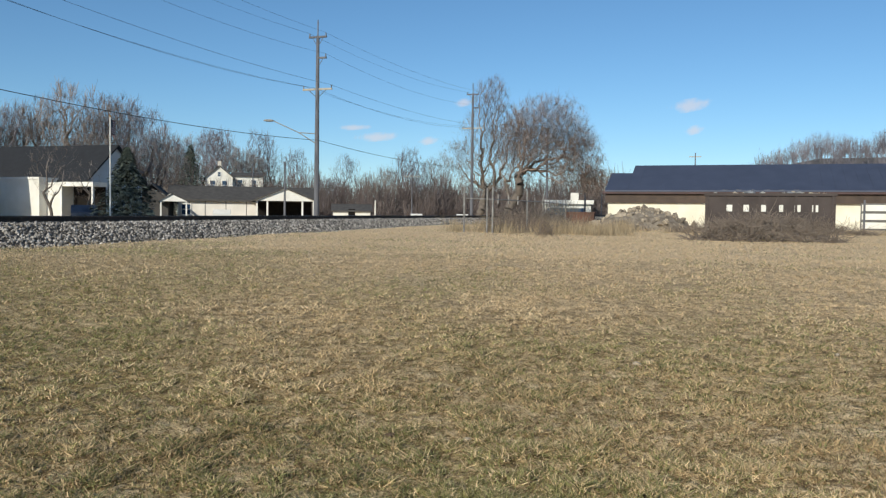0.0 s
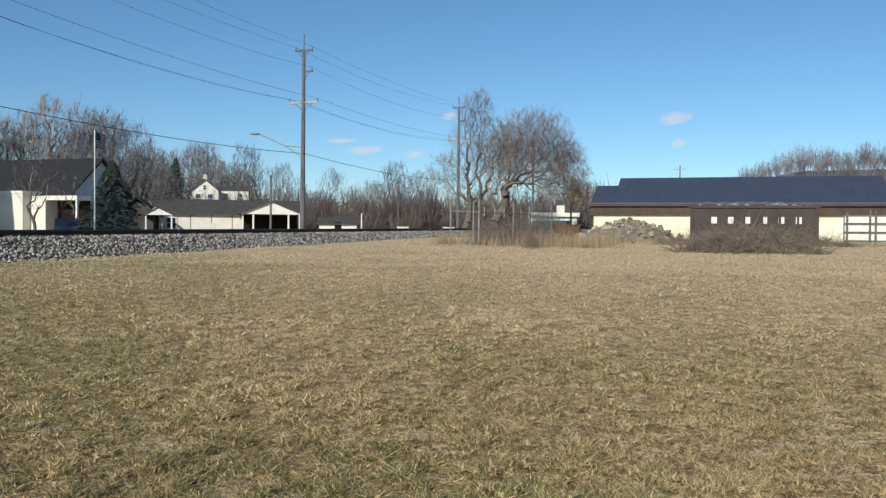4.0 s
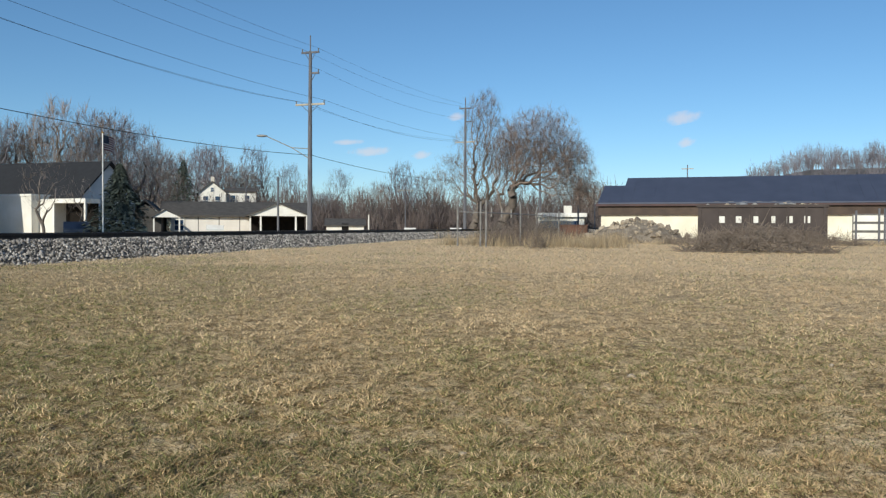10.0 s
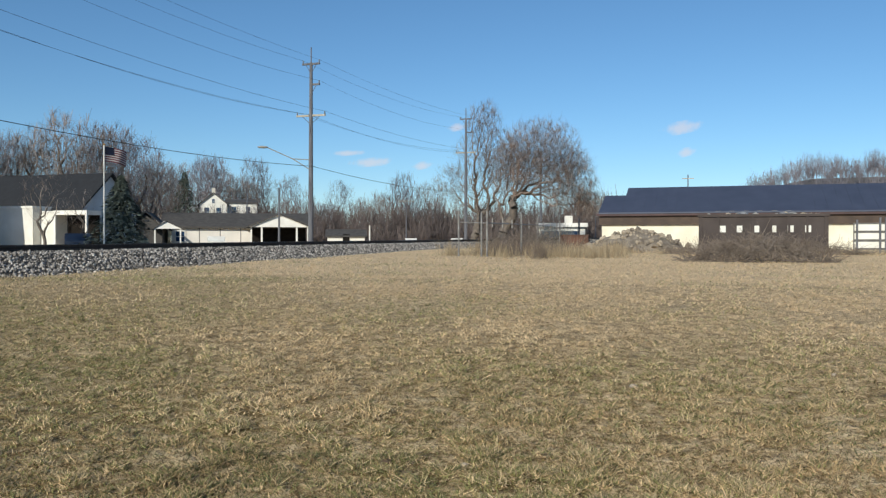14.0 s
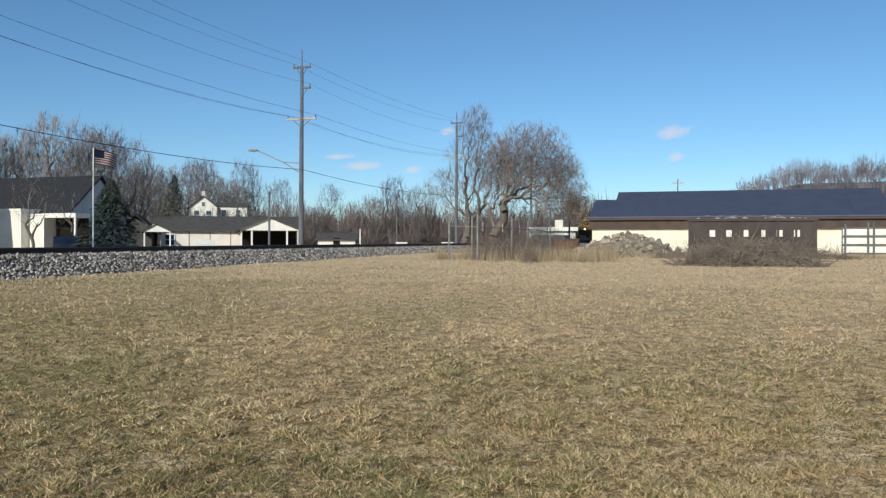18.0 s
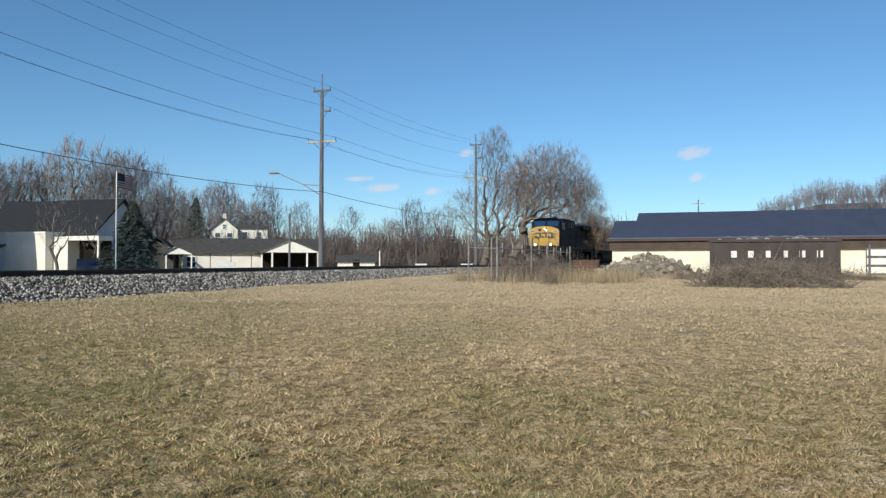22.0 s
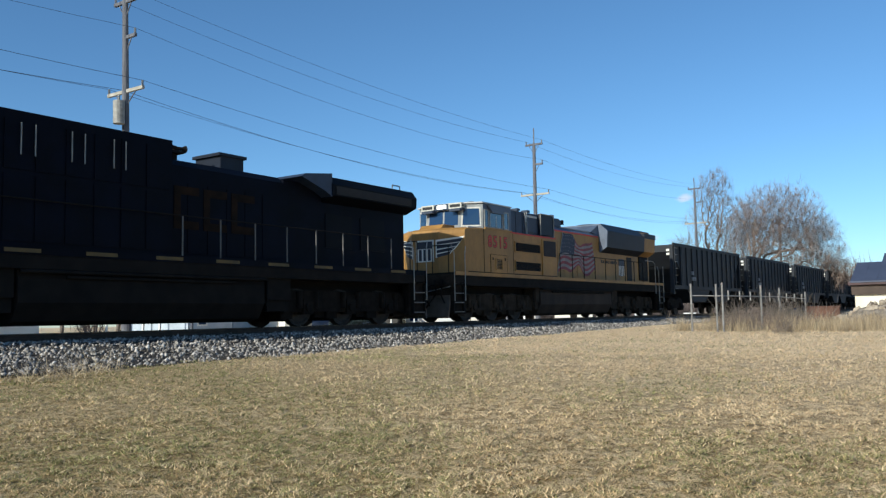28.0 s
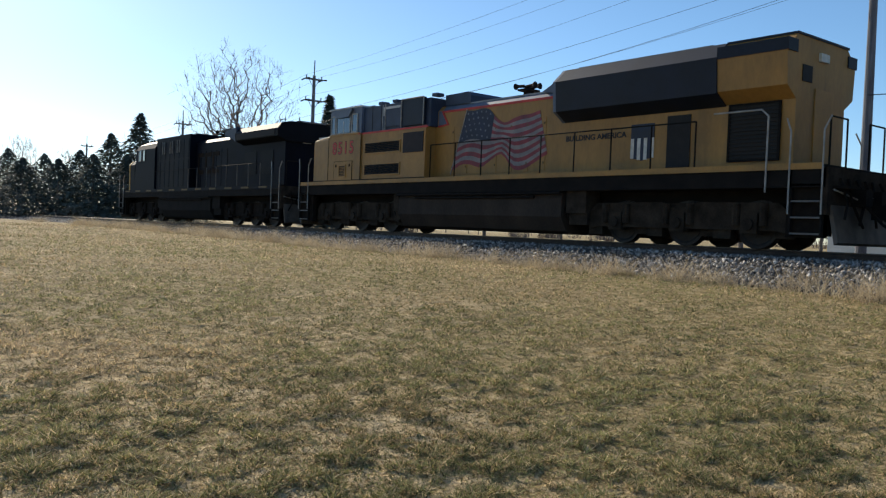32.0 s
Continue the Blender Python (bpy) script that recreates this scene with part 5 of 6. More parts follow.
def make_hall():
    """White hall with a dark gable roof and a flat-roofed front."""
    h = thing("white_hall", "white painted hall with a dark shingle gable roof", "building", "", 54.7, 49.85, 0.75)
    gable_walls(h, 0, 6.6, 0, 12.5, 0, 3.7, 6.55, SIDING, "y", "siding wall, its shaded blue-grey put into the colour")
    gable_roof(h, 0, 6.6, 0, 12.5, 3.7, 6.55, SHINGLED, 0.35, "y")
    for i in range(14):
        P("siding_board", SIDING, h, (-0.02, 6.62, -0.03, -0.0, 0.2 + i * 0.25, 0.42 + i * 0.25))
    P("front_annex", WHITE, h, (-2.2, -0.02, 2.8, 9.2, 0, 3.55))
    P("annex_low", WHITE, h, (-1.4, -0.02, 1.4, 2.78, 0, 3.2))
    P("parapet", TRIMW, h, (-2.28, -0.02, 2.75, 9.25, 3.55, 3.72), (-1.48, -0.02, 1.35, 2.75, 3.2, 3.32))
    P("porch_beam", TRIMW, h, (-1.6, -0.02, -2.0, 1.3, 3.0, 3.35))
    # dark sheet set before the hall wall, under the porch beam
    P("porch_wall", DARK, h, (-0.1, -0.03, -1.9, 1.3, 0, 3.0))
    for y in (-1.9, 1.2):
        P("porch_post", TRIMW, h, (-1.58, -1.42, y - 0.08, y + 0.08, 0, 3.0))
    P("vent_pipe", DARK, h, (1.6, 1.75, 5.0, 5.15, 4.3, 5.2))


def make_grey_house():
    """Two-storey house, shaded gable end and sunlit porch side."""
    h = thing("grey_house", "two-storey house with a porch, shade put into its blue-grey siding", "house", "", 43.9, 54.9, 0.75)
    gable_walls(h, 0, 4.6, 0, 8, 0, 5.0, 6.6, SIDING, "y")
    gable_roof(h, 0, 4.6, 0, 8, 5.0, 6.6, SHINGLE, 0.35, "y")
    for i in range(20):
        P("siding_board", SIDING, h, (-0.02, 4.62, -0.03, 0, 0.1 + i * 0.245, 0.31 + i * 0.245))
    for x, z in ((1.4, 3.2), (3.2, 3.2), (1.4, 0.9), (2.3, 5.25)):
        house_window(h, x, -0.05, z, 0.8, 1.4 if z < 5 else 0.8, "y")
    for y in (1.6, 4.2):
        house_window(h, -0.05, y, 3.1, 0.9, 1.5, "x")
    P("porch_roof", SHINGLE, h, (-2.4, 0, 0.3, 8, 2.75, 2.95))
    for y in (0.5, 2.6, 4.8, 7.5):
        P("porch_post", TRIMW, h, (-2.3, -2.16, y, y + 0.14, 0, 2.75))
    P("porch_floor", TRIM, h, (-2.4, 0, 0.3, 8, 0, 0.35))


def make_shed():
    h = thing("low_shed", "low shed with a shallow roof, shade put into its blue siding", "shed", "", 50.5, 57.0, 0.75)
    gable_walls(h, 0, 6.5, 0, 7, 0, 1.9, 3.0, SIDING, "y")
    gable_roof(h, 0, 6.5, 0, 7, 1.9, 3.0, SHINGLE, 0.2, "y")
    P("door", TRIM, h, (2.2, 3.6, -0.05, -0.0, 0, 1.8))


def make_low_house():
    """Long single-storey building with a carport gable."""
    x, y = at(-56.4, 95)
    h = thing("long_bungalow", "long cream single-storey building with grey roof and carport", "building", "", x, y, 0.75, -56.4)
    P("wall", OFFWHITE, h, (-5.5, 6.0, 0, 8, 0, 2.55))
    gable_roof(h, -6.2, 9.2, 0, 8, 2.55, 4.0, SHINGLE, 0.5, "x")
    P("far_wall", OFFWHITE, h, (6.0, 9.2, 3, 8, 0, 2.55))
    house_window(h, -4.6, -0.05, 0.9, 0.9, 1.1, "y")
    for x in (-2.6, -0.4, 1.8):
        P("panel_joint", TRIMD, h, (x - 0.04, x + 0.04, -0.02, 0.0, 0, 2.5))
    # carport with a pediment to the road
    part("pediment", prism([(2.5, 2.45), (9.1, 2.45), (5.8, 3.8)], -4.2, -4.0, "y"), TRIMW, h, "white gable front")
    gable_roof(h, 2.5, 9.1, -4.2, 0.5, 2.45, 3.8, SHINGLE, 0.3, "y", 0.14)
    for px in (2.8, 3.9, 7.6, 8.8):
        P("carport_post", TRIMW, h, (px - 0.09, px + 0.09, -4.1, -3.92, 0, 2.45))
    # dark sheet set before the cream wall, inside the carport
    P("carport_back", DARK, h, (3.0, 8.9, -0.3, -0.1, 0, 2.4))
    # lower gabled wing towards the road, wall and gable darker than the cream front
    w = P("wing_wall", SHINGLE, h, (-9.6, -6.2, -4, 5, 0, 2.3))
    gable_roof(h, -9.8, -5.8, -4, 5, 2.3, 3.9, SHINGLED, 0.4, "y")
    part("wing_gable", prism([(-9.6, 2.3), (-6.0, 2.3), (-7.8, 3.6)], -4.05, -3.95, "y"), SHINGLE, h)
    part("porch_gable", prism([(-7.0, 2.2), (-4.2, 2.2), (-5.9, 3.0)], -5.2, -5.0, "y"), TRIMW, h)
    gable_roof(h, -7.0, -4.2, -5.2, -3.9, 2.2, 3.0, SHINGLE, 0.15, "y", 0.1, "porch_roof")
    for px in (-6.9, -4.4):
        P("porch_post", TRIMW, h, (px, px + 0.14, -5.15, -5.0, 0, 2.2))


def make_farmhouse():
    x, y = at(-56.6, 150)
    h = thing("white_farmhouse", "white two-storey wooden farmhouse with a chimney", "house", "", x, y, 0.75, -56.6)
    gable_walls(h, -4.6, 0, 0, 8, 0, 7.4, 9.3, WHITE, "y")
    gable_roof(h, -4.6, 0, 0, 8, 7.4, 9.3, SHINGLE, 0.35, "y")
    P("wing_wall", WHITE, h, (0, 5.2, 2, 8, 0, 7.75))
    gable_roof(h, 0, 5.0, 2, 8, 7.75, 8.4, SHINGLE, 0.3, "x")
    for px, z in ((-3.4, 5.3), (-1.4, 5.3)):
        house_window(h, px, -0.05, z, 0.8, 1.5, "y")
    house_window(h, -2.3, -0.05, 7.6, 0.5, 0.7, "y")
    for px in (1.2, 3.6):
        house_window(h, px, 1.95, 5.7, 0.8, 1.4, "y")
    P("chimney", BRICK, h, (-2.6, -2.0, 3, 3.6, 9.0, 10.4))


def make_barn():
    """Long cream building with a steel-blue roof of two heights."""
    b = thing("long_barn", "long cream building with a slate-blue metal roof", "building", "", 74, -13.2, 1.05)
    P("wall", CREAM, b, (0, 11, 0.2, 23.7, 0, 2.1))
    P("soffit_band", BROWN, b, (-0.25, 0, 0.1, 23.9, 2.08, 3.0), label="brown painted band under the eave")
    P("fascia", FASCIA, b, (-0.55, -0.25, -0.2, 24.1, 2.86, 3.1))
    for lo, hi, y0, y1 in ((3.04, 5.55, 0.0, 22.0), (3.04, 4.75, 22.0, 23.9)):
        xr = 5.5 if y0 < 1 else 3.7
        for sgn in (0, 1):
            prof = [(-0.6, lo), (xr, hi), (xr, hi + 0.12), (-0.6, lo + 0.12)] if sgn == 0 else [(xr, hi), (11.6, lo), (11.6, lo + 0.12), (xr, hi + 0.12)]
            part("roof", prism(prof, y0, y1, "y"), ROOFB, b, "slate-blue metal roof")
        n = int((y1 - y0) / 0.9)
        for i in range(n + 1):
            y = y0 + (y1 - y0) * i / n
            part("roof_seam", prism([(-0.6, lo + 0.12), (xr, hi + 0.12), (xr, hi + 0.135), (-0.6, lo + 0.135)], y - 0.012, y + 0.012, "y"), ROOFB, b)
    part("gable_wall", prism([(0, 2.1), (11, 2.1), (5.5, 5.5)], 21.8, 21.95, "y"), CREAM, b)
    part("gable_end", prism([(0, 2.1), (11, 2.1), (3.7, 4.7)], 23.6, 23.75, "y"), CREAM, b)
    part("south_gable", prism([(0, 2.1), (11, 2.1), (5.5, 5.5)], 0.1, 0.25, "y"), CREAM, b)
    for i in range(6):
        P("roof_debris", TRIM, b, (-0.55, -0.25, 8.3 + i * 1.1, 8.3 + i * 1.1 + 0.4, 3.1, 3.2))


def make_dumpster():
    """Roll-off container with six white letter blocks kept as plain shapes."""
    x = 42.6
    d = thing("rolloff_container", "dark brown steel roll-off waste container, overfull", "container", "", x, -4.45, 0.9)
    P("side_wall", DUMP, d, (0, 0.08, 0, 5.8, 0.25, 2.0))
    P("back_wall", DUMP, d, (2.3, 2.38, 0, 5.8, 0.25, 2.0))
    P("end_wall", DUMP, d, (0.08, 2.3, 0, 0.08, 0.25, 2.0))
    P("gate", DUMP, d, (0.08, 2.3, 5.72, 5.8, 0.25, 2.0))
    P("floor_plate", DUMP, d, (0, 2.38, 0, 5.8, 0.15, 0.3))
    P("top_rail", DUMP, d, (-0.08, 0.1, -0.05, 5.85, 1.95, 2.08))
    P("bottom_rail", DUMP, d, (-0.06, 0.1, -0.05, 5.85, 0.15, 0.32))
    for i in range(8):
        y = 0.12 + i * 0.795
        P("rib", DUMP, d, (-0.07, 0.0, y - 0.05, y + 0.05, 0.3, 1.97))
    for i in range(6):
        y = 4.68 - i * 0.76
        P("letter_block", WHITE, d, (-0.03, 0.0, y - 0.13, y + 0.13, 1.2, 1.52), label="plain white lettering block")
    for y in (0.3, 5.4):
        for px in (0.3, 2.0):
            bm = bmesh.new()
            lathe(bm, px, y, 0.1, [(-0.1, 0.1), (0.1, 0.1)], 10)
            part("roller", bm, DARK, d)
    rng = random.Random(5)
    for i in range(30):
        bm = bmesh.new()
        bmesh.ops.create_icosphere(bm, subdivisions=1, radius=rng.uniform(0.1, 0.32))
        for v in bm.verts:
            v.co *= rng.uniform(0.6, 1.2)
            v.co.z *= 0.6
        o = part("waste_heap", bm, rng.choice([TRIM, CONCRETE, CREAMD, CHALKD]), d)
        o.location = (rng.uniform(0.2, 1.6), rng.uniform(0.2, 5.6), 2.0 + rng.uniform(-0.03, 0.08))


def rock_mesh(seed, r, mat_):
    rng = random.Random(seed)
    bm = bmesh.new()
    bmesh.ops.create_icosphere(bm, subdivisions=1, radius=r)
    s = (rng.uniform(0.8, 1.4), rng.uniform(0.7, 1.2), rng.uniform(0.45, 0.8))
    for v in bm.verts:
        v.co = Vector([a * b * rng.uniform(0.75, 1.2) for a, b in zip(v.co, s)])
    me = bpy.data.meshes.new("chunk")
    bm.to_mesh(me)
    bm.free()
    me.materials.append(mat_)
    return me


def make_rubble():
    cx, cy = 45.5, 4.6
    g = ground_z(cx, cy)
    pile = thing("rubble_pile", "heap of broken pale concrete and stone", "rubble", "", cx, cy, g)
    rng = random.Random(21)
    meshes = [rock_mesh(i, 0.3, CONCRETE if i % 3 else CONCRETED) for i in range(8)]
    bm = bmesh.new()
    bmesh.ops.create_icosphere(bm, subdivisions=3, radius=1)
    for v in bm.verts:
        v.co = Vector((v.co.x * 1.75, v.co.y * 2.5, max(v.co.z, -0.1) * 1.0)) * (1 + 0.16 * noise.noise(v.co * 2.5))
    part("core", bm, CONCRETED, pile)
    for i in range(290):
        u, a = rng.random() ** 0.6, rng.uniform(0, 6.283)
        x, y = 2.1 * u * math.cos(a), 3.0 * u * math.sin(a)
        z = max(0.05, 1.15 * (1 - u ** 1.7)) + rng.uniform(-0.1, 0.08)
        o = new("chunk", rng.choice(meshes))
        o.parent = pile
        s = 0.22 + 0.62 * rng.random() ** 2
        o.matrix_basis = pose(x, y, z, rng.uniform(0, 360), rng.uniform(0, 360), rng.uniform(0, 360)) @ Matrix.Diagonal((s, s, s, 1))


def make_gate():
    x, y = 44.5, -5.9
    gt = thing("panel_gate", "white boarded farm gate between grey steel posts", "gate", "", x, y, ground_z(x, y))
    for y0, hgt in ((0.0, 1.65), (-1.0, 1.75), (-1.25, 1.75), (-4.6, 1.7)):
        bm = bmesh.new()
        rod(bm, (0, y0, 0), (0, y0, hgt), 0.05, 8)
        part("post", bm, POLE, gt)
    for i in range(3):
        z = 0.28 + i * 0.42
        P("board", WHITE, gt, (0.06, 0.1, -4.7, 0.1, z, z + 0.3))
    # added sheet that darkens the gaps between the boards
    P("gap_sheet", TRIMD, gt, (0.12, 0.15, -4.7, 0.15, 0.2, 1.5), label="grey sheet added behind the gate to darken its gaps")


def make_fence():
    f = thing("chain_link_fence", "grey steel pipe fence posts with a top rail", "fence", "")
    posts = [(-72.2, 33, 1.8), (-73.77, 33.2, 1.8), (-74.15, 33.2, 1.85), (-76.5, 36, 1.8), (-77.6, 40, 1.75), (-79.1, 46, 1.7)]
    tops = []
    for az, d, h in posts:
        x, y = at(az, d)
        g = ground_z(x, y)
        bm = bmesh.new()
        rod(bm, (x, y, g - 0.05), (x, y, g + h), 0.04, 8)
        part("post", bm, TRIMP, f)
        tops.append((x, y, g + 1.35))
    for a, b in zip(tops, tops[1:]):
        rods("top_rail", TRIMP, f, 0.022, [a, b])
    p, q = Vector(tops[2]), Vector(tops[-1])
    for i in range(9):
        c = p.lerp(q, (i + 0.5) / 9)
        rods("picket", TRIMP, f, 0.03, [c - Vector((0, 0, 0.15)), c + Vector((0, 0, 0.22))])


def make_rusty_box():
    x, y = 45.2, 7.9
    b = thing("rusty_tank", "rusty brown steel box tank in dry grass", "tank", "", x, y, ground_z(x, y) + 0.1, 5)
    P("shell", RUST, b, (0, 0.9, -0.75, 0.75, 0, 0.8))
    P("lid", RUST, b, (-0.04, 0.94, -0.79, 0.79, 0.8, 0.86))
    P("skid", DARK, b, (0.05, 0.2, -0.7, 0.7, -0.12, 0.0), (0.7, 0.85, -0.7, 0.7, -0.12, 0.0))


def make_store():
    x, y = at(-79.2, 128)
    s = thing("white_store", "low white roadside store with a flat roof", "building", "", x, y, 0.75, -79)
    P("wall", WHITE, s, (-3.4, 3.6, 0, 8, 0, 3.2))
    P("roof_edge", TRIMW, s, (-3.8, 4.0, -0.6, 8.3, 3.2, 3.8))
    P("sign_box", WHITE, s, (0.5, 1.7, -0.4, 0.6, 3.8, 4.9))
    P("window_band", GLASS, s, (-3.0, 2.8, -0.05, 0, 1.0, 2.6))


def make_flagpole():
    x, y = at(-49.0, 60)
    g = ground_z(x, y)
    p = thing("flagpole", "tall white flagpole before the hall", "flagpole", "", x, y, g)
    bm = bmesh.new()
    rod(bm, (0, 0, 0), (0, 0, 8.05 - g), 0.06, 10, 0.035)
    part("shaft", bm, TRIMW, p)
    bm = bmesh.new()
    bmesh.ops.create_icosphere(bm, subdivisions=1, radius=0.08, matrix=Matrix.Translation((0, 0, 8.1 - g)))
    part("finial", bm, YELL, p)
    fl = new("flag")
    tagged(fl, "striped red, white and blue cloth flag on a pole", "flag")

    def cloth(name, mat_, u0, u1, w0, w1, off):
        n = 10
        bm = bmesh.new()
        rows = []
        for w in (w0, w1):
            rows.append([bm.verts.new((0.06 + 1.6 * u, 0.13 * math.sin(u * 7 + w) * u + off, -0.98 * w - 0.25 * u * u)) for u in (u0 + (u1 - u0) * i / n for i in range(n + 1))])
        for i in range(n):
            bm.faces.new((rows[1][i], rows[1][i + 1], rows[0][i + 1], rows[0][i]))
        part(name, bm, mat_, fl)

    for i in range(13):
        cloth("stripe", CLOTHRED if i % 2 == 0 else CLOTHWHITE, 0, 1, i / 13, (i + 1) / 13, 0)
    cloth("canton", FLAGBLUE, 0, 0.42, 0, 7 / 13, -0.012)
    return fl, (x, y, 7.95)


def make_car(az, d, rz, paint, label):
    x, y = at(az, d)
    c = thing("parked_car", label, "car", "parked cars", x, y, ground_z(x, y), rz)
    part("body", prism([(-2.2, 0.35), (2.2, 0.35), (2.25, 0.75), (1.3, 0.92), (0.75, 1.4), (-0.9, 1.43), (-1.7, 0.98), (-2.2, 0.9)], -0.85, 0.85, "y"), paint, c)
    part("side_glass", prism([(1.1, 0.95), (0.68, 1.34), (-0.85, 1.37), (-1.4, 0.99)], -0.865, 0.865, "y"), GLASS, c)
    for wx in (-1.35, 1.35):
        for wy in (-0.8, 0.8):
            bm = bmesh.new()
            lathe(bm, wx, wy, 0.32, [(-0.1, 0.32), (0.1, 0.32)], 14)
            w = part("wheel", bm, BLACK, c)
            bm = bmesh.new()
            lathe(bm, wx, wy, 0.32, [(-0.11, 0.19), (0.11, 0.19)], 12)
            part("rim", bm, TRIM, w)
    for wy in (-0.6, 0.6):
        P("headlight", BOARD, c, (2.2, 2.26, wy - 0.15, wy + 0.15, 0.62, 0.74))


make_hall()
make_grey_house()
make_shed()
make_low_house()
make_farmhouse()
make_barn()
make_dumpster()
make_rubble()
make_gate()
make_fence()
make_rusty_box()
make_store()


def roadside_house(x, y, w, d, h, roof):
    """Plain white house across the road."""
    b = thing("roadside_house", "white single-storey house across the road", "house", "houses across the road", x, y, 0.75)
    gable_walls(b, 0, w, 0, d, 0, h, roof, WHITE, "x")
    gable_roof(b, 0, w, 0, d, h, roof, SHINGLE, 0.4, "x")
    for i in range(3):
        house_window(b, w * (0.2 + 0.3 * i), -0.05, 1.0, 0.9, 1.2, "y")
    P("door", DARK, b, (w * 0.36, w * 0.36 + 0.9, -0.05, 0, 0, 2.0))


for hx, hy, hw in ((-30, 60, 12), (4, 63, 13), (24, 61, 11)):
    roadside_house(hx, hy, hw, 8, 2.6, 4.4)


def white_shed(az, d, w, h):
    x, y = at(az, d)
    b = thing("white_shed", "low white shed under the bare trees", "shed", "sheds under the trees", x, y, 0.75, az)
    gable_walls(b, -w / 2, w / 2, 0, 5, 0, h, h + 0.9, WHITE, "x")
    gable_roof(b, -w / 2, w / 2, 0, 5, h, h + 0.9, SHINGLE, 0.3, "x")
    P("door", DARK, b, (-0.5, 0.5, -0.05, 0, 0, 2.0))


white_shed(-64.5, 124, 5.5, 1.7)
FLAG, FLAG_AT = make_flagpole()
make_car(-55.9, 89, 34, WHITE, "small white parked car beside the road")
make_car(-47.5, 64, 42, GREYD, "dark grey parked car before the hall")
make_car(-78.3, 140, 20, BLUECAR, "blue and white parked car by the store")
make_car(-79.6, 150, 10, WHITE, "white parked car by the store")
make_car(-72.1, 122, 15, WHITE, "white parked car under the trees")
make_car(-68.9, 124, 25, WHITE, "white parked car under the trees")
make_car(-12, 58, 0, WHITE, "white parked car beyond the railway")


def make_road():
    xs = [(-300 + 14 * i) for i in range(51)]
    v = [(x, (38.5 - (x + 300) * 0.0175) + o, 0.79 + 0.03) for x in xs for o in (0, 6.5)]
    f = [(2 * i, 2 * i + 2, 2 * i + 3, 2 * i + 1) for i in range(50)]
    tagged(raw("road", v, f, ASPHALT), "grey asphalt road beside the railway", "road", kind="structure")


make_road()

# ---- trees and plants ----
def seg_mesh(name, segs, material, thin=1.0, fine=9):
    """Tubes for the given segments: six sides for limbs, three for branches, two for the hair-fine twigs from level fine on."""
    vs, ts, base = [], [], 0
    for sides, pick in ((6, lambda l: l <= 1), (3, lambda l: 1 < l < fine), (2, lambda l: l >= fine)):
        S = [s for s in segs if pick(s[4])]
        if not S:
            continue
        a = np.array([s[0] for s in S])
        b = np.array([s[1] for s in S])
        ra, rb = np.array([s[2] for s in S]) * thin, np.array([s[3] for s in S]) * thin
        d = b - a
        d /= np.linalg.norm(d, axis=1, keepdims=True) + 1e-9
        ref = np.where(np.abs(d[:, 2:3]) > 0.9, np.array([[1.0, 0, 0]]), np.array([[0, 0, 1.0]]))
        u = np.cross(d, ref)
        u /= np.linalg.norm(u, axis=1, keepdims=True)
        w = np.cross(d, u)
        k = np.arange(sides) * 2 * np.pi / sides
        ring = np.cos(k)[None, :, None] * u[:, None] + np.sin(k)[None, :, None] * w[:, None]
        v = np.concatenate([a[:, None] + ring * ra[:, None, None], b[:, None] + ring * rb[:, None, None]], 1)
        i = np.arange(sides)
        j = (i + 1) % sides
        t = np.concatenate([np.stack([i, j, j + sides], 1), np.stack([i, j + sides, i + sides], 1)])
        if sides == 2:
            t = np.array([(0, 1, 3), (0, 3, 2)])
        ts.append((t[None] + base + 2 * sides * np.arange(len(S))[:, None, None]).reshape(-1, 3))
        vs.append(v.reshape(-1, 3))
        base += 2 * sides * len(S)
    return tri_mesh(name, np.concatenate(vs), np.concatenate(ts), material)


def conifer(x, y, h, w, seed, label="dark green spruce tree", dense=1.0, z=None):
    g = np.random.default_rng(seed)
    t = thing("conifer", label, "tree", "", x, y, ground_z(x, y) if z is None else z)
    bm = bmesh.new()
    rod(bm, (0, 0, 0), (0, 0, h * 0.97), 0.03 * h, 8, 0.02)
    part("trunk", bm, BARK, t)
    n = int(5200 * dense)
    u = g.uniform(0, 1, n) ** 0.75
    zz = h * (0.05 + 0.95 * (1 - u))
    a = g.uniform(0, 2 * np.pi, n)
    tier = 0.8 + 0.2 * np.abs(np.sin(zz / h * 30 + 2 * np.sin(a * 2) + g.uniform(-0.8, 0.8, n)))
    r = w * 0.5 * u * tier * (1 - 0.75 * g.uniform(0, 1, n) ** 2.2)
    r *= 1 + 0.22 * np.sin(a * 3 + zz * 2.1 + seed) + 0.12 * np.sin(a * 7 - zz * 5)
    p = np.stack([r * np.cos(a), r * np.sin(a), zz], 1)
    out = np.stack([np.cos(a), np.sin(a), np.full(n, -0.35)], 1) * (0.16 + 0.03 * h) * g.uniform(0.5, 1.1, n)[:, None]
    side = np.stack([-np.sin(a), np.cos(a), g.normal(0, 0.3, n)], 1) * (0.05 + 0.012 * h) * g.uniform(0.5, 1.2, n)[:, None]
    v = np.stack([p - side, p + side, p + out], 1)
    ob = new("crown", tri_mesh("crown", v.reshape(-1, 3), np.arange(3 * n).reshape(-1, 3), NEEDLE))
    ob.parent = t
    return t


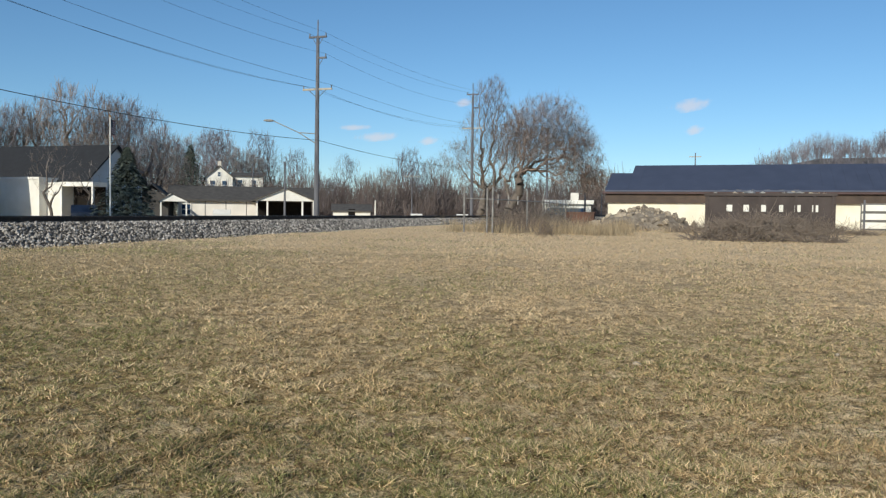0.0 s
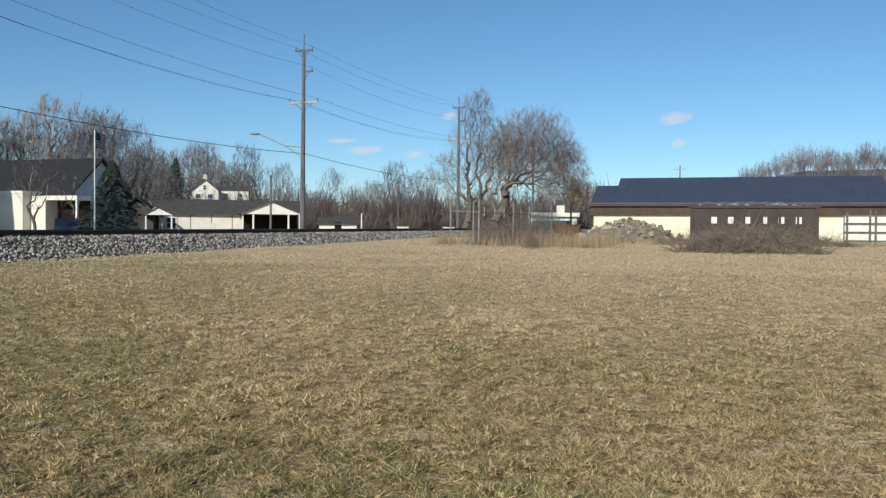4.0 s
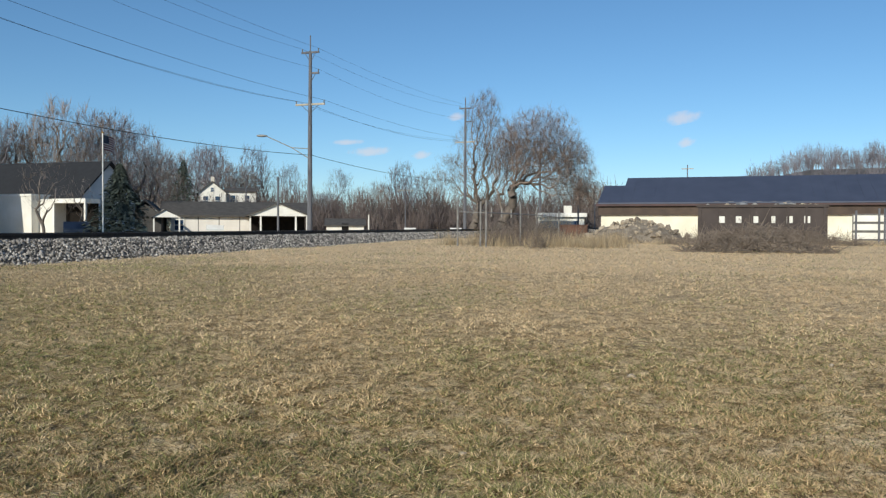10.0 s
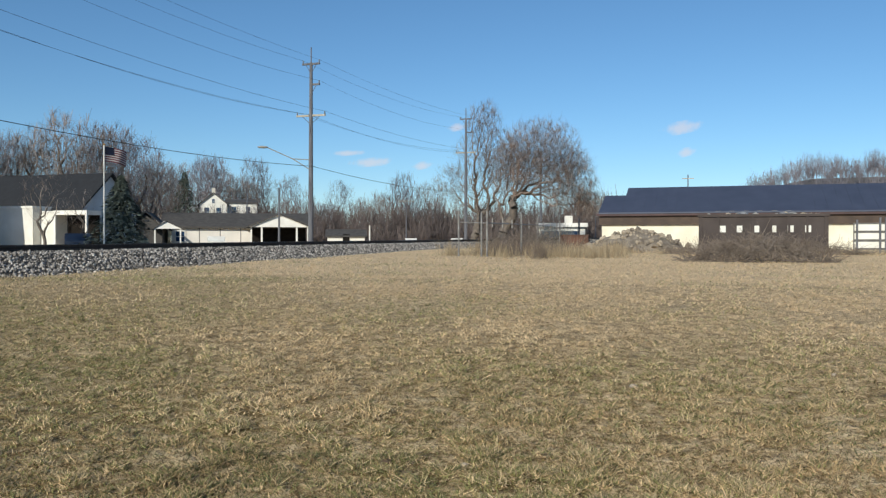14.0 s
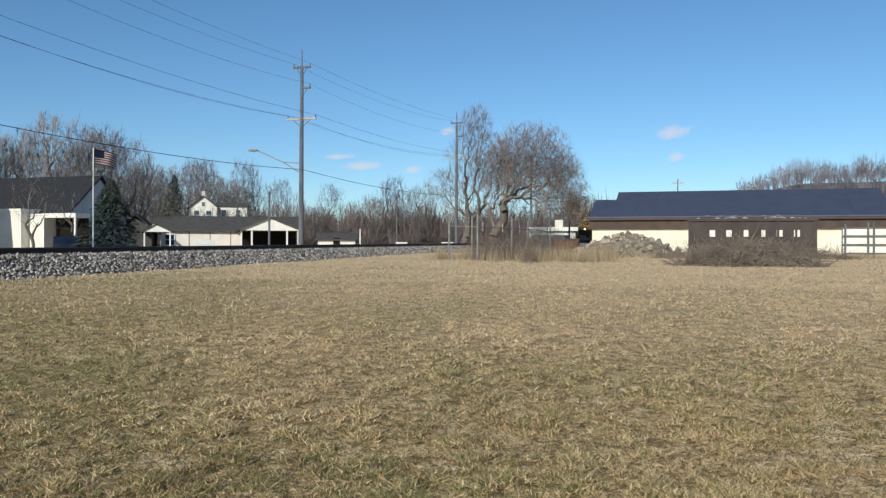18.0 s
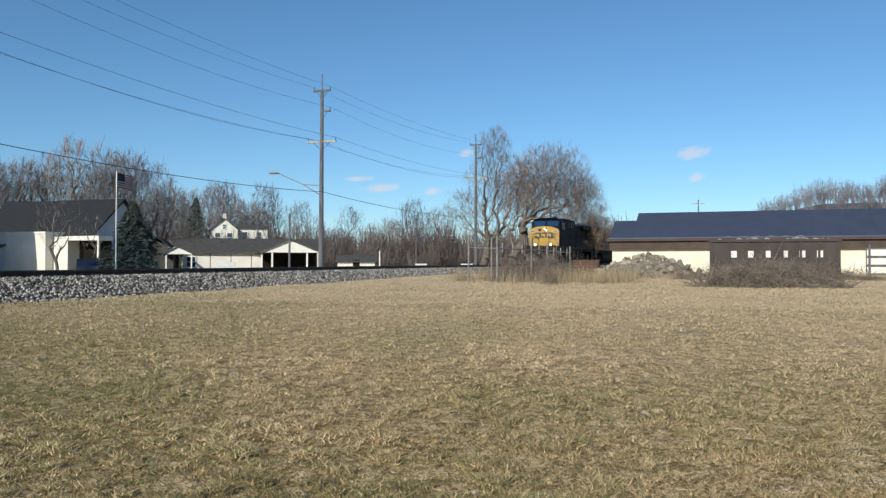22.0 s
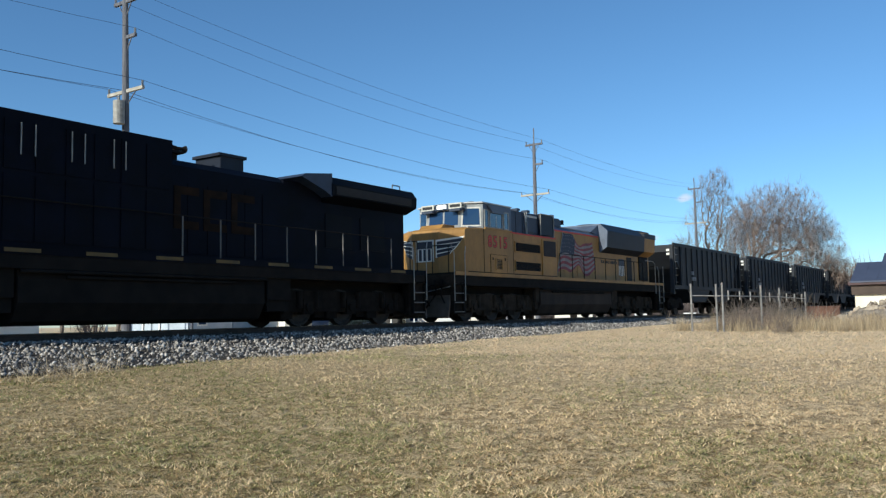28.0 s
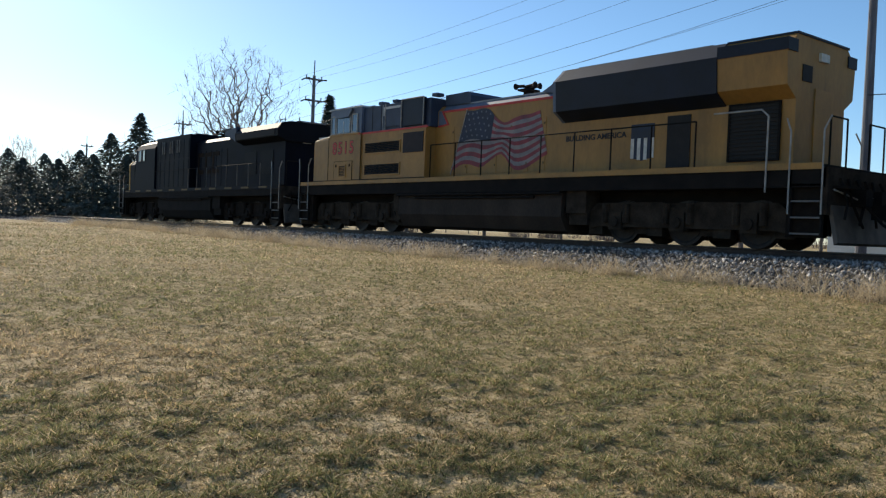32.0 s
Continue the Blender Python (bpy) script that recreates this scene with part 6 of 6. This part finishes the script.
def crown_tree(seed, label, az, d, fork, blobs, n=900, bf=0.5, r0=0.35, twigs=4, tl=1.0, tr=0.008, droop=0.0, z=None, name="bare_tree", group="", twig=None, at_xy=None, rot=None, lean=(0, 0), taper=0.6):
    """A leafless tree: limbs that reach the points of a crown by short ways, then fine twigs. blobs: (right, away, up, radii..., share)."""
    g = np.random.default_rng(seed)
    k = max(3, int(fork / 0.8))
    trunk = np.stack([np.linspace(0, lean[0], k + 1) + g.normal(0, 0.04, k + 1), np.linspace(0, lean[1], k + 1) + g.normal(0, 0.04, k + 1), np.linspace(-0.15, fork, k + 1)], 1)
    cloud = []
    total = sum(b[6] for b in blobs)
    for cx, cy, cz, rx, ry, rz, share in blobs:
        c = int(n * share / total)
        v = g.normal(0, 1, (c, 3))
        v /= np.linalg.norm(v, axis=1, keepdims=True)
        v *= (g.uniform(0, 1, c) ** 0.42 * g.uniform(0.82, 1.1, c))[:, None]
        cloud.append(v * (rx, ry, rz) + (cx, cy, cz))
    pts = np.concatenate(cloud)
    pts = pts[pts[:, 2] > fork * 0.75]
    nodes = np.concatenate([trunk, pts])
    m, t = len(nodes), len(trunk)
    parent = np.full(m, -1)
    parent[1:t] = np.arange(t - 1)
    path = np.zeros(m)
    cost, link = np.full(m, np.inf), np.zeros(m, int)
    left = np.ones(m, bool)
    left[:t] = False
    order = list(range(t))

    def reach(i):
        dd = np.linalg.norm(nodes - nodes[i], axis=1)
        c = dd * (1 + 0.04 * dd) + bf * (path[i] + dd)
        better = left & (c < cost)
        cost[better] = c[better]
        link[better] = i

    for i in range(max(1, int(t * 0.7)), t):
        reach(i)
    for _ in range(m - t):
        i = int(np.argmin(np.where(left, cost, np.inf)))
        left[i] = False
        parent[i] = link[i]
        path[i] = path[link[i]] + np.linalg.norm(nodes[i] - nodes[link[i]])
        order.append(i)
        reach(i)
    load = np.ones(m)
    for i in reversed(order):
        if parent[i] >= 0:
            load[parent[i]] += load[i]
    rad = np.maximum(r0 * (load / load[t - 1]) ** taper, tr * 1.15)
    segs = []
    for i in order:
        p = parent[i]
        if p < 0:
            continue
        r = rad[i]
        lv = 1 if r > 0.25 * r0 else (2 if r > 0.03 else 4)
        mid = (nodes[p] + nodes[i]) / 2 + g.normal(0, 0.07, 3) * np.linalg.norm(nodes[p] - nodes[i])
        ra = min(rad[p], r * 1.5)
        segs += [(nodes[p], mid, ra, (ra + r) / 2, lv), (mid, nodes[i], (ra + r) / 2, r, lv)] if lv < 4 else [(nodes[p], nodes[i], ra, r, lv)]
        if load[i] <= 4 and i >= t:
            way = nodes[i] - nodes[p]
            way /= np.linalg.norm(way) + 1e-6
            for _ in range(twigs):
                w = way + g.normal(0, 0.6, 3) + (0, 0, 0.15 - droop)
                w *= tl * g.uniform(0.35, 1.0) / (np.linalg.norm(w) + 1e-6)
                b = nodes[p] + (nodes[i] - nodes[p]) * g.uniform(0.2, 1)
                segs.append((b, b + w, tr, tr * 0.55, 4))
    x, y = at_xy or at(az, d)
    ob = thing(name, label, "tree", group, x, y, ground_z(x, y) if z is None else z, az if rot is None else rot)
    for nm, pick, mt in (("trunk", lambda l: l <= 1, BARK), ("crown", lambda l: l > 1, twig or TWIG)):
        o = new(nm, seg_mesh(nm, [s for s in segs if pick(s[4])], mt, 1.0, 4))
        o.parent = ob
    return ob


# the two big trees by the store, beyond the track
crown_tree(3, "tall bare willow with upright limbs beside the railway", -73.2, 104, 2.6, ((1.4, 0, 10.0, 4.2, 4, 5.6, 3), (-2.6, 0, 7.2, 2.6, 3, 3.0, 1.2), (1.4, 0, 15.4, 2.4, 2.5, 2.8, 1.0), (3.6, 0, 10.5, 2.6, 3, 4.6, 0.9)), n=2600, bf=0.85, r0=0.5, twigs=9, tl=1.2, tr=0.0085, twig=TWIGR, lean=(0.5, 0))
crown_tree(8, "broad bare willow with dense drooping twigs", -74.9, 101, 2.0, ((5.2, 0, 10.2, 5.2, 5.5, 4.8, 4), (8.6, 0, 7.6, 3.4, 4.5, 3.9, 2.2), (10.6, 0, 4.9, 1.9, 3, 1.9, 0.8), (2.0, 0, 8.8, 3.2, 4, 4.8, 1.6)), n=5800, bf=0.75, r0=0.55, twigs=14, tl=1.2, tr=0.0085, droop=0.3, twig=TWIGW, lean=(1.0, 0))
# the wide tree across the road
crown_tree(14, "large bare oak with a wide twiggy crown", 0, 0, 10.0, ((0, 0, 15.0, 6.6, 6.6, 7.2, 5), (0, 0, 11.0, 7.6, 7.6, 3.6, 3.0)), n=3600, bf=0.75, r0=0.6, twigs=9, tl=0.9, tr=0.011, taper=0.5, at_xy=(8.9, 44.5), twig=TWIG)
# trees to the west
crown_tree(19, "tall bare tree against the bright sky", 65.3, 72, 3.4, ((0, 0, 10.6, 5.0, 5, 5.0, 3), (-1.5, 0, 8, 4.2, 4, 3, 1)), n=1100, bf=0.6, r0=0.36, twigs=6, tl=1.0, tr=0.013, taper=0.5)
crown_tree(23, "small bare tree with thin limbs before the hall", -45.6, 66, 1.3, ((0, 0, 4.0, 2.0, 2, 2.2, 1),), n=160, bf=0.9, r0=0.13, twigs=3, tl=0.7, tr=0.008)
crown_tree(25, "small bare tree with thin limbs before the hall", -47.6, 67, 1.0, ((0, 0, 3.0, 1.5, 1.5, 1.6, 1),), n=120, bf=0.9, r0=0.09, twigs=3, tl=0.6, tr=0.008)
conifer(*at(-50.0, 62), 5.5, 4.6, 5, "dense dark green spruce beside the flagpole")
conifer(*at(-53.9, 150), 13.0, 8.0, 9, "dark evergreen among bare trees", 0.6)
conifer(*at(59.4, 82), 13.5, 5.0, 6, "tall dark fir beyond the road")
crown_tree(27, "small bare tree with pale twigs beyond the railway", 6.0, 48, 1.6, ((0, 0, 4.4, 1.9, 1.9, 3.0, 1),), n=420, bf=0.9, r0=0.12, twigs=6, tl=0.7, tr=0.009)
crown_tree(28, "small bare tree with pale twigs beyond the railway", 9.6, 46, 1.0, ((0, 0, 3.2, 1.6, 1.6, 2.2, 1),), n=420, bf=0.9, r0=0.1, twigs=7, tl=0.6, tr=0.009)
conifer(*at(8.6, 75), 10.5, 4.5, 7, "dark fir seen between the engines")
for i, (az, d, h, w) in enumerate(((71.5, 84, 10.5, 8), (73.2, 86, 8.5, 9), (75.0, 90, 7, 10), (77.0, 92, 6.5, 10), (79.0, 95, 7, 10), (81.2, 98, 6.5, 10), (70.0, 92, 9, 8), (83.5, 100, 7, 10), (68.4, 110, 8, 9), (74.2, 80, 6, 8), (76.2, 82, 5.5, 9), (72.2, 78, 6, 8), (78.2, 84, 5.5, 9))):
    conifer(*at(az, d), h, w, 30 + i, "dark evergreen tree in a hedge row", 0.8)


def tree_line():
    """Leafless trees standing behind the houses, copied from a few grown ones."""
    rng = random.Random(77)
    kinds = []
    for k in range(6):
        H, W, F = ((14, 9, 4), (12, 10, 3), (14, 8, 5), (12, 10, 3), (11, 9, 3), (15, 10, 4))[k]
        a = k * 1.3
        # every other kind takes the haze-coloured twigs
        kinds.append(crown_tree(100 + k, "leafless woodland tree with grey-brown twigs", 0, 0, F, ((0, 0, (H + F) * 0.52, W * 0.42, W * 0.42, (H - F) * 0.44, 3), (math.cos(a) * W * 0.2, math.sin(a) * W * 0.2, H * 0.5, W * 0.4, W * 0.4, H * 0.2, 1.4), (-math.cos(a) * 1.2, 0, H * 0.8, W * 0.24, W * 0.24, H * 0.17, 0.8)),
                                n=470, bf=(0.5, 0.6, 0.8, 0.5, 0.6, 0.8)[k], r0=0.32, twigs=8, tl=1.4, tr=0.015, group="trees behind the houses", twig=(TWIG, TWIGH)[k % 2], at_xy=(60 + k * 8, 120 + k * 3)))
    spots = []
    for az in np.arange(-35, -53, -0.75):
        spots.append((az, rng.uniform(94, 122), rng.uniform(0.9, 1.12)))
    for az in np.arange(-51, -60, -0.6):
        spots.append((az, rng.uniform(165, 190), rng.uniform(1.15, 1.5) - 0.03 * (-51 - az)))
    for az in np.arange(-60, -71, -0.9):
        spots.append((az, rng.uniform(160, 200), rng.uniform(0.75, 1.0)))
    for az in np.arange(-70, -81, -0.9):
        spots.append((az, rng.uniform(150, 190), rng.uniform(0.55, 0.75)))
    for az in np.arange(-34, 55, 5.5):
        spots.append((az, rng.uniform(85, 120), rng.uniform(0.6, 0.95)))
    for az in np.arange(56, 84, 3.2):
        spots.append((az, rng.uniform(110, 140), rng.uniform(0.7, 1.0)))
    for az, d, s in spots:
        x, y = at(az + rng.uniform(-0.5, 0.5), d)
        o = copy_thing(rng.choice(kinds), Matrix())
        o.matrix_basis = pose(x, y, ground_z(x, y) - 0.1, 0, 0, rng.uniform(0, 360)) @ Matrix.Diagonal((s, s, s * rng.uniform(0.9, 1.1), 1))


tree_line()


def far_woods():
    """Massed leafless woods on the skyline and on the hill, too many to count."""
    g = np.random.default_rng(5)
    protos = []
    for k in range(4):
        g2 = np.random.default_rng(300 + k)
        top = g2.normal(0, 1, (34, 3))
        top /= np.linalg.norm(top, axis=1, keepdims=True)
        top = top * (g2.uniform(0.3, 1, (34, 1)) ** 0.5) * (3.4, 3.4, 3.9) + (0, 0, 7.0)
        segs = [(np.array((0, 0, -0.3)), np.array((0, 0, 4.0)), 0.16, 0.1, 4)]
        for p in top:
            root = np.array((p[0] * 0.1, p[1] * 0.1, min(p[2] * 0.55, 3 + g2.uniform(0, 2))))
            mid = (root + p) / 2 + g2.normal(0, 0.4, 3)
            segs += [(root, mid, 0.06, 0.045, 4), (mid, p, 0.045, 0.03, 4)]
            for _ in range(5):
                b = mid + (p - mid) * g2.uniform(0.2, 1)
                segs.append((b, b + (p - mid) * 0.4 + g2.normal(0, 0.6, 3), 0.032, 0.018, 4))
        me = seg_mesh("proto", segs, TWIG, 1.0, 2)
        v = np.empty(len(me.vertices) * 3, np.float32)
        me.vertices.foreach_get("co", v)
        t = np.empty(len(me.polygons) * 3, np.int32)
        me.loops.foreach_get("vertex_index", t)
        protos.append((v.reshape(-1, 3), t.reshape(-1, 3)))
        bpy.data.meshes.remove(me)

    bushes = []
    for k in range(3):
        g2 = np.random.default_rng(340 + k)
        top = g2.normal(0, 1, (36, 3))
        top /= np.linalg.norm(top, axis=1, keepdims=True)
        top = top * (g2.uniform(0.3, 1, (36, 1)) ** 0.5) * (3.6, 3.6, 2.4) + (0, 0, 2.5)
        segs = []
        for p in top:
            root = np.array((p[0] * 0.6, p[1] * 0.6, -0.3))
            mid = (root + p) / 2 + g2.normal(0, 0.3, 3)
            segs += [(root, mid, 0.06, 0.05, 4), (mid, p, 0.05, 0.035, 4)]
            for _ in range(7):
                b = root + (p - root) * g2.uniform(0.15, 1)
                segs.append((b, b + (p - mid) * 0.4 + g2.normal(0, 0.7, 3), 0.045, 0.022, 4))
        me = seg_mesh("proto", segs, TWIG, 1.0, 2)
        v = np.empty(len(me.vertices) * 3, np.float32)
        me.vertices.foreach_get("co", v)
        t = np.empty(len(me.polygons) * 3, np.int32)
        me.loops.foreach_get("vertex_index", t)
        bushes.append((v.reshape(-1, 3), t.reshape(-1, 3)))
        bpy.data.meshes.remove(me)

    def mass(name, label, places, mat_):
        V, T, base = [], [], 0
        for x, y, z, s in places:
            v, t = protos[g.integers(0, 4)] if s > 0 else bushes[g.integers(0, 3)]
            s = abs(s)
            a = g.uniform(0, 6.283)
            R = np.array([[math.cos(a), -math.sin(a), 0], [math.sin(a), math.cos(a), 0], [0, 0, 1]])
            V.append((v * s) @ R.T + (x, y, z))
            T.append(t + base)
            base += len(v)
        tagged(new(name, tri_mesh(name, np.concatenate(V), np.concatenate(T), mat_)), label, "woods", kind="stuff")

    spots = []
    for _ in range(190):
        az, d = g.uniform(-86, 86), g.uniform(190, 330)
        x, y = at(az, d)
        spots.append((x, y, 0.7, g.uniform(0.8, 1.3)))
    for _ in range(190):
        x, y = at(g.uniform(-84, -50), g.uniform(140, 230))
        spots.append((x, y, 0.4, g.uniform(0.65, 1.0)))
    for k in range(250):
        az, d = (g.uniform(-84, -54), g.uniform(140, 195)) if k < 180 else (g.uniform(-50, 86), g.uniform(130, 200))
        x, y = at(az, d)
        spots.append((x, y, 0.6, -g.uniform(0.5, 1.0)))
    for _ in range(240):
        x, y = at(g.uniform(-83, -57), g.uniform(138, 175))
        spots.append((x, y, 0.5, g.uniform(0.5, 0.72)))
    for _ in range(220):
        x, y = at(g.uniform(-83, -57), g.uniform(130, 150))
        spots.append((x, y, 0.5, -g.uniform(0.5, 0.95)))
    mass("far_woods", "grey-brown leafless woods on the skyline", spots, TWIGF)
    spots = []
    for _ in range(340):
        az, d = g.uniform(-106, -87.5), g.uniform(270, 430)
        x, y = at(az, d)
        spots.append((x, y, hill_z(x, y) - 0.5, g.uniform(0.7, 1.1)))
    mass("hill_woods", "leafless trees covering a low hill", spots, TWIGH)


def hill_z(x, y):
    az = math.degrees(math.atan2(-x, y))
    d = math.hypot(x, y)
    return 0.5 + 27 * smooth01((-az - 85.5) / 9.5) * smooth01((d - 240) / 130)


def make_hill():
    az = np.arange(-125, -85.9, 1.5)
    ds = np.arange(230, 640, 25)
    v = []
    for d in ds:
        for a in az:
            x, y = at(a, d)
            v.append((x, y, hill_z(x, y)))
    n = len(az)
    f = [(j * n + i, j * n + i + 1, (j + 1) * n + i + 1, (j + 1) * n + i) for j in range(len(ds) - 1) for i in range(n - 1)]
    tagged(raw("hill", v, f, LITTER, None, True), "low wooded hill with brown leaf litter", "hill", kind="structure")


make_hill()
far_woods()


def tangle(name, label, cx, cy, rx, ry, h, n, seed, r, mat_, L=0.9, up=0.0):
    """A heap of dead branches."""
    rng = random.Random(seed)
    g = ground_z(cx, cy)
    segs = []
    for _ in range(n):
        u, a = rng.random() ** 0.6, rng.uniform(0, 6.283)
        p = Vector((rx * u * math.cos(a), ry * u * math.sin(a), max(0.03, h * (1 - u ** 1.6)) * rng.uniform(0.2, 1.0)))
        d = Vector((rng.gauss(0, 1), rng.gauss(0, 1), rng.gauss(0.25, 0.5) + up * 3)).normalized()
        l = L * rng.uniform(0.3, 1.1)
        k = rng.uniform(0.5, 1.4) * r
        for _ in range(3):
            q = p + d * (l / 3)
            q.z = max(q.z, 0.02)
            segs.append((p, q, k, k * 0.7, 2))
            k *= 0.7
            p = q
            d = (d + Vector((rng.gauss(0, 0.3), rng.gauss(0, 0.3), rng.gauss(0, 0.25)))).normalized()
    ob = new(name, seg_mesh(name, segs, mat_))
    ob.location = (cx, cy, g)
    return tagged(ob, label, "brush", kind="stuff" if name == "brush_heap" else "")


tangle("brush_heap", "long heap of dead brown branches before the container", 40.6, -1.5, 1.2, 4.6, 0.9, 2600, 5, 0.010, TWIGB, 0.75)
tangle("brush_heap", "long low heap of dead brown branches in the lawn", *at(-91.8, 29.5), 1.5, 2.5, 0.75, 1400, 15, 0.013, TWIGB, 0.8)
tangle("brush_heap", "tangle of brown twigs on the fence line", *at(-76.0, 36.5), 1.2, 1.6, 0.9, 900, 6, 0.007, TWIGR, 0.8)
tangle("brush_heap", "thin brown vines and twigs against the fence", *at(-77.6, 39), 1.0, 1.6, 1.1, 700, 9, 0.007, TWIGB, 0.8)
tangle("brush_heap", "thin brown vines and twigs against the fence", *at(-74.9, 34.6), 0.7, 1.0, 1.0, 420, 10, 0.007, TWIGB, 0.8)
tangle("shrub", "thin dark upright stems of a bare shrub on the fence line", *at(-76.6, 37.5), 1.0, 1.9, 0.5, 170, 21, 0.014, BARK, 1.5, 1.0)
tangle("shrub", "thin dark upright stems of a bare shrub on the fence line", *at(-78.2, 41), 1.0, 1.6, 0.5, 120, 22, 0.014, BARK, 1.4, 1.0)
tangle("weed_clump", "dry brown weed clump in the lawn", *at(-77.7, 30.2), 0.3, 0.3, 0.75, 260, 7, 0.006, TWIGB, 0.55, 0.4)


def tall_grass():
    g = np.random.default_rng(31)
    xs, ys, hs = [], [], []
    for _ in range(430):
        az, d = g.uniform(-83.5, -71.0), g.uniform(32.5, 50)
        if az > -73 and d > 36:
            continue
        x, y = at(az, d)
        if y > 13.2:
            continue
        m = 26
        big = g.uniform(0.3, 1.0)
        xs.append(x + g.normal(0, 0.22, m))
        ys.append(y + g.normal(0, 0.22, m))
        hs.append(g.uniform(0.3, 0.95, m) * big)
    for _ in range(150):
        x, y = 41.2 + g.normal(0, 1.2), g.uniform(-8, 8)
        xs.append(x + g.normal(0, 0.2, 20))
        ys.append(y + g.normal(0, 0.2, 20))
        hs.append(g.uniform(0.15, 0.4, 20))
    for az in (-77.7, -77.6, -77.9, -71.6):
        x, y = at(az, 33.3)
        xs.append(x + g.normal(0, 0.14, 150))
        ys.append(y + g.normal(0, 0.14, 150))
        hs.append(g.uniform(0.3, 0.8, 150))
    x, y, h = np.concatenate(xs), np.concatenate(ys), np.concatenate(hs)
    z = field_heights(x, y) - 0.05
    tagged(blades("tall_grass", np.stack([x, y, z], 1), h, g.uniform(0.012, 0.026, len(x)), 0.45, 32, STRAWT),
           "tall straw-coloured dry grass along the fence", "grass", kind="stuff")


tall_grass()


def lawn_bits():
    """Stones, leaves and a dirt clod lying in the lawn, and the drain boxes by the ballast."""
    for (x, y), r, m, nm, lb in ((at(-84.0, 7.5), 0.04, CONCRETE, "stone", "small pale stone lying in the lawn"), (at(-81.3, 7.9), 0.04, SOIL, "dead_leaf", "curled brown leaf lying in the lawn"),
                                 (at(-67.3, 5.35), 0.045, SOIL, "dirt_clod", "brown clod of earth in the lawn"), (at(-72.6, 5.3), 0.03, CONCRETE, "stone", "small pale stone lying in the lawn"),
                                 (at(-96.3, 8.4), 0.03, CONCRETE, "stone", "small pale stone lying in the lawn"), (at(-62.0, 13.0), 0.03, CONCRETE, "stone", "small pale stone lying in the lawn")):
        ob = new(nm, rock_mesh(int(x * 100), r, m))
        ob.location = (x, y, ground_z(x, y) + r * 0.3)
        tagged(ob, lb, nm.replace("_", " "))
    for x, y in (at(16.1, 13.4), at(-7.2, 13.2)):
        d = thing("drain_box", "dark open drain box at the foot of the ballast", "drain", "drains along the track", x, y, ground_z(x, y))
        P("rim", CONCRETED, d, (-0.35, 0.35, -0.25, -0.17, -0.1, 0.1), (-0.35, 0.35, 0.17, 0.25, -0.1, 0.1), (-0.35, -0.27, -0.17, 0.17, -0.1, 0.1), (0.27, 0.35, -0.17, 0.17, -0.1, 0.1))
        P("grate", BLACK, d, (-0.27, 0.27, -0.17, 0.17, -0.05, 0.02))


lawn_bits()


def make_clouds():
    for az, el, w, h in ((-87.1, 7.6, 80, 26), (-87.4, 6.0, 40, 18), (-66.2, 5.5, 95, 18), (-69.7, 5.3, 45, 16), (-64.6, 6.1, 75, 11), (-72.1, 7.9, 44, 16)):
        d = 2600
        x, y = at(az, d)
        c = thing("cloud", "small thin white cloud in a clear sky", "cloud", "small clouds", x, y, d * math.tan(radians(el)), az)
        bm = bmesh.new()
        vs = [[bm.verts.new((u * w * 0.95, 6 * u * v, v * h * 0.8 + u * h * 0.5)) for u in np.linspace(-1, 1, 9)] for v in np.linspace(-1, 1, 5)]
        for r0, r1 in zip(vs, vs[1:]):
            for k in range(8):
                bm.faces.new((r0[k], r0[k + 1], r1[k + 1], r1[k]))
        part("vapour", bm, CLOUD, c)


make_clouds()



def motions():
    """The train runs past at some twelve metres a second."""
    front = ((0, 339.0), (16.0, 164.6), (19.0, 131.9), (20.0, 121.0), (21.0, 110.0), (22.0, 98.8), (23.0, 87.2), (24.0, 74.9), (25.5, 56.0), (26.5, 43.1), (27.5, 30.1), (28.5, 17.0), (29.0, 10.3), (30.0, -2.92), (31.0, -16.25), (32.0, -30.25))
    swing = ((0, 78), (1, 55), (2, 65), (3, 69), (4.5, 58), (6, 54), (8, 49), (10, 59), (12, 4), (13, 12), (14, 28), (15.5, 15), (17, 4), (18, 25), (19, 40), (20, 54), (21, 30), (22, 46), (23, 65), (24, 55), (25, 38), (25.5, 25), (27, 45), (29, 30), (32, 50))
    walk(FLAG, [(t, pose(*FLAG_AT, 0, 0, -49 + a)) for t, a in swing])

    def on_rails(x, length):
        """A car with its front coupler at x, lying along the climb."""
        a, b = climb(x), climb(x + length)
        return pose(x, TRACK_Y, RAIL_Z + a, 0, -math.degrees(math.atan2(b - a, length)), 0)

    train = [(LEAD, -22.3, 22.3), (SECOND, 0.0, 22.9)] + [(c, 22.9 + 16.2 * i, 16.2) for i, c in enumerate(CARS)]
    for ob, back, length in train:
        walk(ob, [(t, on_rails(x + back, length)) for t, x in front])


motions()
